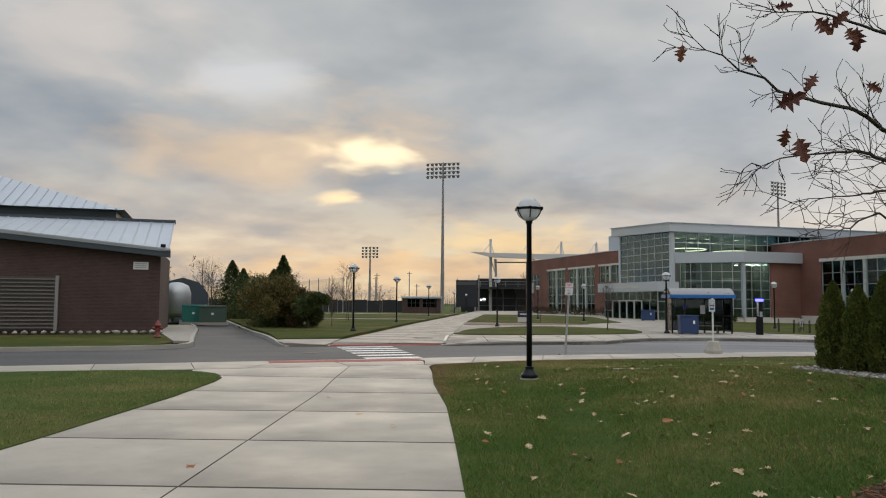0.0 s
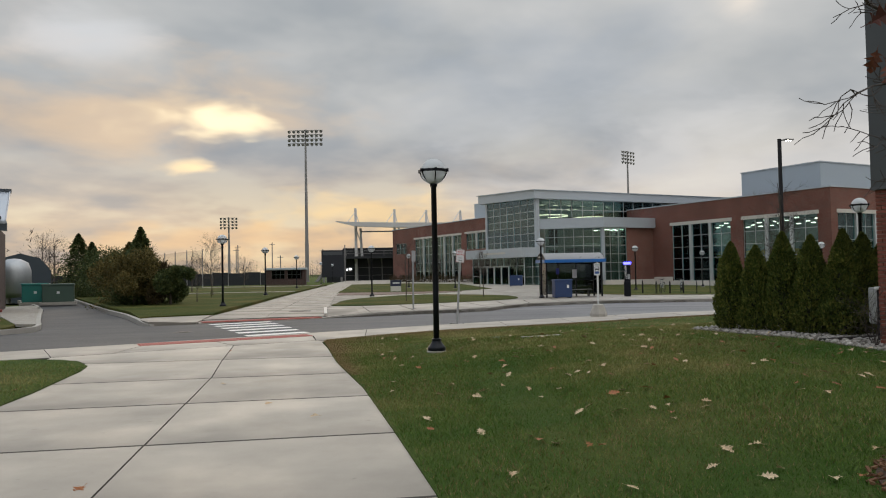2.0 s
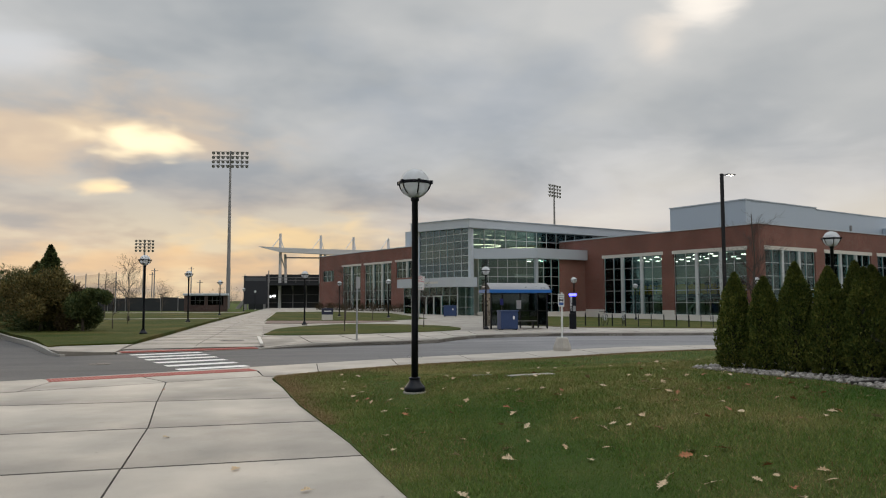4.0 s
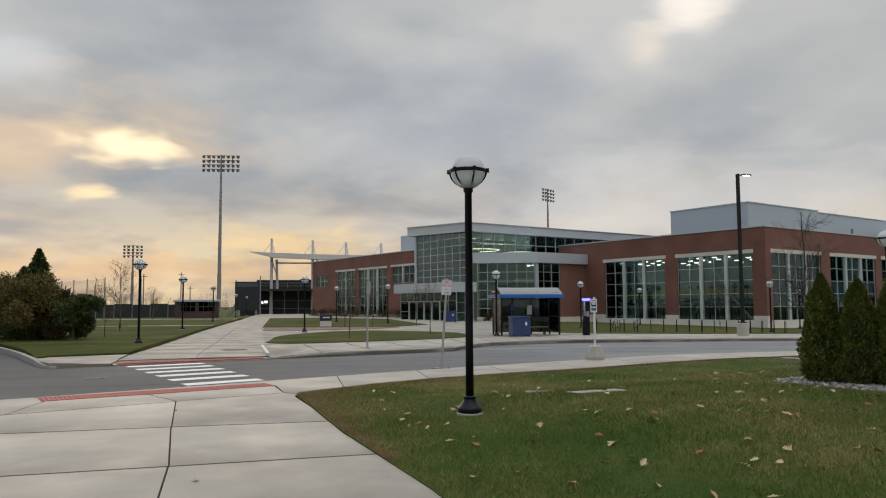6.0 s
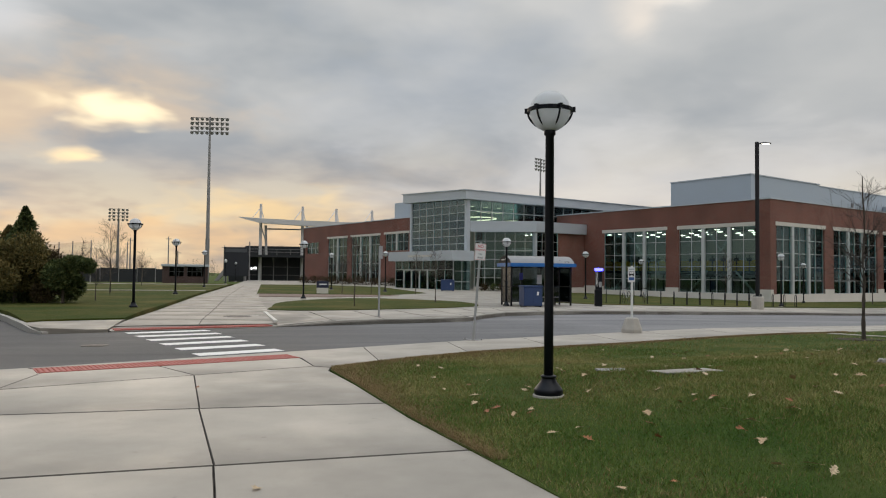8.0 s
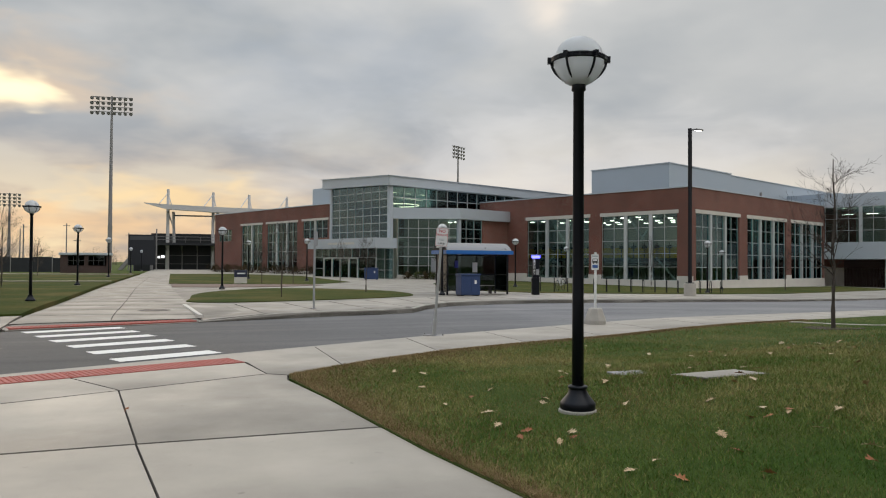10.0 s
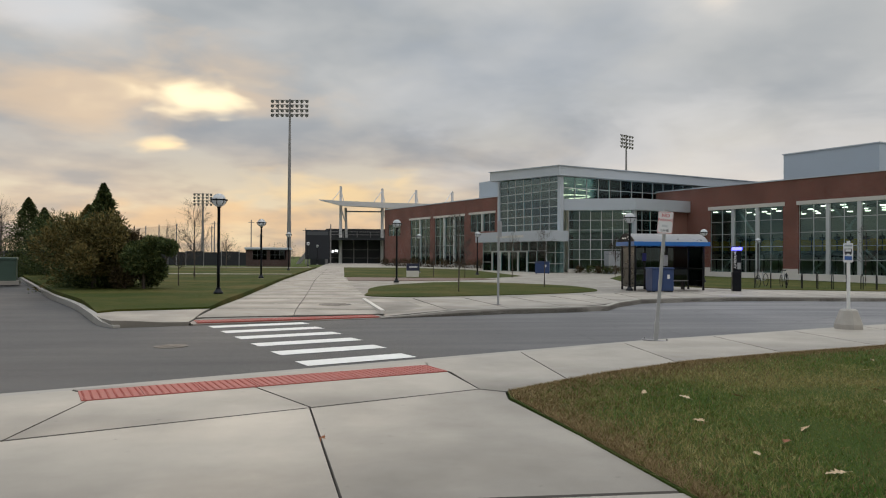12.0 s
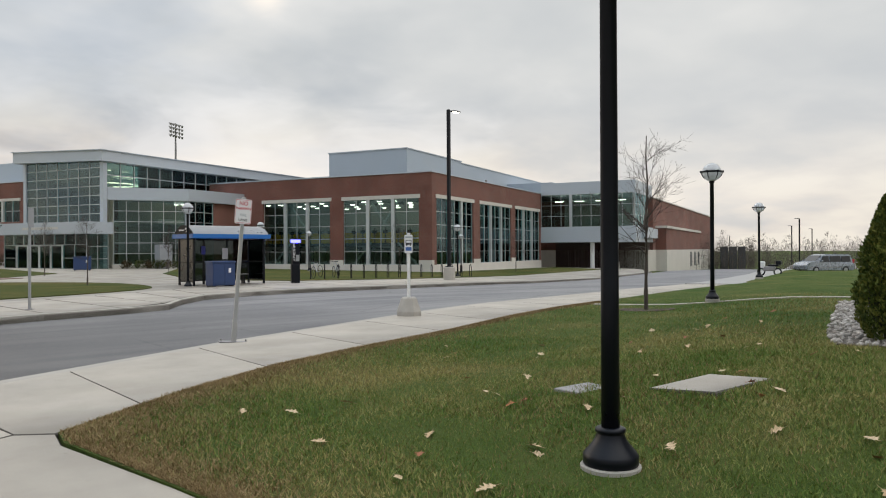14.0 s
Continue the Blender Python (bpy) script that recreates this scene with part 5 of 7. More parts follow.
def tall_lamp(x, y, z, h, rz, label, lit=True):
    s = thing("road_lamp", pose(x, y, z, 0, 0, rz), label, "road lamp", "tall road lamps")
    part("footing", lathe([(0.01, 0), (0.34, 0), (0.34, 0.75), (0.30, 0.80), (0.01, 0.80)], 20), plain("footing_concrete", (0.42, 0.39, 0.35), 0.9, vary=0.2), s, "pale round concrete footing")
    part("pole", boxes((-0.085, 0.085, -0.085, 0.085, 0.8, h), bevel=0.012), M_BLACK, s)
    part("arm", sweep(bmesh.new(), [(0, 0, h - 0.08), (0.35, 0, h - 0.06), (0.5, 0, h - 0.02)], 0.035), M_BLACK, s)
    part("head", boxes((0.4, 1.0, -0.15, 0.15, h - 0.06, h + 0.03), bevel=0.02), M_TOWER, s)
    part("lens", boxes((0.5, 0.9, -0.1, 0.1, h - 0.075, h - 0.06)), M_LIGHT if lit else M_WHITE, s, "lit lamp lens")
    part("base_plate", boxes((-0.17, 0.17, -0.17, 0.17, 0.8, 0.85), bevel=0.01), M_BLACK, s)
    return s


tall_lamp(24.4, 45.5, -0.25, 9.75, 15, "tall black road lamp, lit, on a concrete footing")

# ---- trees and plants ----


class Tubes:
    """Collects tapered limbs into one mesh."""

    def __init__(self):
        self.v, self.f, self.tips = [], [], []

    def limb(self, pts, radii, seg):
        base = len(self.v)
        for i, p in enumerate(pts):
            d = (pts[min(i + 1, len(pts) - 1)] - pts[max(i - 1, 0)]).normalized()
            q = d.to_track_quat("Z", "Y")
            for k in range(seg):
                a = 2 * math.pi * k / seg
                self.v.append(tuple(p + q @ Vector((math.cos(a) * radii[i], math.sin(a) * radii[i], 0))))
        for i in range(len(pts) - 1):
            for k in range(seg):
                j = (k + 1) % seg
                self.f.append((base + i * seg + k, base + i * seg + j, base + (i + 1) * seg + j, base + (i + 1) * seg + k))

    def mesh(self, name):
        me = bpy.data.meshes.new(name)
        me.from_pydata(self.v, [], self.f)
        me.shade_smooth()
        return me


def grow(tubes, rng, start, way, length, radius, level, levels, wobble=0.16, lift=0.08, kids=(5, 6, 4, 3), spread=(0.6, 1.1)):
    steps = max(4, 7 - level)
    pts, radii, p, d = [start], [radius], start.copy(), way.normalized()
    for i in range(steps):
        d = (d + Vector((rng.gauss(0, wobble), rng.gauss(0, wobble), rng.gauss(0, wobble) + lift))).normalized()
        p = p + d * (length / steps)
        pts.append(p.copy())
        radii.append(max(0.0022, radius * (1 - 0.8 * (i + 1) / steps)))
    tubes.limb(pts, radii, (9, 6, 5, 4, 3)[min(level, 4)])
    if level >= levels:
        tubes.tips.append((pts[-1], d.copy()))
        return
    for k in range(kids[min(level, 3)]):
        i = rng.randint(max(1, steps // 3), steps)
        a = rng.uniform(0, 2 * math.pi)
        t = pts[min(i, steps)] - pts[i - 1]
        q = t.to_track_quat("Z", "Y")
        side = rng.uniform(*spread)
        w_ = q @ Vector((math.cos(a) * math.sin(side), math.sin(a) * math.sin(side), math.cos(side)))
        grow(tubes, rng, pts[i].copy(), w_, length * rng.uniform(0.42, 0.68), max(0.003, radii[i] * 0.72), level + 1, levels, wobble, lift, kids, spread)


def oak_leaf(name, seed, curl=0.25):
    """A lobed leaf, about one unit long, slightly curled."""
    rng = random.Random(seed)
    half = [(0.0, 0.03), (0.10, 0.05), (0.16, 0.26), (0.24, 0.10), (0.38, 0.40), (0.48, 0.14), (0.62, 0.36), (0.70, 0.12), (0.84, 0.18), (1.0, 0.0)]
    bm = bmesh.new()
    mid_ = [bm.verts.new((x, 0, -curl * 0.3 * x * x)) for x, _ in half]
    for s in (1, -1):
        rim = [bm.verts.new((x + 0.05 * rng.uniform(-1, 1) + 0.08 * y, s * y * rng.uniform(0.8, 1.15), curl * y * rng.uniform(0.3, 1.3) - curl * 0.3 * x * x)) for x, y in half[:-1]]
        rim.append(mid_[-1])
        for k in range(len(half) - 1):
            vs = [mid_[k], mid_[k + 1], rim[k + 1], rim[k]]
            vs = [v for i, v in enumerate(vs) if v not in vs[:i]]
            if len(vs) > 2:
                bm.faces.new(vs if s > 0 else vs[::-1])
    tube(bm, (-0.22, 0, 0.02), (0.02, 0, 0), 0.012, seg=4)
    me = bpy.data.meshes.new(name)
    bm.to_mesh(me)
    bm.free()
    return me


def leaf_mat(name, a, b):
    def build(n):
        rnd = n.add("ShaderNodeObjectInfo").outputs["Random"]
        at = n.add("ShaderNodeTexCoord").outputs["Object"]
        c = n.mix(rnd, rgb(*a), rgb(*b))
        v = n.range(n.noise(at, 6.0), 0.3, 0.7, 0.65, 1.2)
        c = n.mix(1.0, c, n.add("ShaderNodeCombineXYZ", X=v, Y=v, Z=v).outputs[0], "MULTIPLY")
        return n.add("ShaderNodeBsdfPrincipled", Base_Color=c, Roughness=0.7).outputs[0]

    return material(name, build)


M_TAN = leaf_mat("tan_leaf", (0.42, 0.28, 0.15), (0.55, 0.42, 0.27))
M_RUST = leaf_mat("rust_leaf", (0.24, 0.07, 0.025), (0.34, 0.13, 0.045))
M_OAK = leaf_mat("dark_red_leaf", (0.075, 0.018, 0.011), (0.15, 0.045, 0.017))

# oak by the near wall, last leaves still on
rng = random.Random(11)
oak = thing("oak_tree", pose(5.62, 5.55, near_lawn_z(5.6, 5.5)), "slender bare oak with a few dark red leaves", "tree")
tb = Tubes()
tb.limb([Vector(p) for p in ((0, 0, -0.1), (0.01, 0.01, 0.5), (-0.01, 0.02, 1.3), (-0.03, 0.02, 1.75), (0.02, 0.03, 2.6), (0.1, 0.05, 3.6), (0.12, 0.1, 5.2))], [0.105, 0.082, 0.075, 0.07, 0.055, 0.042, 0.012], 12)
part("trunk", tb.mesh("trunk"), M_BARK, oak)
crown = Tubes()
# the long limbs that reach out over the lawn, each with its side twigs
OAK_LIMBS = (
    ((0.0, 0.0, 1.75), (-0.45, -0.29, 2.25), (-1.01, -0.65, 2.63), (-1.83, -1.19, 2.76), (-2.42, -1.57, 2.95)),
    ((0.0, 0.0, 1.6), (-0.5, -0.33, 2.2), (-1.02, -0.66, 2.40), (-1.41, -0.92, 2.42), (-2.06, -1.34, 2.27)),
    ((-0.02, 0.0, 1.45), (-0.55, -0.36, 2.0), (-1.03, -0.67, 2.20), (-1.36, -0.89, 2.13), (-1.81, -1.18, 2.07)),
    ((-0.02, 0.0, 1.4), (-0.6, -0.38, 1.9), (-1.03, -0.67, 2.04), (-1.37, -0.89, 1.93), (-1.52, -0.99, 1.97)),
    ((0.0, 0.0, 1.8), (-0.35, -0.2, 2.6), (-0.7, -0.4, 3.2), (-1.31, -0.85, 3.31), (-1.95, -1.27, 3.23)),
    ((0.0, 0.02, 1.85), (0.3, 0.3, 2.5), (0.55, 0.6, 3.1), (0.7, 0.9, 3.8), (0.8, 1.1, 4.4)),
    ((0.0, 0.02, 2.0), (0.35, -0.3, 2.8), (0.6, -0.6, 3.4), (0.8, -0.8, 4.0), (0.9, -1.0, 4.6)),
)
for k, limb in enumerate(OAK_LIMBS):
    knots = [Vector(p) for p in limb]
    pts = []
    for i in range(21):
        a = min(3, i // 5)
        f = (i - 5 * a) / 5
        p0, p1, p2, p3 = (knots[max(0, min(4, a + d))] for d in (-1, 0, 1, 2))
        p = 0.5 * (2 * p1 + (p2 - p0) * f + (2 * p0 - 5 * p1 + 4 * p2 - p3) * f * f + (3 * p1 - p0 - 3 * p2 + p3) * f ** 3)
        pts.append(p + Vector([rng.gauss(0, 0.012) for _ in range(3)]))
    thick = (0.028, 0.026, 0.016, 0.014, 0.026, 0.028, 0.026)[k]
    crown.limb(pts, [max(0.0025, thick * (1 - 0.93 * i / 20)) for i in range(21)], 7)
    for i in range(5, 21):
        for _ in range(2 if i > 8 and k not in (2, 3) else 1):
            run = (pts[i] - pts[i - 1]).normalized()
            way = run * rng.uniform(0.5, 1.1) + Vector((rng.gauss(0, 0.45), rng.gauss(0, 0.45), rng.gauss(0.12, 0.45)))
            grow(crown, rng, pts[i].copy(), way, rng.uniform(0.16, 0.5) * (1.25 - i / 28), max(0.003, thick * 0.3 * (1 - i / 24)), 3, 4, wobble=0.2, lift=0.03, kids=(0, 0, 0, 3), spread=(0.4, 0.9))
part("crown", crown.mesh("crown"), M_TWIG, oak, "fine bare twigs")
leaf_meshes = [oak_leaf("leaf", s, 0.4) for s in (1, 2, 3)]
for me in leaf_meshes:
    me.materials.append(M_OAK)
for p, size, tilt in (((-2.48, -1.61, 2.92), 0.13, 0.5), ((-2.1, -1.37, 2.9), 0.12, 1.9), ((-1.56, -1.01, 2.9), 0.17, 0.2), ((-1.86, -1.21, 2.64), 0.23, 2.6), ((-1.79, -1.16, 2.52), 0.15, 0.4), ((-1.71, -1.11, 2.47), 0.22, 0.9), ((-1.55, -1.01, 3.26), 0.19, 1.3), ((-1.43, -0.93, 3.22), 0.18, 3.0), ((-1.22, -0.79, 3.27), 0.2, 0.6), ((-1.3, -0.84, 3.25), 0.16, 1.1), ((-1.85, -1.2, 3.27), 0.13, 2.2), ((-1.16, -0.75, 2.9), 0.14, 1.6), ((-0.75, -0.5, 2.5), 0.14, 0.8)):
    ob = part("leaf", leaf_meshes[int(size * 100) % 3], M_OAK, oak)
    size *= 0.78
    ob.matrix_local = Matrix.Translation(p) @ Matrix.Rotation(radians(-25), 4, "Z") @ Matrix.Rotation(radians(90) + rng.uniform(-0.4, 0.4), 4, "X") @ Matrix.Rotation(tilt - 2.2, 4, "Z") @ Matrix.Scale(size, 4)

mulch = bmesh.new()
rng = random.Random(5)
for k in range(900):
    a, r = rng.uniform(0, 6.28), math.sqrt(rng.random())
    rr = r * (0.95 + 0.08 * math.sin(3 * a))
    x, y = 5.62 + rr * math.cos(a), 5.55 + rr * math.sin(a)
    z = near_lawn_z(x, y) + 0.012 + 0.05 * (1 - r)
    l, w_, h = rng.uniform(0.02, 0.055), rng.uniform(0.008, 0.018), rng.uniform(0.004, 0.01)
    box(mulch, -l, l, -w_, w_, -h, h, m=Matrix.Translation((x, y, z)) @ Euler((rng.gauss(0, 0.3), rng.gauss(0, 0.3), rng.uniform(0, 6.28))).to_matrix().to_4x4())
M_MULCH = leafy("mulch_chip", (0.2, (0.05, 0.024, 0.014)), (0.5, (0.11, 0.05, 0.026)), (0.85, (0.22, 0.12, 0.065)))
tagged(part("bark_mulch", mulch, M_MULCH), "round bed of reddish bark mulch under the oak", "mulch", kind="stuff")
sheet("mulch_bed", [(5.62 + 0.97 * math.cos(k * 0.2618), 5.55 + 0.97 * math.sin(k * 0.2618)) for k in range(24)], lambda x, y: near_lawn_z(x, y) + 0.012, plain("mulch_soil", (0.06, 0.033, 0.022), 0.95, vary=0.4, scale=8, grain=60, bump=0.8, dist=0.02), 0.3, 0.05, "dark soil under the bark mulch", category="mulch")


def small_tree(m, h, seed, label, group="young bare trees", fat=1.0):
    rng = random.Random(seed)
    t = thing("bare_tree", m, label, "tree", group)
    tr, cr = Tubes(), Tubes()
    pts = [Vector((rng.gauss(0, 0.012) * h * k / 8, rng.gauss(0, 0.012) * h * k / 8, -0.1 + (h + 0.1) * k / 8)) for k in range(9)]
    tr.limb(pts, [fat * 0.011 * h * (1 - 0.88 * k / 8) + 0.004 for k in range(9)], 8)
    for k in range(22):
        z = rng.uniform(0.32, 0.9)
        p = pts[0].lerp(pts[8], z)
        a = k * 2.4 + rng.uniform(-0.4, 0.4)
        grow(cr, rng, p, Vector((math.cos(a), math.sin(a), 0.9)), h * (0.36 - 0.26 * z) * rng.uniform(0.8, 1.2), fat * 0.0045 * h * (1.1 - z), 2, 4, wobble=0.13, lift=0.05, kids=(0, 0, 6, 4), spread=(0.4, 0.8))
    part("trunk", tr.mesh("trunk"), M_BARK, t)
    part("crown", cr.mesh("crown"), M_TWIG, t, "bare twigs")
    return t


YOUNG = "young bare tree with thin twigs "
small_tree(pose(13.3, 24.0, near_lawn_z(13.3, 24)), 4.3, 3, YOUNG + "in a mulch ring", fat=1.2)
for x, y, h, s, where in ((1.15, 43.2, 3.4, 4, "on the lawn island"), (6.1, 48.6, 3.0, 5, "on the lawn island"), (-12.6, 53.5, 4.4, 6, "on the far lawn"), (-14.2, 60, 4.0, 7, "on the far lawn"), (1.6, 66, 3.0, 8, "by the forecourt"), (3.8, 64.8, 2.8, 9, "by the forecourt"), (7.5, 66, 3.4, 12, "near the entrance"), (16, 68, 3.5, 13, "before the low block"), (31.5, 60.5, 4.2, 14, "by the tall windows"), (49, 65.5, 4.0, 15, "by the east windows"), (-11.3, 45.5, 2.6, 16, "beside the evergreens")):
    small_tree(pose(x, y, land(x, y) + 0.05), h, s, YOUNG + where)


def needle_mesh(name, n, shape, seed, size, flat=0.35):
    """Many small leaf sprays filling a crown; shape gives a point, its outward way and a size factor."""
    rng = random.Random(seed)
    v, f = [], []
    for _ in range(n):
        p, out, s = shape(rng)
        s *= size * rng.uniform(0.6, 1.4)
        out = (out + Vector((rng.gauss(0, 0.5), rng.gauss(0, 0.5), rng.gauss(0, 0.5)))).normalized()
        side = out.cross(Vector((rng.gauss(0, 1), rng.gauss(0, 1), rng.gauss(0, 1)))).normalized() * s * flat
        b = len(v)
        v += [tuple(p - out * s * 0.3), tuple(p + side), tuple(p + out * s), tuple(p - side)]
        f.append((b, b + 1, b + 2, b + 3))
    me = bpy.data.meshes.new(name)
    me.from_pydata(v, [], f)
    return me


M_ARB = leafy("arborvitae", (0.2, (0.028, 0.046, 0.009)), (0.5, (0.085, 0.112, 0.020)), (0.8, (0.21, 0.20, 0.045)))
M_FIR = leafy("fir", (0.2, (0.028, 0.046, 0.018)), (0.55, (0.068, 0.09, 0.03)), (0.85, (0.16, 0.16, 0.054)))
M_PINE = leafy("pine", (0.2, (0.05, 0.05, 0.018)), (0.5, (0.125, 0.105, 0.036)), (0.85, (0.23, 0.165, 0.058)))
M_BROWNBUSH = leafy("brown_bush", (0.2, (0.035, 0.025, 0.015)), (0.55, (0.075, 0.055, 0.026)), (0.85, (0.12, 0.085, 0.04)))


def arb_shape(h, r):
    def shape(rng):
        z = rng.random() ** 0.8
        a = rng.uniform(0, 6.28)
        lump = 1 + 0.14 * math.sin(5 * a + 9 * z) + 0.10 * math.sin(3 * a - 17 * z)
        rad = r * lump * min(1.0, 0.68 + z * 2.4) * (1 - z ** 2.3) ** 0.8
        q = rad * rng.uniform(0.72, 1.04)
        return Vector((q * math.cos(a), q * math.sin(a), 0.03 + z * h)), Vector((0.55 * math.cos(a), 0.55 * math.sin(a), 1.0)), 1.0
    return shape


arbs = []
for s in range(3):
    hh = (1.92, 1.8, 2.02)[s]
    leaf_me = needle_mesh("foliage", 17000, arb_shape(hh, 0.37), 20 + s, 0.042, 0.36)
    core_me = finish(lathe([(0.06, -0.1), (0.06, 0.1), (0.2, 0.2), (0.26, 0.7), (0.2, 1.2), (0.11, 1.5), (0.01, 1.62)], 9), "crown_core", True)
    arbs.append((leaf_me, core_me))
# near-black filler in each crown, shade between the sprays put into its colour
M_CORE = plain("shaded_crown_core", (0.02, 0.022, 0.012), 0.95, vary=0.4, scale=9)
k = 0
for x, y, sc in ((8.45, 16.7, 0.97), (8.77, 16.2, 0.98), (9.1, 15.7, 1.0), (9.42, 15.2, 1.0), (9.75, 14.7, 1.04), (10.5, 15.9, 1.02), (11.1, 16.2, 1.04), (11.7, 16.5, 1.0), (12.3, 16.8, 1.05), (12.9, 17.1, 1.0), (10.3, 14.9, 0.95)):
    t = thing("arborvitae", pose(x, y, near_lawn_z(x, y), 0, 0, k * 77) @ Matrix.Scale(sc, 4), "tall narrow clipped evergreen in a hedge row", "shrub", "arborvitae hedge")
    part("foliage", arbs[k % 3][0], M_ARB, t)
    # the dark crown core, wider than a real stem
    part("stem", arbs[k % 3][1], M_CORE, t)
    k += 1


def fir_shape(h, r, layers=9):
    def shape(rng):
        z = rng.random() ** 1.15
        a = rng.uniform(0, 6.28)
        tier = 0.72 + 0.28 * (1 - (z * layers) % 1.0)
        rad = r * (1 - z) ** 0.75 * tier * (1 + 0.28 * math.sin(4 * a + 11 * z) + 0.22 * math.sin(7 * a - 5 * z) + 0.15 * math.sin(2 * a + 31 * z))
        q = rad * rng.uniform(0.35, 1.05)
        return Vector((q * math.cos(a), q * math.sin(a), 0.1 + z * h - 0.12 * q)), Vector((math.cos(a), math.sin(a), 0.35)), 1.0
    return shape


def bush_shape(h, r, seed):
    rr = random.Random(seed)
    blobs = [(Vector((rr.gauss(0, 0.45) * r, rr.gauss(0, 0.45) * r, rr.uniform(0.2, 0.85) * h)), rr.uniform(0.3, 0.6) * r) for _ in range(14)]
    def shape(rng):
        c, q = blobs[rng.randrange(14)]
        d = Vector((rng.gauss(0, 1), rng.gauss(0, 1), rng.gauss(0, 1))).normalized()
        p = c + d * q * rng.uniform(0.5, 1.1)
        p.z = max(0.03, p.z)
        return p, d + Vector((0, 0, 0.4)), 1.0
    return shape


def evergreen(x, y, h, r, seed, mat, label, kind="fir", n=6500, size=0.19, z=0.12):
    if size > 0.15:
        n, size = int(n * 3.2), size * 0.5
    t = thing("evergreen_tree" if kind == "fir" else "evergreen_bush", pose(x, y, land(x, y) + z), label, "tree" if kind == "fir" else "bush")
    shape = fir_shape(h, r) if kind == "fir" else bush_shape(h, r, seed)
    part("foliage", needle_mesh("foliage", n, shape, seed, size, 0.3), mat, t)
    tb_ = Tubes()
    tb_.limb([Vector((0, 0, -0.2)), Vector((0, 0, h * 0.5)), Vector((0, 0, h * 0.97))], [0.05 * r + 0.03, 0.04 * r + 0.02, 0.008], 7)
    rng_ = random.Random(seed)
    for i in range(14):
        zz = rng_.uniform(0.1, 0.85) * h
        a = i * 2.4
        ln = r * (1 - zz / h) * 0.9
        tb_.limb([Vector((0, 0, zz)), Vector((ln * math.cos(a), ln * math.sin(a), zz + 0.1))], [0.025, 0.006], 4)
    part("trunk", tb_.mesh("trunk"), M_BARK, t)


evergreen(-27.0, 65.5, 5.3, 2.3, 31, M_FIR, "dark conical fir beyond the road")
evergreen(-24.6, 62.5, 4.4, 1.7, 38, M_FIR, "dark fir in the evergreen group")
evergreen(-13.9, 43.6, 4.3, 1.5, 32, M_FIR, "tall fir with an open ragged top")
evergreen(-14.7, 45.0, 3.7, 1.7, 33, M_FIR, "broad green fir in the evergreen group", n=6200)
evergreen(-15.8, 47.0, 3.6, 1.8, 34, M_PINE, "broad olive fir in the evergreen group", n=6200)
evergreen(-13.9, 42.6, 3.2, 1.4, 35, M_PINE, "brownish spreading pine beside the lawn", "bush", 6000)
evergreen(-12.9, 43.2, 2.4, 1.0, 36, M_BROWNBUSH, "brown thinning shrub on the lawn", "bush", 3000)
evergreen(-11.8, 42.2, 2.3, 0.95, 37, M_FIR, "rounded dark green shrub on the lawn", "bush", 5600)
for i, (x, y) in enumerate(((-20.2, 57), (-18.4, 53), (-16.9, 50))):
    evergreen(x, y, 3.4, 1.8, 50 + i, M_FIR, "dark evergreen at the back of the group", "bush", 4000, 0.18)

# shrubs along the building foot
for i in range(10):
    x, y = 41.1 + (-9.6 - 0.2 * (i % 2)) * UX - (43 + i * 4.0) * UY, 68.8 + (-9.6) * UY + (43 + i * 4.0) * UX
    evergreen(x, y, 0.9, 1.3, 70 + i, M_BROWNBUSH, "low bare brown shrub along the brick wing", "bush", 700, 0.14, 0.05)
for i in range(6):
    u, v = -9.5 - 0.8 * i * 0.75, 23.0 + i * 0.7
    x, y = 41.1 + u * UX - v * UY, 68.8 + u * UY + v * UX
    evergreen(x, y, 0.7, 0.6, 90 + i, M_BROWNBUSH if i % 2 else M_FIR, "small low shrub before the low block", "bush", 400, 0.12, 0.05)

# ---- near wall corner with its bed ----
NBX, NBY = 9.37, 13.02
annex = thing("corner_building", pose(NBX, NBY, 0, 0, 0, TURN), "brick corner building with dark metal cladding above", "building")
M_CLAD = plain("charcoal_cladding", (0.075, 0.08, 0.085), 0.6, metal=0.2, vary=0.08, scale=0.5)
M_MORTAR = plain("mortar", (0.30, 0.26, 0.22), 0.95, vary=0.2, scale=5)
annex_wall = part("wall", boxes((0.018, 0.3, -14, -0.018, 0.0, 2.94), (0.3, 8, -0.3, -0.018, 0.0, 2.94)), M_MORTAR, annex, "brick wall with pale joints")
part("cladding", boxes((-0.04, 8, -14, 0.04, 2.97, 9.5)), M_CLAD, annex, "charcoal metal cladding")
part("flashing", boxes((-0.055, 8, -14, 0.055, 2.93, 2.975)), M_DARKMULL, annex)
part("roof", boxes((-0.1, 8.1, -14, 0.1, 9.5, 9.7)), M_CLAD, annex)

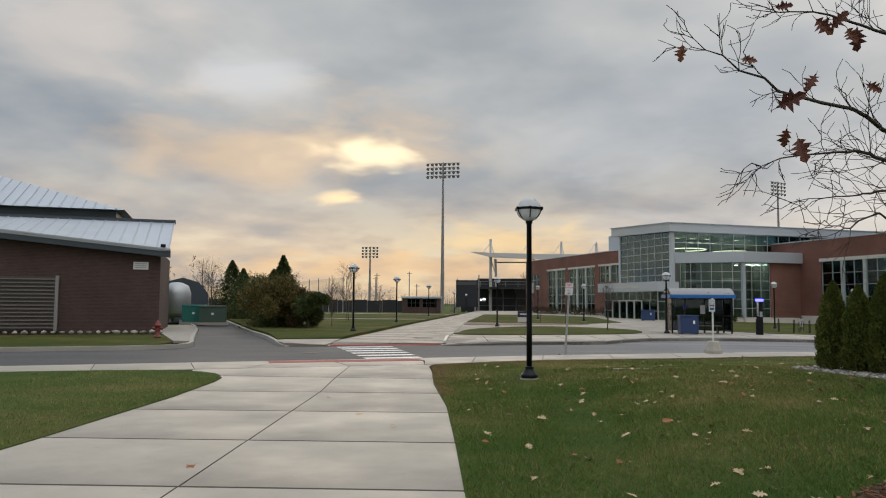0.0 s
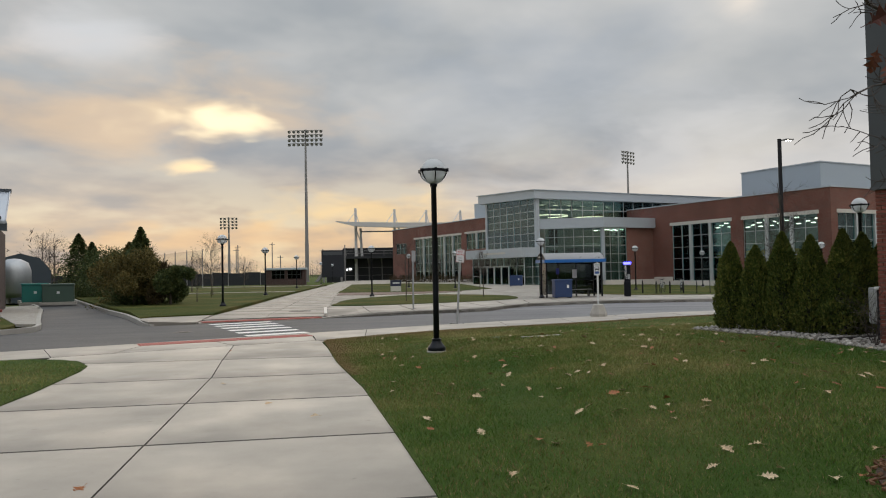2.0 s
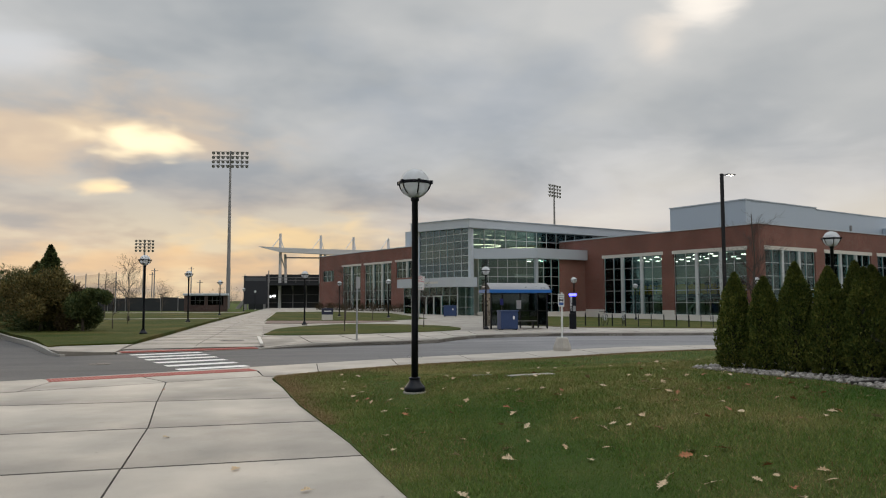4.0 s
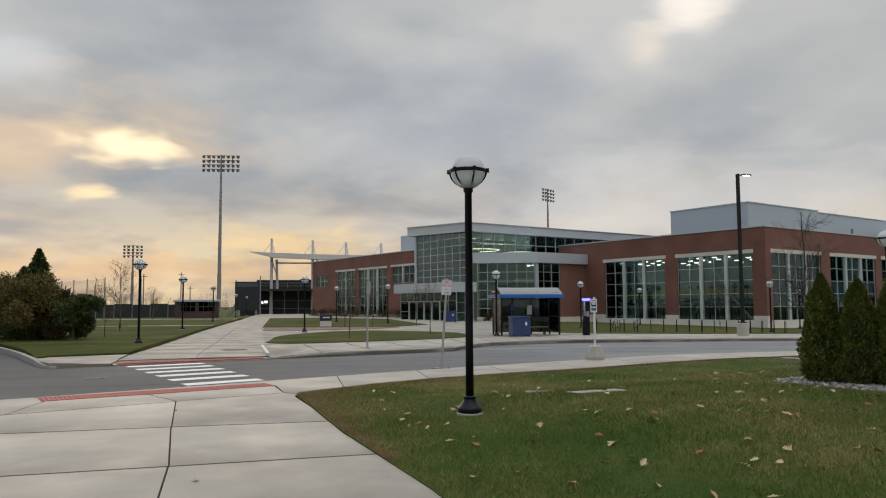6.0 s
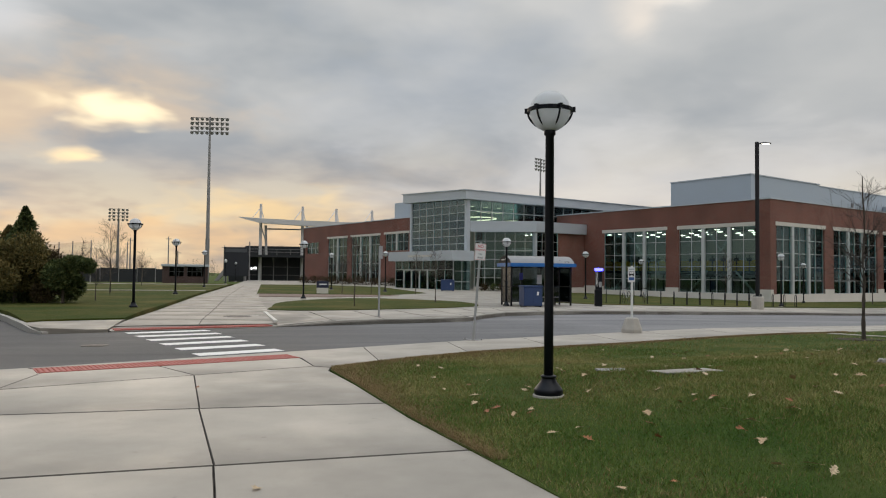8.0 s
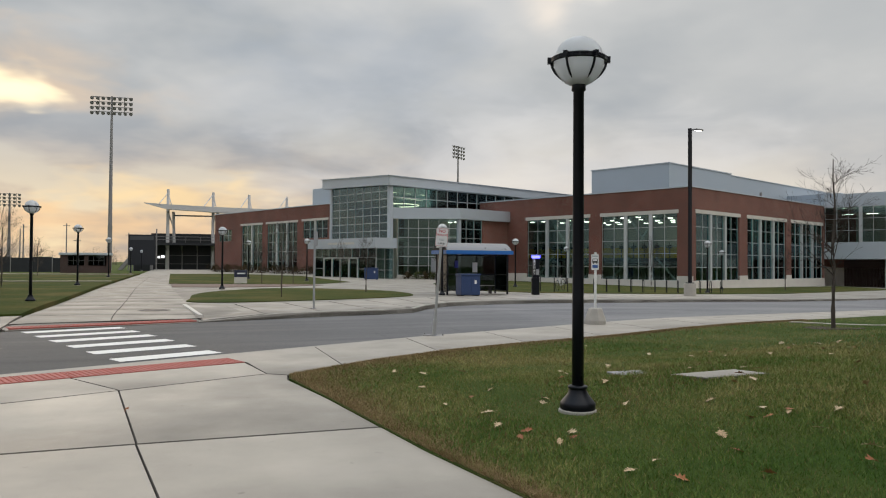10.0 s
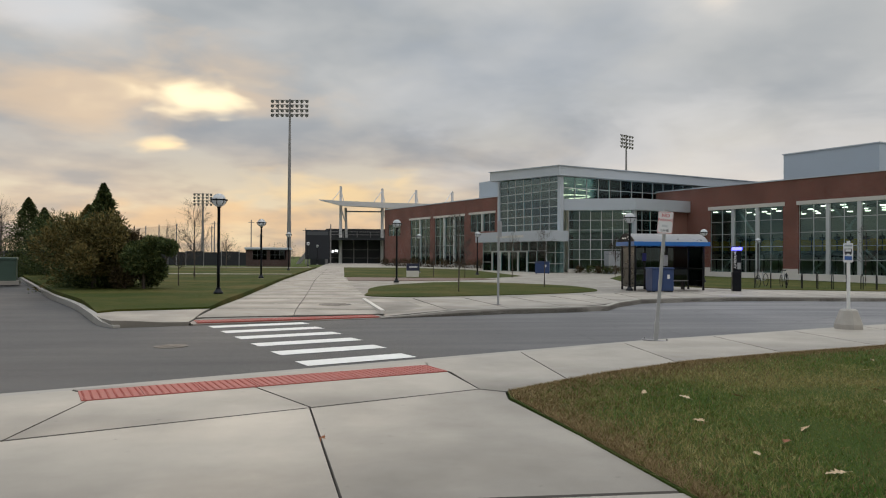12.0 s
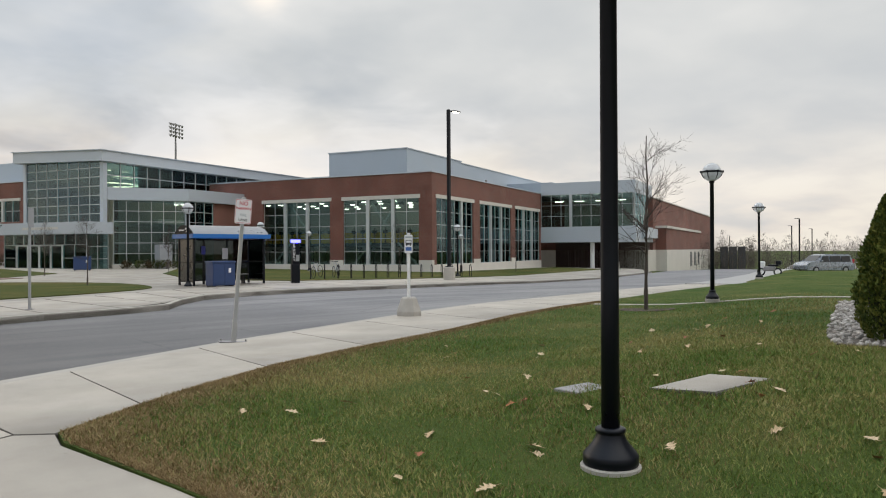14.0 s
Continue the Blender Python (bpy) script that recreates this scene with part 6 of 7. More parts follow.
# rocks round the hedge
rock_rng = random.Random(8)
rock_meshes = []
for s in range(6):
    bm = bmesh.new()
    bmesh.ops.create_icosphere(bm, subdivisions=1, radius=1)
    for v in bm.verts:
        v.co *= rock_rng.uniform(0.75, 1.2)
        v.co.z *= 0.6
    rock_meshes.append(finish(bm, "stone", True))
M_STONE = plain("river_stone", (0.34, 0.31, 0.28), 0.8, vary=0.3, scale=2, grain=12, spread=0.6)
for me in rock_meshes:
    me.materials.append(M_STONE)
stones = thing("stone_bed", None, "bed of pale rounded river stones round the hedge", "stones")
BED = [(7.6, 17.0), (8.3, 17.4), (9.0, 17.72), (16.5, 20.8), (16.8, 19.6), (10.9, 15.6), (10.3, 13.6), (9.6, 11.0), (8.9, 11.6), (8.75, 13.2), (8.75, 14.3), (8.1, 15.6)]
tagged(sheet("stone_bed_soil", BED, lambda x, y: near_lawn_z(x, y) + 0.012, plain("bed_soil", (0.10, 0.085, 0.07), 0.95, vary=0.4, scale=6), 0.8, 0.05, "dark gravelly soil under the hedge stones"), category="soil")


def inside(x, y, poly):
    hit = False
    for (ax, ay), (bx, by) in zip(poly, poly[1:] + poly[:1]):
        if (ay > y) != (by > y) and x < (bx - ax) * (y - ay) / (by - ay) + ax:
            hit = not hit
    return hit


count = 0
loose_v, loose_f = [], []
while count < 3600:
    x, y = rock_rng.uniform(7.5, 16.8), rock_rng.uniform(10.8, 21)
    if not inside(x, y, BED):
        continue
    count += 1
    z, s = near_lawn_z(x, y) + 0.02, rock_rng.uniform(0.018, 0.055)
    m = Matrix.Translation((x, y, z)) @ Euler((rock_rng.gauss(0, 0.3), rock_rng.gauss(0, 0.3), rock_rng.uniform(0, 6.28))).to_matrix().to_4x4() @ Matrix.Scale(s, 4)
    if x < 9.6 and count < 1400 and sum(1 for _ in stones.children) < 280:
        ob = part("stone", rock_meshes[count % 6], M_STONE, stones)
        ob.matrix_local = m
    else:
        me = rock_meshes[count % 6]
        b = len(loose_v)
        loose_v += [tuple(m @ v.co) for v in me.vertices]
        loose_f += [tuple(b + i for i in p.vertices) for p in me.polygons]
me = bpy.data.meshes.new("loose_stones")
me.from_pydata(loose_v, [], loose_f)
me.shade_smooth()
part("loose_stone_layer", me, leafy("loose_stone", (0.2, (0.2, 0.18, 0.16)), (0.5, (0.34, 0.31, 0.28)), (0.8, (0.5, 0.47, 0.43))), stones, kind="stuff")

unit = thing("meter_cabinet", pose(10.0, 13.75, 0.3, 0, 0, TURN), "grey metal utility cabinet between hedge and wall", "utility box")
part("body", boxes((-0.25, 0.2, -0.2, 0.2, 0.3, 0.95), bevel=0.02), plain("cabinet_grey", (0.33, 0.34, 0.34), 0.5, metal=0.3), unit)
part("door", boxes((-0.265, -0.25, -0.16, 0.16, 0.36, 0.9), bevel=0.005), M_GALV, unit)
part("conduit", sweep(bmesh.new(), [(0, 0, -0.2), (0, 0, 0.32)], 0.05), M_GALV, unit)
part("foot", boxes((-0.1, 0.1, -0.1, 0.1, -0.3, 0.3)), M_GALV, unit)
cond = thing("cooling_unit", pose(10.35, 13.15, 0.3, 0, 0, TURN), "black cooling unit with a pale lid by the wall", "cooling unit")
part("body", boxes((-0.45, 0.45, -0.05, 0.65, -0.1, 0.92), bevel=0.02), M_BLACK, cond)
part("lid", boxes((-0.48, 0.48, -0.08, 0.68, 0.92, 0.97), bevel=0.015), M_WHITE, cond)
for i in range(8):
    part("slat", boxes((-0.47, -0.45, 0.0, 0.6, 0.05 + i * 0.1, 0.09 + i * 0.1)), M_DARKMULL, cond)
edging = thing("bed_edging", pose(8.85, 13.8, 0.24, 0, 0, TURN - 10), "dark timber edging board at the stone bed", "edging")
part("board", boxes((-0.1, 1.3, -0.05, 0.05, 0, 0.12), bevel=0.01), plain("dark_timber", (0.035, 0.03, 0.027), 0.9, vary=0.3), edging)
for i, (x, y) in enumerate(((9.2, 12.9), (9.05, 11.6))):
    rng = random.Random(60 + i)
    t = thing("bare_shrub", pose(x, y, 0.28), "leafless many-stemmed shrub in the stone bed", "shrub")
    cr = Tubes()
    for k in range(9):
        a = k * 0.7
        grow(cr, rng, Vector((0, 0, -0.02)), Vector((0.5 * math.cos(a), 0.5 * math.sin(a), 1)), 0.75, 0.008, 2, 4, 0.15, 0.05, kids=(0, 0, 4, 2))
    part("stem", cr.mesh("stem"), M_TWIG, t)

# concrete lid in the lawn, grass litter
lid = thing("utility_cover", None, "flat concrete utility cover set in the lawn", "cover")
slab(lid, [(3.74, 16.99), (3.80, 16.33), (4.68, 16.27), (4.66, 16.93)], lambda x, y: near_lawn_z(x, y) + 0.014, M_CONC, 0.0, 0.12, "slab")
lid2 = thing("utility_cover", pose(3.55, 17.6, near_lawn_z(3.55, 17.6)), "small dark metal cover in the lawn", "cover")
part("plate", boxes((-0.25, 0.25, -0.16, 0.16, -0.05, 0.018), bevel=0.01), M_TOWER, lid2)

leaf_flat = [oak_leaf("leaf", s, c) for s, c in ((4, 0.25), (5, 0.5), (6, 0.15), (7, 0.35))]
leaf_rust = [m_.copy() for m_ in leaf_flat]
for me in leaf_flat:
    me.materials.append(M_TAN)
for me in leaf_rust:
    me.materials.append(M_RUST)
rng = random.Random(21)
spots = []
for _ in range(2000):
    if len(spots) > 284:
        break
    x, y = rng.gauss(5.2, 3.2), rng.gauss(12.0, 5.0)
    if x > near_edge_r(y) + 0.15 and -across(x, y) > 2.4 and not inside(x, y, BED) and math.hypot(x - 5.62, y - 5.55) > 0.9:
        spots.append((x, y, near_lawn_z(x, y)))
for x, y in ((-1.2, 6.9), (-0.4, 10.6), (-1.5, 12.4), (-2.6, 17.6), (0.35, 9.6), (-3.1, 9.1), (0.1, 14.6), (-0.2, 17.2), (-2.1, 4.2), (-4.6, 12.4), (-6.5, 14.5), (-9, 15), (-5.2, 9.0)):
    spots.append((x, y, land(x, y) - 0.025))
for i, (x, y, z) in enumerate(spots):
    rust = i % 3 == 0
    ob = new("fallen_leaf", (leaf_rust if rust else leaf_flat)[i % 4])
    s = rng.uniform(0.085, 0.15)
    ob.matrix_world = Matrix.Translation((x, y, z + 0.045)) @ Euler((rng.gauss(0, 0.25), rng.gauss(0, 0.25), rng.uniform(0, 6.28))).to_matrix().to_4x4() @ Matrix.Scale(s, 4)
    tagged(ob, "rust-brown fallen oak leaf on the grass" if rust else "dry tan fallen oak leaf on the ground", "leaf", "fallen leaves")

# short mown blades near the path
rng = np.random.default_rng(4)
N = 2600000
px = rng.uniform(-8.5, 21, N)
py = rng.uniform(1.0, 29, N)
# denser beside the walk, thinning out with distance
near_walk = np.hypot(px - 2.2, (py - 12.0) * 0.62)
some = rng.random(N) < np.clip(1.25 - near_walk / 7.5, 0.10, 1.0)
px, py = px[some], py[some]
N = len(px)
keep = np.zeros(N, bool)
edge_r = np.interp(py, (-12, 6.15, 8.66, 11.74, 15, 17.5, 19.2), (4.6, 1.66, 1.25, 0.72, 0.0, -0.42, -0.75))
acr = -UY * (px + 5.6) + UX * (py - 20)
front_y = np.interp(px, [p[0] for p in NEAR_GRASS_R], [p[1] for p in NEAR_GRASS_R])
keep |= (px > edge_r + 0.02) & (py < front_y - 0.04)
front_gap = np.where(px > -1.5, np.minimum((front_y - py) * 0.85, (px - edge_r) + np.clip(17.0 - py, 0, 9) * 0.6), 9.0)
left_x = np.interp(py, (-12, 7.3, 9.8, 11.8, 14.1, 15.3), (-2.3, -3.69, -3.94, -4.13, -4.45, -4.75))
left_y = np.interp(px, (-10.3, -8.7, -6.8, -5.6, -4.9), (15.2, 15.9, 16.5, 16.1, 15.2))
keep |= (px < left_x - 0.03) & (py < left_y - 0.05)
keep &= ~((px > 3.75) & (px < 4.68) & (py > 16.3) & (py < 16.97))
keep &= np.hypot(px - 5.62, py - 5.55) > 0.93
keep &= rng.random(N) < np.clip((25 - np.hypot(px, py - 11)) / 15, 0, 1)
px, py = px[keep], py[keep]
bed_keep = np.ones(len(px), bool)
for i in np.nonzero((px > 7.4) & (py > 10.8))[0]:
    bed_keep[i] = not inside(px[i], py[i], BED)
px, py = px[bed_keep], py[bed_keep]


def lawn_heights(x, y):
    """near_lawn_z and left_lawn_z for whole arrays."""
    base = np.interp(x, (12, 24, 41, 70), (0, -0.2, -0.6, -0.85))
    d = np.minimum(x - np.interp(y, (-12, 6, 12, 19.5), (4.5, 1.7, 0.6, -0.75)), 0.75 * (UY * (x + 5.6) - UX * (y - 20.0) - 2.0))
    t = np.clip((d - 1.5) / 3.3, 0, 1)
    return base + np.where(x > -1.5, 0.012 + 0.29 * t * t * (3 - 2 * t), 0.015)


pz = lawn_heights(px, py)
n = len(px)
ang = rng.uniform(0, 6.28, n)
hgt = rng.uniform(0.018, 0.05, n)
lean = rng.normal(0, 0.022, (n, 2))
wid = rng.uniform(0.0016, 0.0036, n) * (1 + 0.10 * np.hypot(px + 0.5, py - 8))
co = np.empty((n, 3, 3))
co[:, 0] = np.stack((px - np.cos(ang) * wid, py - np.sin(ang) * wid, pz - 0.005), 1)
co[:, 1] = np.stack((px + np.cos(ang) * wid, py + np.sin(ang) * wid, pz - 0.005), 1)
co[:, 2] = np.stack((px + lean[:, 0], py + lean[:, 1], pz + hgt), 1)
edge_pts = [(near_edge_r(y), y) for y in (13.0, 15.0, 17.0, 18.4)] + NEAR_GRASS_R[:9]
seg_len = [math.hypot(b[0] - a[0], b[1] - a[1]) for a, b in zip(edge_pts, edge_pts[1:])]
pick = rng.choice(len(seg_len), 105000, p=np.array(seg_len) / sum(seg_len))
tt = rng.random(105000)
ea, eb = np.array(edge_pts)[pick], np.array(edge_pts)[pick + 1]
way = (eb - ea) / np.linalg.norm(eb - ea, axis=1)[:, None]
inward = np.stack((way[:, 1], -way[:, 0]), 1)
thick_ = 0.06 + 0.42 * np.exp(-((pick - 4.5) / 2.2) ** 2)
fp = ea + (eb - ea) * tt[:, None] + inward * (0.03 + rng.exponential(1.0, 105000) * thick_)[:, None]
fz = np.array([near_lawn_z(x, y) for x, y in fp])
fa, fh, fl, fw = rng.uniform(0, 6.28, 105000), rng.uniform(0.012, 0.04, 105000), rng.normal(0, 0.03, (105000, 2)), rng.uniform(0.002, 0.005, 105000)
fringe = np.empty((105000, 3, 3))
fringe[:, 0] = np.stack((fp[:, 0] - np.cos(fa) * fw, fp[:, 1] - np.sin(fa) * fw, fz), 1)
fringe[:, 1] = np.stack((fp[:, 0] + np.cos(fa) * fw, fp[:, 1] + np.sin(fa) * fw, fz), 1)
fringe[:, 2] = np.stack((fp[:, 0] + fl[:, 0], fp[:, 1] + fl[:, 1], fz + fh), 1)
dry = (front_gap[keep][bed_keep] < rng.exponential(0.42, n)) | (rng.random(n) < 0.06 + 0.16 * np.clip(np.sin(px * 0.9 + 1.7 * np.sin(py * 0.6)) + np.sin(py * 1.3 - px * 0.5) - 0.3, 0, 1))
M_DRY = leafy("dry_grass", (0.2, (0.13, 0.085, 0.035)), (0.5, (0.24, 0.165, 0.075)), (0.85, (0.36, 0.27, 0.14)))


def blades(name, tri, mat, label):
    k_ = len(tri)
    me = bpy.data.meshes.new(name)
    me.vertices.add(3 * k_)
    me.vertices.foreach_set("co", tri.ravel())
    me.loops.add(3 * k_)
    me.loops.foreach_set("vertex_index", np.arange(3 * k_, dtype=np.int32))
    me.polygons.add(k_)
    me.polygons.foreach_set("loop_start", np.arange(0, 3 * k_, 3, dtype=np.int32))
    me.polygons.foreach_set("loop_total", np.full(k_, 3, dtype=np.int32))
    me.update()
    me.validate()
    me.materials.append(mat)
    tagged(new(name, me), label, "grass", kind="stuff")


blades("grass", co[~dry], M_BLADE, "short mown grass blades with brown tips")
blades("dry_grass", np.concatenate((co[dry], fringe)), M_DRY, "dry straw-coloured grass along the pavement edge")

# ---- sports ground beyond ----


def flood_tower(x, y, z, h, w_, rows, cols, rz, label):
    s = thing("floodlight_tower", pose(x, y, z, 0, 0, rz), label, "floodlight", "floodlight towers")
    part("mast", lathe([(0.01, 0), (0.42, 0), (0.40, 6), (0.30, h * 0.6), (0.17, h), (0.01, h)], 12), M_TOWER, s)
    part("bracket", boxes((-0.35, 0.35, -0.35, 0.35, 1.0, 8.5)), M_TOWER, s, "cabinet on the mast foot") if rows > 3 else None
    step = 0.95
    for r in range(rows):
        z0 = h - 0.2 - r * step
        part("crossarm", boxes((-w_ / 2, w_ / 2, -0.08, 0.08, z0 - 0.06, z0 + 0.06)), M_TOWER, s)
    bm = lathe([(0.05, -0.12), (0.2, -0.1), (0.34, 0.14), (0.36, 0.2), (0.05, 0.2)], 8)
    bmesh.ops.rotate(bm, verts=bm.verts, matrix=Matrix.Rotation(radians(115), 3, "X"))
    me = finish(bm, "lamp_head")
    for r in range(rows):
        for c in range(cols):
            ob = part("lamp_head", me, M_TOWER, s)
            ob.location = (-w_ / 2 + 0.3 + c * (w_ - 0.6) / (cols - 1), -0.15, h - 0.45 - r * step)
    for sx in (-1, 1):
        part("strut", boxes((sx * w_ * 0.3 - 0.05, sx * w_ * 0.3 + 0.05, -0.05, 0.05, h - 0.2 - (rows - 1) * step, h - 0.1)), M_TOWER, s)


flood_tower(-21.2, 163.5, 0, 33.4, 7.6, 4, 8, -5, "tall steel floodlight mast with four rows of lamps")
flood_tower(61.3, 200.8, -1, 34.8, 5.6, 4, 5, 38, "steel floodlight mast behind the hall")
flood_tower(-53.9, 229, -0.5, 20.0, 5.2, 4, 5, 5, "distant steel floodlight mast")

stand = thing("grandstand", pose(-12.0, 181, 0.0), "white steel grandstand roof hung from raking masts", "grandstand")
M_STEEL = plain("pale_steel", (0.60, 0.59, 0.59), 0.5, metal=0.3, vary=0.08)
M_DARK = plain("dark_screen", (0.02, 0.022, 0.026), 0.7, vary=0.3, scale=1.0)
for x, w_ in ((0.1, 0.42), (9.6, 0.42), (17.4, 0.42), (25.8, 0.42)):
    part("mast", tube(bmesh.new(), (x, 1.5, -0.3), (x, 1.5, 17.6 - x * 0.04), w_, 0.3, 10), M_STEEL, stand)
    part("leg", tube(bmesh.new(), (x + 1.4, 4.5, -0.3), (x + 1.0, 4, 12.8), 0.34, 0.3, 10), M_STEEL, stand)
    part("stay", tube(bmesh.new(), (x, 1.5, 16.8), (x - 1.9, -1.0, 13.9), 0.09, seg=6), M_STEEL, stand)
    part("stay", tube(bmesh.new(), (x, 1.5, 16.8), (x + 0.8, 5, 13.4), 0.09, seg=6), M_STEEL, stand)
    part("raker", tube(bmesh.new(), (x + 1.0, 3, 9.5), (x, 1.5, 12.6), 0.14, seg=6), M_STEEL, stand)
    part("girder", boxes((x - 0.15, x + 0.15, -1.2, 4.8, 12.5, 13.0)), M_STEEL, stand)
bm = bmesh.new()
prof = [(-4.6, 14.15, 14.3), (0.0, 13.0, 14.05), (10, 12.55, 13.75), (42, 12.4, 13.25)]
loops = []
for x, lo, hi in prof:
    loops.append([bm.verts.new((x, y, z)) for y, z in ((-1.5, lo), (5, lo + 0.3), (5, hi + 0.3), (-1.5, hi))])
for a, b in zip(loops, loops[1:]):
    for k in range(4):
        bm.faces.new((a[k], a[(k + 1) % 4], b[(k + 1) % 4], b[k]))
bm.faces.new(loops[0])
bm.faces.new(loops[-1])
part("roof", bm, M_STEEL, stand, "thin pale canopy roof")
part("beam", boxes((1.2, 42, 2.6, 3.0, 11.75, 12.05)), M_TOWER, stand, "dark eaves beam")
for k in range(14):
    part("screen_post", boxes((-3.4 + k * 3.2, -3.2 + k * 3.2, 2.9, 3.1, -0.2, 5.2)), M_TOWER, stand)
    part("deck_brace", tube(bmesh.new(), (-3.3 + k * 3.2, 2.6, 3.6), (-3.3 + k * 3.2, -2.4, 5.2), 0.1, seg=6), M_TOWER, stand)
for z0 in (1.1, 3.0, 6.3):
    part("rail", boxes((-5, 44, -3.0 if z0 > 5 else 2.85, -2.93 if z0 > 5 else 2.95, z0, z0 + 0.09)), M_TOWER, stand)
for k in range(9):
    part("seat_row", boxes((-4, 43, 3.7 + k * 0.9, 4.5 + k * 0.9, 5.2 + k * 0.32, 5.6 + k * 0.32)), M_DARK, stand)
part("deck", boxes((-5, 44, -3, 4, 5.2, 5.7)), M_DARK, stand, "dark seating deck")
part("screen", boxes((-3.5, 44, 3.2, 3.6, -0.2, 5.2)), M_DARK, stand, "dark wind screen")
for k in range(16):
    part("baluster", boxes((-5 + k * 3, -4.92 + k * 3, -3, -2.9, 5.7, 7.0)), M_TOWER, stand)
part("handrail", boxes((-5, 44, -3.02, -2.9, 6.95, 7.05)), M_TOWER, stand)
stair = part("stair", prism([(-9.5, -0.2), (-8.6, -0.2), (-4.4, 5.2), (-5, 5.6)], -3, -1), M_TOWER, stand)
for v in stair.data.vertices:
    v.co = Vector((v.co.x, v.co.z, v.co.y))

board = thing("scoreboard", pose(-14.7, 154.7, 0.05, 0, 0, 3), "dark scoreboard seen before the stand", "scoreboard")
part("face", boxes((-2.3, 2.3, -0.2, 0.3, 0.9, 6.5), bevel=0.04), plain("scoreboard_black", (0.014, 0.016, 0.024), 0.5, vary=0.2), board)
part("header", boxes((-2.0, 2.0, -0.24, -0.2, 5.5, 6.2)), plain("header_grey", (0.07, 0.075, 0.085), 0.6), board)
for x in (2.75, 3.3, 3.55):
    part("lamp", boxes((x, x + 0.36, -0.3, -0.2, 2.2 + 0.1 * (x > 3), 2.6 + 0.12 * (x > 3)), bevel=0.05), emitter("sign_glow", (0.95, 0.97, 1.0), 2.2), board, "small bright floodlight")
part("lamp_arm", boxes((2.5, 3.95, -0.2, -0.12, 2.05, 2.18)), M_TOWER, board)
for x in (-1.8, 1.8):
    part("post", boxes((x - 0.15, x + 0.15, -0.1, 0.2, -0.2, 0.9)), M_TOWER, board)
part("side_post", boxes((2.4, 2.62, 0, 0.2, -0.2, 7.6)), M_TOWER, board)

kiosk = thing("ticket_kiosk", pose(-23.6, 129.6, 0.0, 0, 0, 6), "low brick kiosk with dark windows", "kiosk")
part("wall", boxes((0, 6.8, 0, 4, -0.2, 0.9), (0, 1.0, 0, 4, 0.9, 2.5), (6.2, 6.8, 0, 4, 0.9, 2.5), (3.2, 3.7, 0, 0.4, 0.9, 2.5), (1.0, 6.2, 3.6, 4, 0.9, 2.5)), M_DARKBRICK, kiosk)
part("roof", boxes((-0.2, 7.0, -0.3, 4.2, 2.5, 2.85), bevel=0.03), M_PANEL, kiosk)
for x in (1.0, 3.7):
    part("window", boxes((x, x + 2.2, 0.2, 0.25, 1.0, 2.4)), M_CLEAR, kiosk)
    for k in range(4):
        part("glazing_bar", boxes((x + k * 0.73 - 0.03, x + k * 0.73 + 0.03, 0.15, 0.2, 1.0, 2.4)), M_DARKMULL, kiosk)
    part("glazing_bar", boxes((x, x + 2.2, 0.15, 0.2, 1.65, 1.72)), M_DARKMULL, kiosk)

fence = thing("sports_fence", None, "dark screened fence round the sports ground", "fence")
for x0, x1, y in ((-75, -24, 142), (-16.6, -13, 160), (-10, 30, 186)):
    k = 0
    while x0 + k * 3 < x1:
        part("panel", boxes((x0 + k * 3 + 0.06, min(x1, x0 + k * 3 + 2.94), y, y + 0.05, -0.2, 2.1 + 0.15 * (k % 2))), M_DARK, fence)
        part("post", boxes((x0 + k * 3 - 0.05, x0 + k * 3 + 0.05, y - 0.05, y + 0.1, -0.2, 2.5)), M_TOWER, fence)
        k += 1
M_NET = material("net", lambda n: n.add("ShaderNodeMixShader", i0=0.22, i1=n.add("ShaderNodeBsdfTransparent").outputs[0], i2=n.add("ShaderNodeBsdfPrincipled", Base_Color=rgb(0.04, 0.04, 0.04), Roughness=0.9).outputs[0]).outputs[0])
net = thing("ball_net", None, "tall posts with a fine ball-stop net", "net")
NETS = [(-38.5, 112), (-36.8, 112.4), (-35.2, 112.8), (-33.8, 113.2), (-32.2, 113.6), (-30.0, 114)]
for i, (x, y) in enumerate(NETS):
    part("post", tube(bmesh.new(), (x, y, -0.3), (x, y, 4.9 + i * 0.18), 0.09, 0.07, 8), M_TOWER, net)
for (ax, ay), (bx, by), i in zip(NETS, NETS[1:], range(9)):
    bm = bmesh.new()
    vs = [bm.verts.new(p) for p in ((ax, ay, 0.2), (bx, by, 0.2), (bx, by, 4.9 + i * 0.18), (ax, ay, 4.7 + i * 0.18))]
    bm.faces.new(vs)
    bmesh.ops.solidify(bm, geom=bm.faces[:], thickness=0.01)
    part("mesh", bm, M_NET, net)
for x, y, h in ((-33, 150, 8), (-26, 158, 6), (-29, 165, 9), (-18.3, 168, 7.5), (-38, 170, 8)):
    p_ = thing("utility_pole", pose(x, y, -0.2), "slim dark pole at the sports ground", "pole", "slim far poles")
    part("pole", tube(bmesh.new(), (0, 0, 0), (0, 0, h), 0.13, 0.1, 8), M_TOWER, p_)
    part("crossarm", boxes((-0.6, 0.6, -0.05, 0.05, h - 0.5, h - 0.4)), M_TOWER, p_)

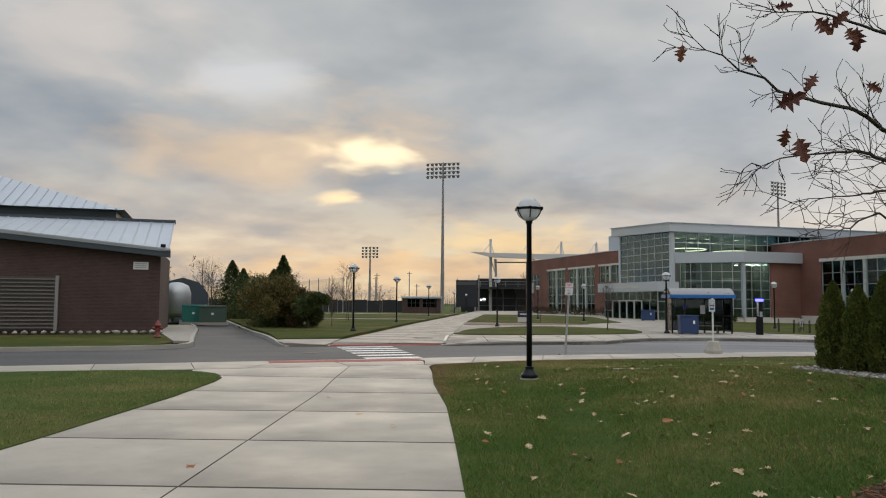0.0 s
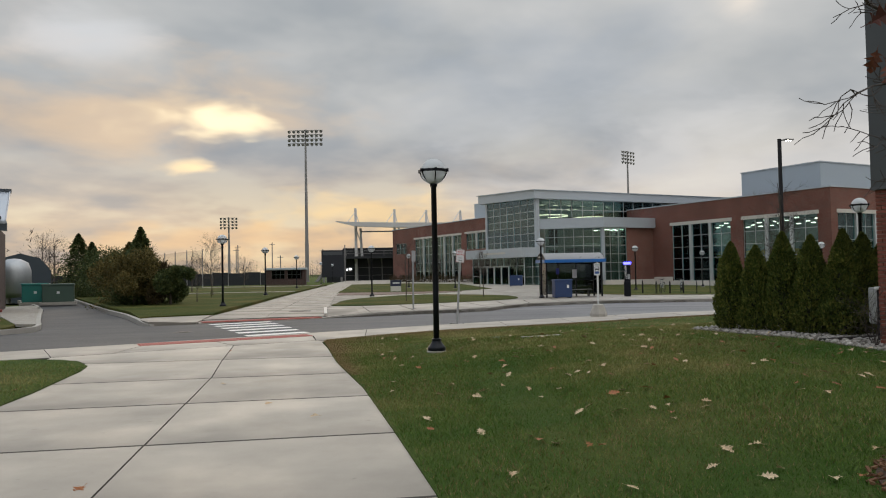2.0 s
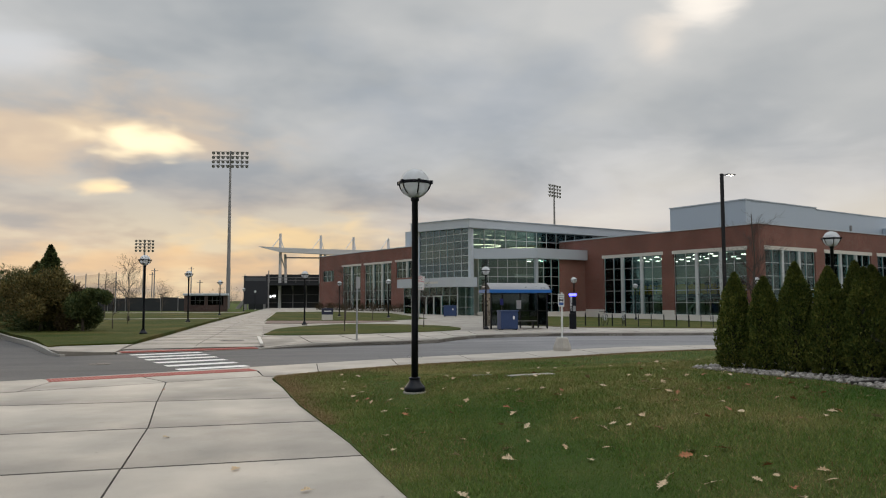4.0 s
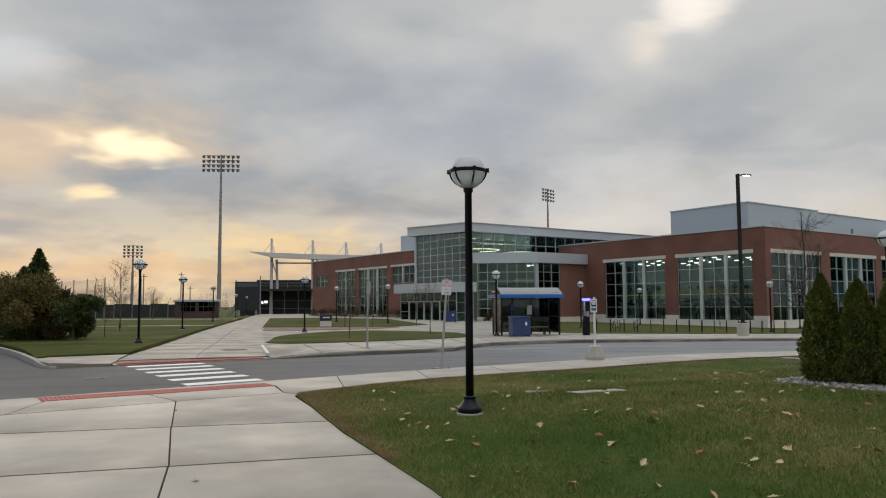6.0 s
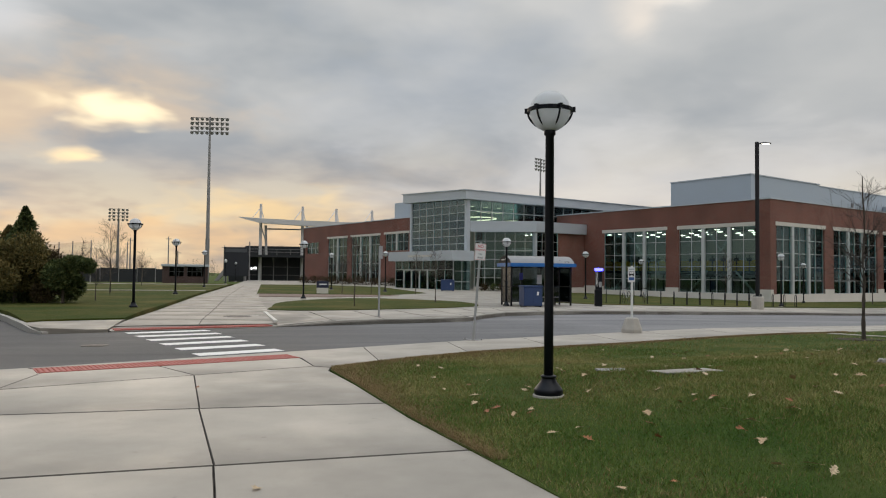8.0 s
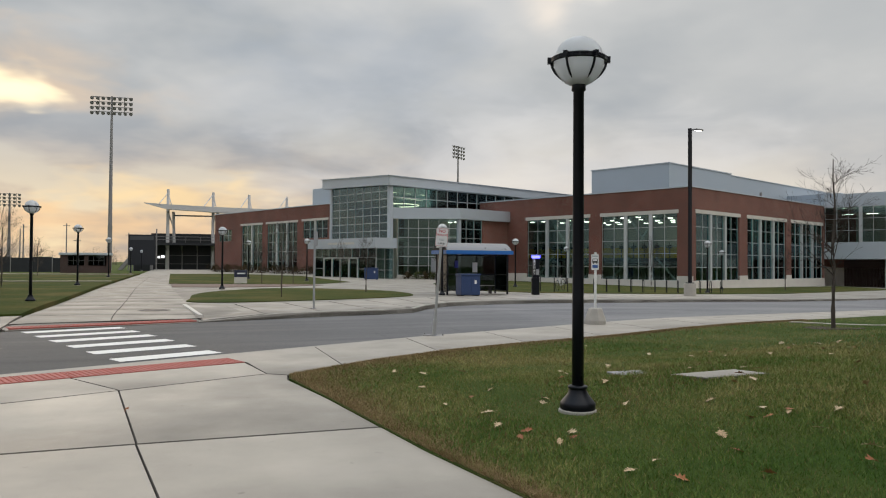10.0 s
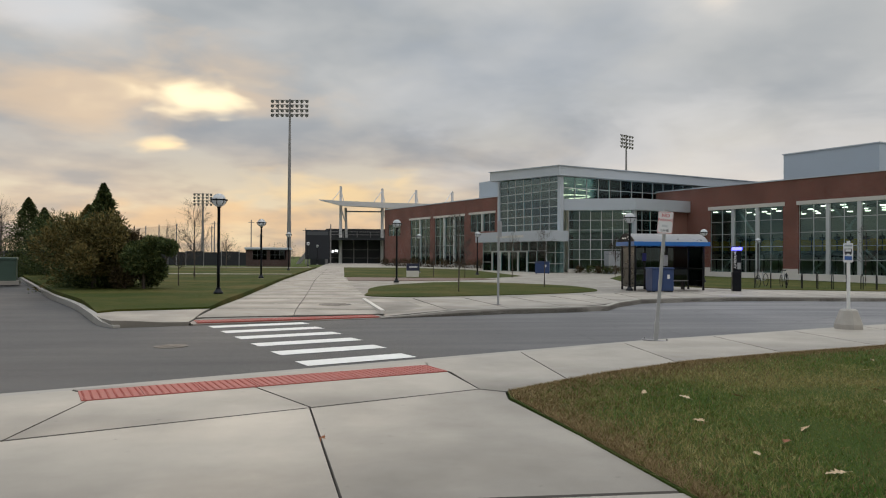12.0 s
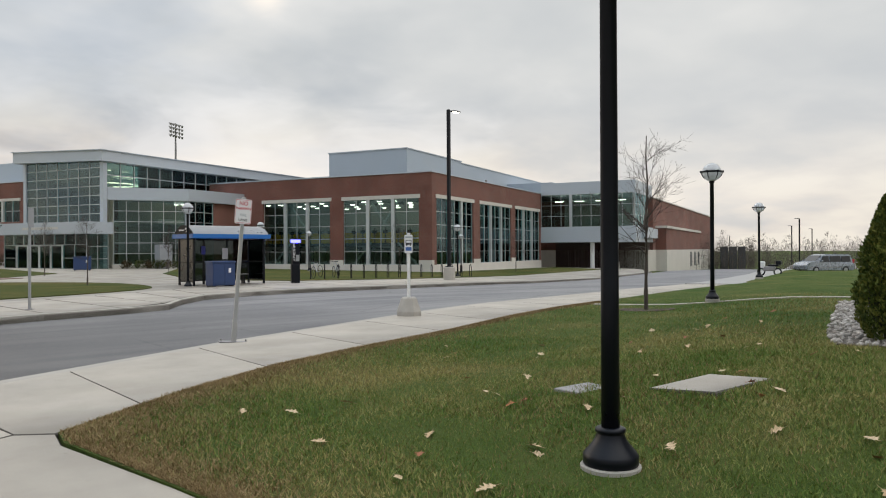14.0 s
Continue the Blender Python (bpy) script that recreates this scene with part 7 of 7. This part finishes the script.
# low entrance sign and small blocks on the forecourt
s_ = thing("name_sign", pose(0.2, 66.2, 0.03, 0, 0, 8), "low dark blue name board on the lawn edge", "sign")
part("board", boxes((-0.6, 0.35, -0.08, 0.08, 0.45, 0.98), bevel=0.02), plain("navy_sign", (0.015, 0.02, 0.05), 0.4), s_)
part("text_bar", boxes((-0.4, 0.2, -0.1, -0.08, 0.68, 0.78)), M_WHITE, s_)
part("foot", boxes((-0.58, 0.33, -0.1, 0.1, -0.05, 0.45)), M_BASE, s_)
box_ = thing("service_door", pose(20.9, 86.6, -0.2, 0, 0, TURN), "pale grey service cabinet at the brick wall", "cabinet")
part("body", boxes((0, 1.6, -0.5, 0.2, -0.1, 2.4), bevel=0.02), plain("service_grey", (0.33, 0.34, 0.36), 0.5), box_)

# ---- brown brick building beyond the road ----
barn = thing("brick_building", pose(-18.2, 36.7, 0, 0, 0, TURN), "low brown brick building with pale ribbed metal roofs", "building")
M_ROOF = plain("ribbed_roof", (0.44, 0.47, 0.52), 0.4, metal=0.4, vary=0.08, scale=0.8)
M_TRIM = plain("dark_blue_trim", (0.045, 0.06, 0.075), 0.5, vary=0.15)
LOW, RISE, TOP = 4.35, 0.095, 6.35  # the front eave climbs along the wall


def profile_wall(pts, y0, y1):
    bm = prism(pts, y0, y1)
    for v in bm.verts:
        v.co = Vector((v.co.x, v.co.z, v.co.y))
    return bm


part("wall", profile_wall([(-16, -0.2), (0, -0.2), (0, LOW - 0.1), (-16, LOW + 16 * RISE - 0.1)], 0, 0.4), M_DARKBRICK, barn, "brown brick wall")
part("wall", boxes((-0.4, 0, 0.4, 9, -0.2, 4.3), (-16, 0, 8.6, 9, -0.2, 4.3), (-16, -15.6, 0.4, 8.6, -0.2, 5.6)), M_DARKBRICK, barn, "brown brick wall")
part("eave", profile_wall([(-16.4, LOW + 16.4 * RISE - 0.3), (0.5, LOW - 0.35), (0.5, LOW + 0.02), (-16.4, LOW + 16.4 * RISE + 0.12)], -0.55, -0.12), M_TRIM, barn, "dark eaves trim")
part("gutter", profile_wall([(-16.4, LOW + 16.4 * RISE + 0.12), (0.5, LOW + 0.02), (0.5, LOW + 0.1), (-16.4, LOW + 16.4 * RISE + 0.2)], -0.66, -0.5), M_ROOF, barn, "pale metal gutter")
bm = bmesh.new()
cols = 27
rows_ = []
for k in range(cols + 1):
    x = 0.45 - k * 0.62
    z0 = LOW + 0.1 - min(0.0, x) * RISE
    rows_.append([bm.verts.new(p) for p in ((x, -0.6, z0), (x, 4.2, TOP), (x, 4.2, TOP - 0.15), (x, -0.6, z0 - 0.12))])
for a, b in zip(rows_, rows_[1:]):
    for k in range(4):
        bm.faces.new((a[k], a[(k + 1) % 4], b[(k + 1) % 4], b[k]))
bm.faces.new(rows_[0])
bm.faces.new(rows_[-1])
part("roof_sheet", bm, M_ROOF, barn, "pale ribbed metal roof")
for k in range(cols + 1):
    x = 0.43 - k * 0.62
    z0 = LOW + 0.12 - min(0.0, x) * RISE
    part("rib", tube(bmesh.new(), (x, -0.6, z0), (x, 4.2, TOP + 0.02), 0.035, seg=4), M_ROOF, barn)
part("ridge_cap", boxes((-16.3, 0.5, 4.05, 4.35, TOP - 0.1, TOP + 0.12)), M_TRIM, barn, "dark ridge flashing")
bm = prism([(0.0, 4.3), (4.2, 4.3), (4.2, 6.2), (0.0, 4.42)], -0.25, -0.05)
for v in bm.verts:
    v.co = Vector((v.co.z, v.co.x, v.co.y))
part("gable_end", bm, M_DARKBRICK, barn)
part("upper_wall", boxes((-26, -2.9, 5.4, 18, 4.3, 7.1)), M_TRIM, barn, "dark blue-grey upper wall")
bm = bmesh.new()
vs = [bm.verts.new(p) for p in ((-26.3, 4.9, 7.05), (-2.4, 4.9, 7.05), (-2.4, 18.4, 7.05), (-26.3, 18.4, 7.05), (-26.3, 11.6, 10.1), (-12.2, 11.6, 10.1))]
for f in ((0, 1, 5, 4), (1, 2, 5), (2, 3, 4, 5), (3, 0, 4), (3, 2, 1, 0)):
    bm.faces.new([vs[i] for i in f])
part("upper_roof", bm, M_ROOF, barn, "pale ribbed hipped roof")
for k in range(38):
    x = -2.9 - k * 0.6
    top = min(1.0, (-2.4 - x) / 9.8)
    rb = bmesh.new()
    tube(rb, (x, 4.9, 7.09), (x, 4.9 + 6.7 * top, 7.09 + 3.05 * top), 0.03, seg=4)
    part("rib", rb, M_ROOF, barn)
part("light", boxes((0.0, 0.25, -0.5, -0.3, 4.55, 4.7), bevel=0.02), M_BLACK, barn)
part("notice", boxes((-1.35, -0.6, -0.03, 0.0, 3.35, 3.75)), M_SIGN, barn, "small white notice plate")
for i in range(3):
    part("notice_line", boxes((-1.28, -0.7, -0.036, -0.03, 3.43 + i * 0.1, 3.47 + i * 0.1)), M_GREYINK, barn)
part("grille", boxes((-26, -4.9, -0.12, -0.02, 0.15, 2.9)), plain("louvre_back", (0.07, 0.06, 0.055), 0.7), barn, "wide louvred opening")
lv = boxes((-20.4, 0, -0.05, 0.03, -0.04, 0.02))
lv_me = finish(lv, "louvre")
for k in range(14):
    ob = part("louvre", lv_me, plain("louvre", (0.16, 0.145, 0.135), 0.6), barn)
    ob.location = (-4.9, -0.14, 0.3 + k * 0.19)
part("louvre_post", boxes((-5.0, -4.85, -0.2, -0.02, 0.1, 2.95)), M_TOWER, barn)
rock_rng = random.Random(19)
verge = thing("rock_border", None, "pale rocks along the brown building foot", "stones")
for k in range(46):
    s = -0.3 - k * 0.42
    ob = part("stone", rock_meshes[k % 6], M_STONE, verge)
    x, y = -17.7 + s * UX + 0.7 * UY, 36.7 + s * UY - 0.7 * UX
    ob.matrix_local = Matrix.Translation((x, y, 0.08)) @ Matrix.Rotation(k * 1.7, 4, "Z") @ Matrix.Scale(rock_rng.uniform(0.12, 0.24), 4)
sheet("stone_bed_2", [(-17.9, 36.4), (-14.4, 30.8), (-13.2, 28.9), (-12.35, 28.7), (-13.85, 31.7), (-20.2, 45.0), (-22.5, 48.6), (-24.2, 47.0)], lambda x, y: land(x, y) + 0.04, plain("gravel", (0.34, 0.31, 0.27), 0.95, vary=0.5, scale=3, grain=14, bump=1.0, dist=0.05), 1.0, 0.1, "pale gravel beside the driveway", category="gravel")

hyd = thing("fire_hydrant", pose(-15.4, 31.6, 0.02, 0, 0, 20), "weathered red fire hydrant on the verge", "fire hydrant")
M_HYD = plain("hydrant_red", (0.17, 0.03, 0.024), 0.5, vary=0.25, scale=5)
part("barrel", lathe([(0.01, 0), (0.17, 0), (0.17, 0.05), (0.12, 0.07), (0.115, 0.5), (0.15, 0.52), (0.15, 0.57), (0.12, 0.59), (0.10, 0.68), (0.05, 0.74), (0.03, 0.75), (0.03, 0.8), (0.01, 0.8)], 16), M_HYD, hyd, "", True)
for a, b, r in (((-0.23, 0, 0.42), (0.23, 0, 0.42), 0.06), ((0, -0.2, 0.38), (0, 0, 0.38), 0.075)):
    part("nozzle", tube(bmesh.new(), a, b, r, seg=10), M_HYD, hyd)


def green_box(x, y, z, rz, w_, d_, h_, col, label):
    s = thing("utility_box", pose(x, y, z, 0, 0, rz), label, "utility box")
    m = plain("box_paint", col, 0.5, vary=0.15)
    part("body", boxes((-w_ / 2, w_ / 2, -d_ / 2, d_ / 2, 0.1, h_), bevel=0.03), m, s)
    part("lid", boxes((-w_ / 2 - 0.04, w_ / 2 + 0.04, -d_ / 2 - 0.04, d_ / 2 + 0.04, h_ - 0.12, h_ + 0.02), bevel=0.03), m, s)
    part("label_plate", boxes((-0.08, 0.1, -d_ / 2 - 0.01, -d_ / 2, h_ * 0.5, h_ * 0.62)), M_SIGN, s)
    part("pad", boxes((-w_ / 2 - 0.15, w_ / 2 + 0.15, -d_ / 2 - 0.15, d_ / 2 + 0.15, -0.1, 0.1)), M_CURB, s, "concrete pad")


green_box(-22.4, 52.0, 0.05, 22, 1.9, 1.3, 1.3, (0.055, 0.095, 0.075), "dark green utility box on a concrete pad")
green_box(-24.2, 52.6, 0.05, 22, 1.6, 1.3, 1.35, (0.02, 0.17, 0.15), "teal green utility box on a concrete pad")
tank = thing("silver_tank", pose(-26.8, 54.8, 0.0, 0, 0, 20), "round silver tank behind the brown building", "tank")
part("shell", lathe([(0.01, 0.4), (0.9, 0.45), (1.1, 0.8), (1.1, 2.3), (0.9, 2.9), (0.4, 3.15), (0.01, 3.2)], 20), M_GALV, tank, "", True)
for k in range(3):
    part("leg", boxes((-0.08 + 0.7 * math.cos(k * 2.1), 0.08 + 0.7 * math.cos(k * 2.1), -0.08 + 0.7 * math.sin(k * 2.1), 0.08 + 0.7 * math.sin(k * 2.1), 0, 0.6)), M_TOWER, tank)
shed = thing("dark_shed", pose(-31.6, 61, 0, 0, 0, TURN), "dark curved service shed behind the tank", "shed")
bm = prism([(0, 0), (4, 0), (4, 2.6), (3.2, 3.6), (1.8, 4.0), (0.4, 3.6), (0, 2.6)], 0, 5)
for v in bm.verts:
    v.co = Vector((v.co.x, v.co.z, v.co.y - 0.2))
part("body", bm, M_TRIM, shed)

# ---- east side ----
lot = sheet("road_2", [(34, 36.6), (60, 47.3), (120, 75.5), (300, 160), (330, 110), (90, 38), (62, 33.5), (40, 33.0)], lambda x, y: land(x, y) + 0.03, plain("pale_asphalt", (0.30, 0.29, 0.28), 0.6, vary=0.2, scale=0.3, grain=30), 6.0, 0.3, "pale parking area east of the lawn", category="road")


def minivan(m, label):
    s = thing("minivan", m, label, "car")
    silver = plain("silver_car_paint", (0.27, 0.30, 0.345), 0.28, metal=0.6, vary=0.04, coat=0.6)
    side = [(-2.5, 0.35), (-2.52, 0.75), (-2.4, 1.05), (-2.2, 1.62), (-2.05, 1.72), (0.3, 1.76), (0.75, 1.66), (1.5, 1.12), (2.3, 0.95), (2.5, 0.75), (2.52, 0.4), (2.3, 0.3), (-2.3, 0.28)]
    bm = prism(side, -0.95, 0.95)
    for v in bm.verts:
        x, z, y = v.co.x, v.co.y, v.co.z
        v.co = Vector((x, y * (1 - 0.14 * max(0.0, z - 1.0) / 0.76), z))
    bmesh.ops.bevel(bm, geom=bm.edges[:], offset=0.04, segments=2, affect="EDGES")
    part("body", bm, silver, s)
    dark = plain("car_glass", (0.012, 0.014, 0.016), 0.08, vary=0.05)
    for sy in (-1, 1):
        for x0, x1, top in ((-2.1, -1.15, 0), (-1.08, 0.05, 0), (0.12, 0.85, 0.3)):
            bm = prism([(x0, 1.06), (x1 + top * 0.6, 1.06), (x1 - top * 0.3, 1.58), (x0 + 0.06, 1.6)], -0.02, 0.02)
            for v in bm.verts:
                v.co = Vector((v.co.x, sy * (0.935 - 0.10 * (v.co.y - 1.06)) + v.co.z, v.co.y))
            part("side_window", bm, dark, s)
        part("trim", boxes((-2.3, 2.2, sy * 0.95 - 0.015, sy * 0.95 + 0.015, 0.55, 0.6)), M_TOWER, s)
        part("mirror", boxes((0.85, 1.0, sy * 0.97 - 0.1, sy * 0.97 + 0.1, 1.08, 1.22), bevel=0.02), silver, s)
        part("headlight", boxes((2.25, 2.46, sy * 0.72 - 0.16, sy * 0.72 + 0.16, 0.72, 0.88), bevel=0.02), M_WHITE, s)
        part("tail_light", boxes((-2.5, -2.3, sy * 0.85 - 0.08, sy * 0.85 + 0.08, 0.95, 1.3), bevel=0.02), M_RED, s)
        for wx in (-1.55, 1.5):
            wheel = part("wheel", lathe([(0.2, -0.1), (0.31, -0.11), (0.335, -0.06), (0.335, 0.06), (0.31, 0.11), (0.2, 0.1)], 20), M_BLACK, s)
            wheel.matrix_local = Matrix.Translation((wx, sy * 0.88, 0.335)) @ Matrix.Rotation(radians(90), 4, "X")
            part("rim", lathe([(0.02, -0.115), (0.2, -0.105), (0.21, 0.105), (0.02, 0.115)], 14), M_GALV, wheel)
    bm = prism([(0.82, 1.62), (1.46, 1.14), (1.5, 1.16), (0.86, 1.66)], -0.78, 0.78)
    for v in bm.verts:
        v.co = Vector((v.co.x, v.co.z, v.co.y))
    part("windscreen", bm, dark, s)
    part("rear_window", boxes((-2.36, -2.26, -0.72, 0.72, 1.1, 1.55)), dark, s)


minivan(pose(67.8, 44.4, land(68, 44) + 0.03, 0, 0, 153), "silver minivan parked beyond the lawn")
bike = thing("motorcycle", pose(56.5, 43.6, land(56, 43) + 0.03, 0, 0, 100), "small white parked motorcycle beyond the lawn", "motorcycle")
for x in (-0.65, 0.65):
    part("wheel", sweep(bmesh.new(), [(x + 0.28 * math.cos(a), 0, 0.3 + 0.28 * math.sin(a)) for a in [2 * math.pi * k / 16 for k in range(17)]], 0.06, 8), M_BLACK, bike)
part("body", boxes((-0.5, 0.5, -0.15, 0.15, 0.35, 0.75), bevel=0.1), M_TOWER, bike)
part("fairing", boxes((0.35, 0.75, -0.2, 0.2, 0.6, 1.15), bevel=0.08), M_WHITE, bike)
part("saddle", boxes((-0.75, 0.1, -0.13, 0.13, 0.75, 0.9), bevel=0.05), M_BLACK, bike)
part("box", boxes((-0.95, -0.55, -0.2, 0.2, 0.9, 1.2), bevel=0.04), M_BLACK, bike)

for x, y, h, rz in ((112, 68, 8.0, 170), (150, 88, 9.0, 170), (176, 96, 9.2, 170), (215, 140, 9, 170), (78, 76, 6.5, -65)):
    tall_lamp(x, y, land(x, y), h, rz, "tall dark road lamp over the parking area", False)
wall_far = thing("dark_fence", pose(128, 95, land(128, 95)), "dark screen fence past the brick block", "fence")
for k in range(2, 5):
    part("panel", boxes((k * 3.0 + 0.05, k * 3.0 + 2.95, -k * 0.2, 0.1 - k * 0.2, -0.5, 4.2)), M_DARK, wall_far)
tower_far = thing("distant_tower_block", pose(600, 420, -6, 0, 0, 20), "pale distant tower block on the skyline", "building")
part("wall", boxes((-6, 6, -6, 6, 0, 22)), plain("distant_green_grey", (0.33, 0.40, 0.38), 0.8), tower_far)
for k in range(6):
    part("window_band", boxes((-6.1, 6.1, -6.1, 6.1, 3 + k * 3, 4.4 + k * 3)), plain("distant_band", (0.20, 0.26, 0.25), 0.6), tower_far)

# woods on the skyline
M_WOOD = leafy("bare_wood", (0.2, (0.05, 0.042, 0.038)), (0.5, (0.08, 0.066, 0.056)), (0.85, (0.12, 0.095, 0.078)))


def woods(name, a, b, depth, count, h, seed, label, dense_=70):
    """A belt of leafless trees, as many fine upright twig clumps."""
    rng = random.Random(seed)
    v, f = [], []
    a, b = Vector(a), Vector(b)
    n_ = Vector((-(b - a).y, (b - a).x)).normalized()
    for _ in range(count):
        t = rng.random()
        p = a.lerp(b, t) + n_ * rng.uniform(0, depth)
        hh = h * rng.uniform(0.6, 1.15) * (0.85 + 0.2 * math.sin(t * 23 + seed) + 0.12 * math.sin(t * 71))
        z0 = land(p.x, p.y) - 0.4
        r = hh * 0.28
        for k in range(dense_):
            aa, zz = rng.uniform(0, 6.28), rng.random()
            q = r * rng.random() ** 0.5 * math.sin(math.pi * min(1, 0.12 + zz * 0.88)) ** 0.6
            x, y, z = p.x + q * math.cos(aa), p.y + q * math.sin(aa), z0 + hh * zz
            l, wv = hh * rng.uniform(0.04, 0.12), hh * rng.uniform(0.003, 0.012) * (70 / dense_) ** 0.3
            lean_ = Vector((rng.gauss(0, 0.8), rng.gauss(0, 0.8), rng.uniform(0.1, 1))).normalized() * l
            sx = Vector((math.cos(aa + 1.57), math.sin(aa + 1.57), 0)) * wv
            i = len(v)
            c = Vector((x, y, z))
            v += [tuple(c - sx), tuple(c + sx), tuple(c + lean_)]
            f.append((i, i + 1, i + 2))
        i = len(v)
        v += [(p.x - 0.012 * hh, p.y, z0), (p.x + 0.012 * hh, p.y, z0), (p.x, p.y, z0 + hh * 0.8)]
        f.append((i, i + 1, i + 2))
    me = bpy.data.meshes.new(name)
    me.from_pydata(v, [], f)
    tagged(part(name, me, M_WOOD), label, "woods", kind="stuff")


woods("far_woods", (-420, 420), (-60, 430), 60, 420, 11, 1, "hazy leafless woods on the western skyline")
woods("far_woods", (-60, 430), (160, 460), 60, 300, 9, 2, "hazy leafless woods on the skyline behind the stand")
woods("east_woods", (135, 52), (250, 150), 50, 640, 6.5, 3, "dense leafless woods beyond the parking area", 200)
woods("east_woods", (250, 180), (520, 400), 60, 520, 13, 4, "leafless woods on the eastern skyline", 130)
woods("west_woods", (-140, 120), (-60, 190), 25, 200, 8, 5, "leafless trees west of the sports ground")
woods("west_woods", (-75, 66), (-36, 88), 14, 90, 7, 6, "leafless trees behind the evergreens")
for x, y, h, s, where in ((-8.5, 205, 9, 41, "behind the stand"), (-34, 76, 6.5, 42, "behind the evergreens"), (-38, 82, 7, 43, "behind the evergreens"), (-23, 70, 5, 44, "behind the evergreens"), (-46, 100, 6.0, 45, "by the sports ground"), (-20.5, 76, 4.6, 46, "on the far lawn"), (-18, 88, 4.2, 47, "on the far lawn")):
    small_tree(pose(x, y, -0.3), h, s, "spreading bare tree " + where, "far bare trees", 1.5)

sheet("pavement_5", [(13.9, 26.2), (14.2, 26.4), (26, 14.6), (25.7, 14.3)], lambda x, y: near_lawn_z(x, y) + 0.02, M_CONC, 1.0, 0.08, "thin concrete strip across the lawn", category="pavement")

sheet("mulch_ring", [(13.3 + 0.7 * math.cos(k * 0.3927), 24.0 + 0.7 * math.sin(k * 0.3927)) for k in range(16)], lambda x, y: near_lawn_z(x, y) + 0.015, plain("ring_mulch", (0.055, 0.035, 0.025), 0.95, vary=0.4, scale=10, grain=60, bump=0.8, dist=0.02), 0.4, 0.05, "dark mulch ring round the young tree", category="mulch")

# bricks of the near wall corner
brick_me = finish(boxes((0, 0.095, -0.0965, 0.0965, 0, 0.057), bevel=0.004), "brick")
M_NEARBRICK = plain("near_brick", (0.20, 0.062, 0.042), 0.85, vary=0.25, scale=9, grain=90, bump=0.4, dist=0.003, spread=0.5)
brick_me.materials.append(M_NEARBRICK)
for row in range(38):
    z = 0.33 + row * 0.0685
    for k in range(7):
        ob = part("brick", brick_me, M_NEARBRICK, annex_wall)
        ob.location = (0.0, -0.1 - k * 0.205 - (0.1025 if row % 2 else 0.0), z)
bm = bmesh.new()
for row in range(40):
    for k in range(7, 60):
        z = 0.33 + (row - 2) * 0.0685
        y = -0.1 - k * 0.205 - (0.1025 if row % 2 else 0.0)
        if y > -13.8:
            vs = [bm.verts.new(p) for p in ((0, y - 0.0965, z), (0, y + 0.0965, z), (0, y + 0.0965, z + 0.057), (0, y - 0.0965, z + 0.057))]
            bm.faces.new(vs)
r_ = bmesh.ops.extrude_face_region(bm, geom=bm.faces[:])
for v in r_["geom"]:
    if isinstance(v, bmesh.types.BMVert):
        v.co.x += 0.03
part("brick_rest", bm, M_NEARBRICK, annex_wall, kind="stuff")
part("half_bricks", boxes(*[(0.0, 0.095, -0.095, -0.002, 0.33 + r * 0.0685, 0.387 + r * 0.0685) for r in range(1, 38, 2)]), M_NEARBRICK, annex_wall, kind="stuff")
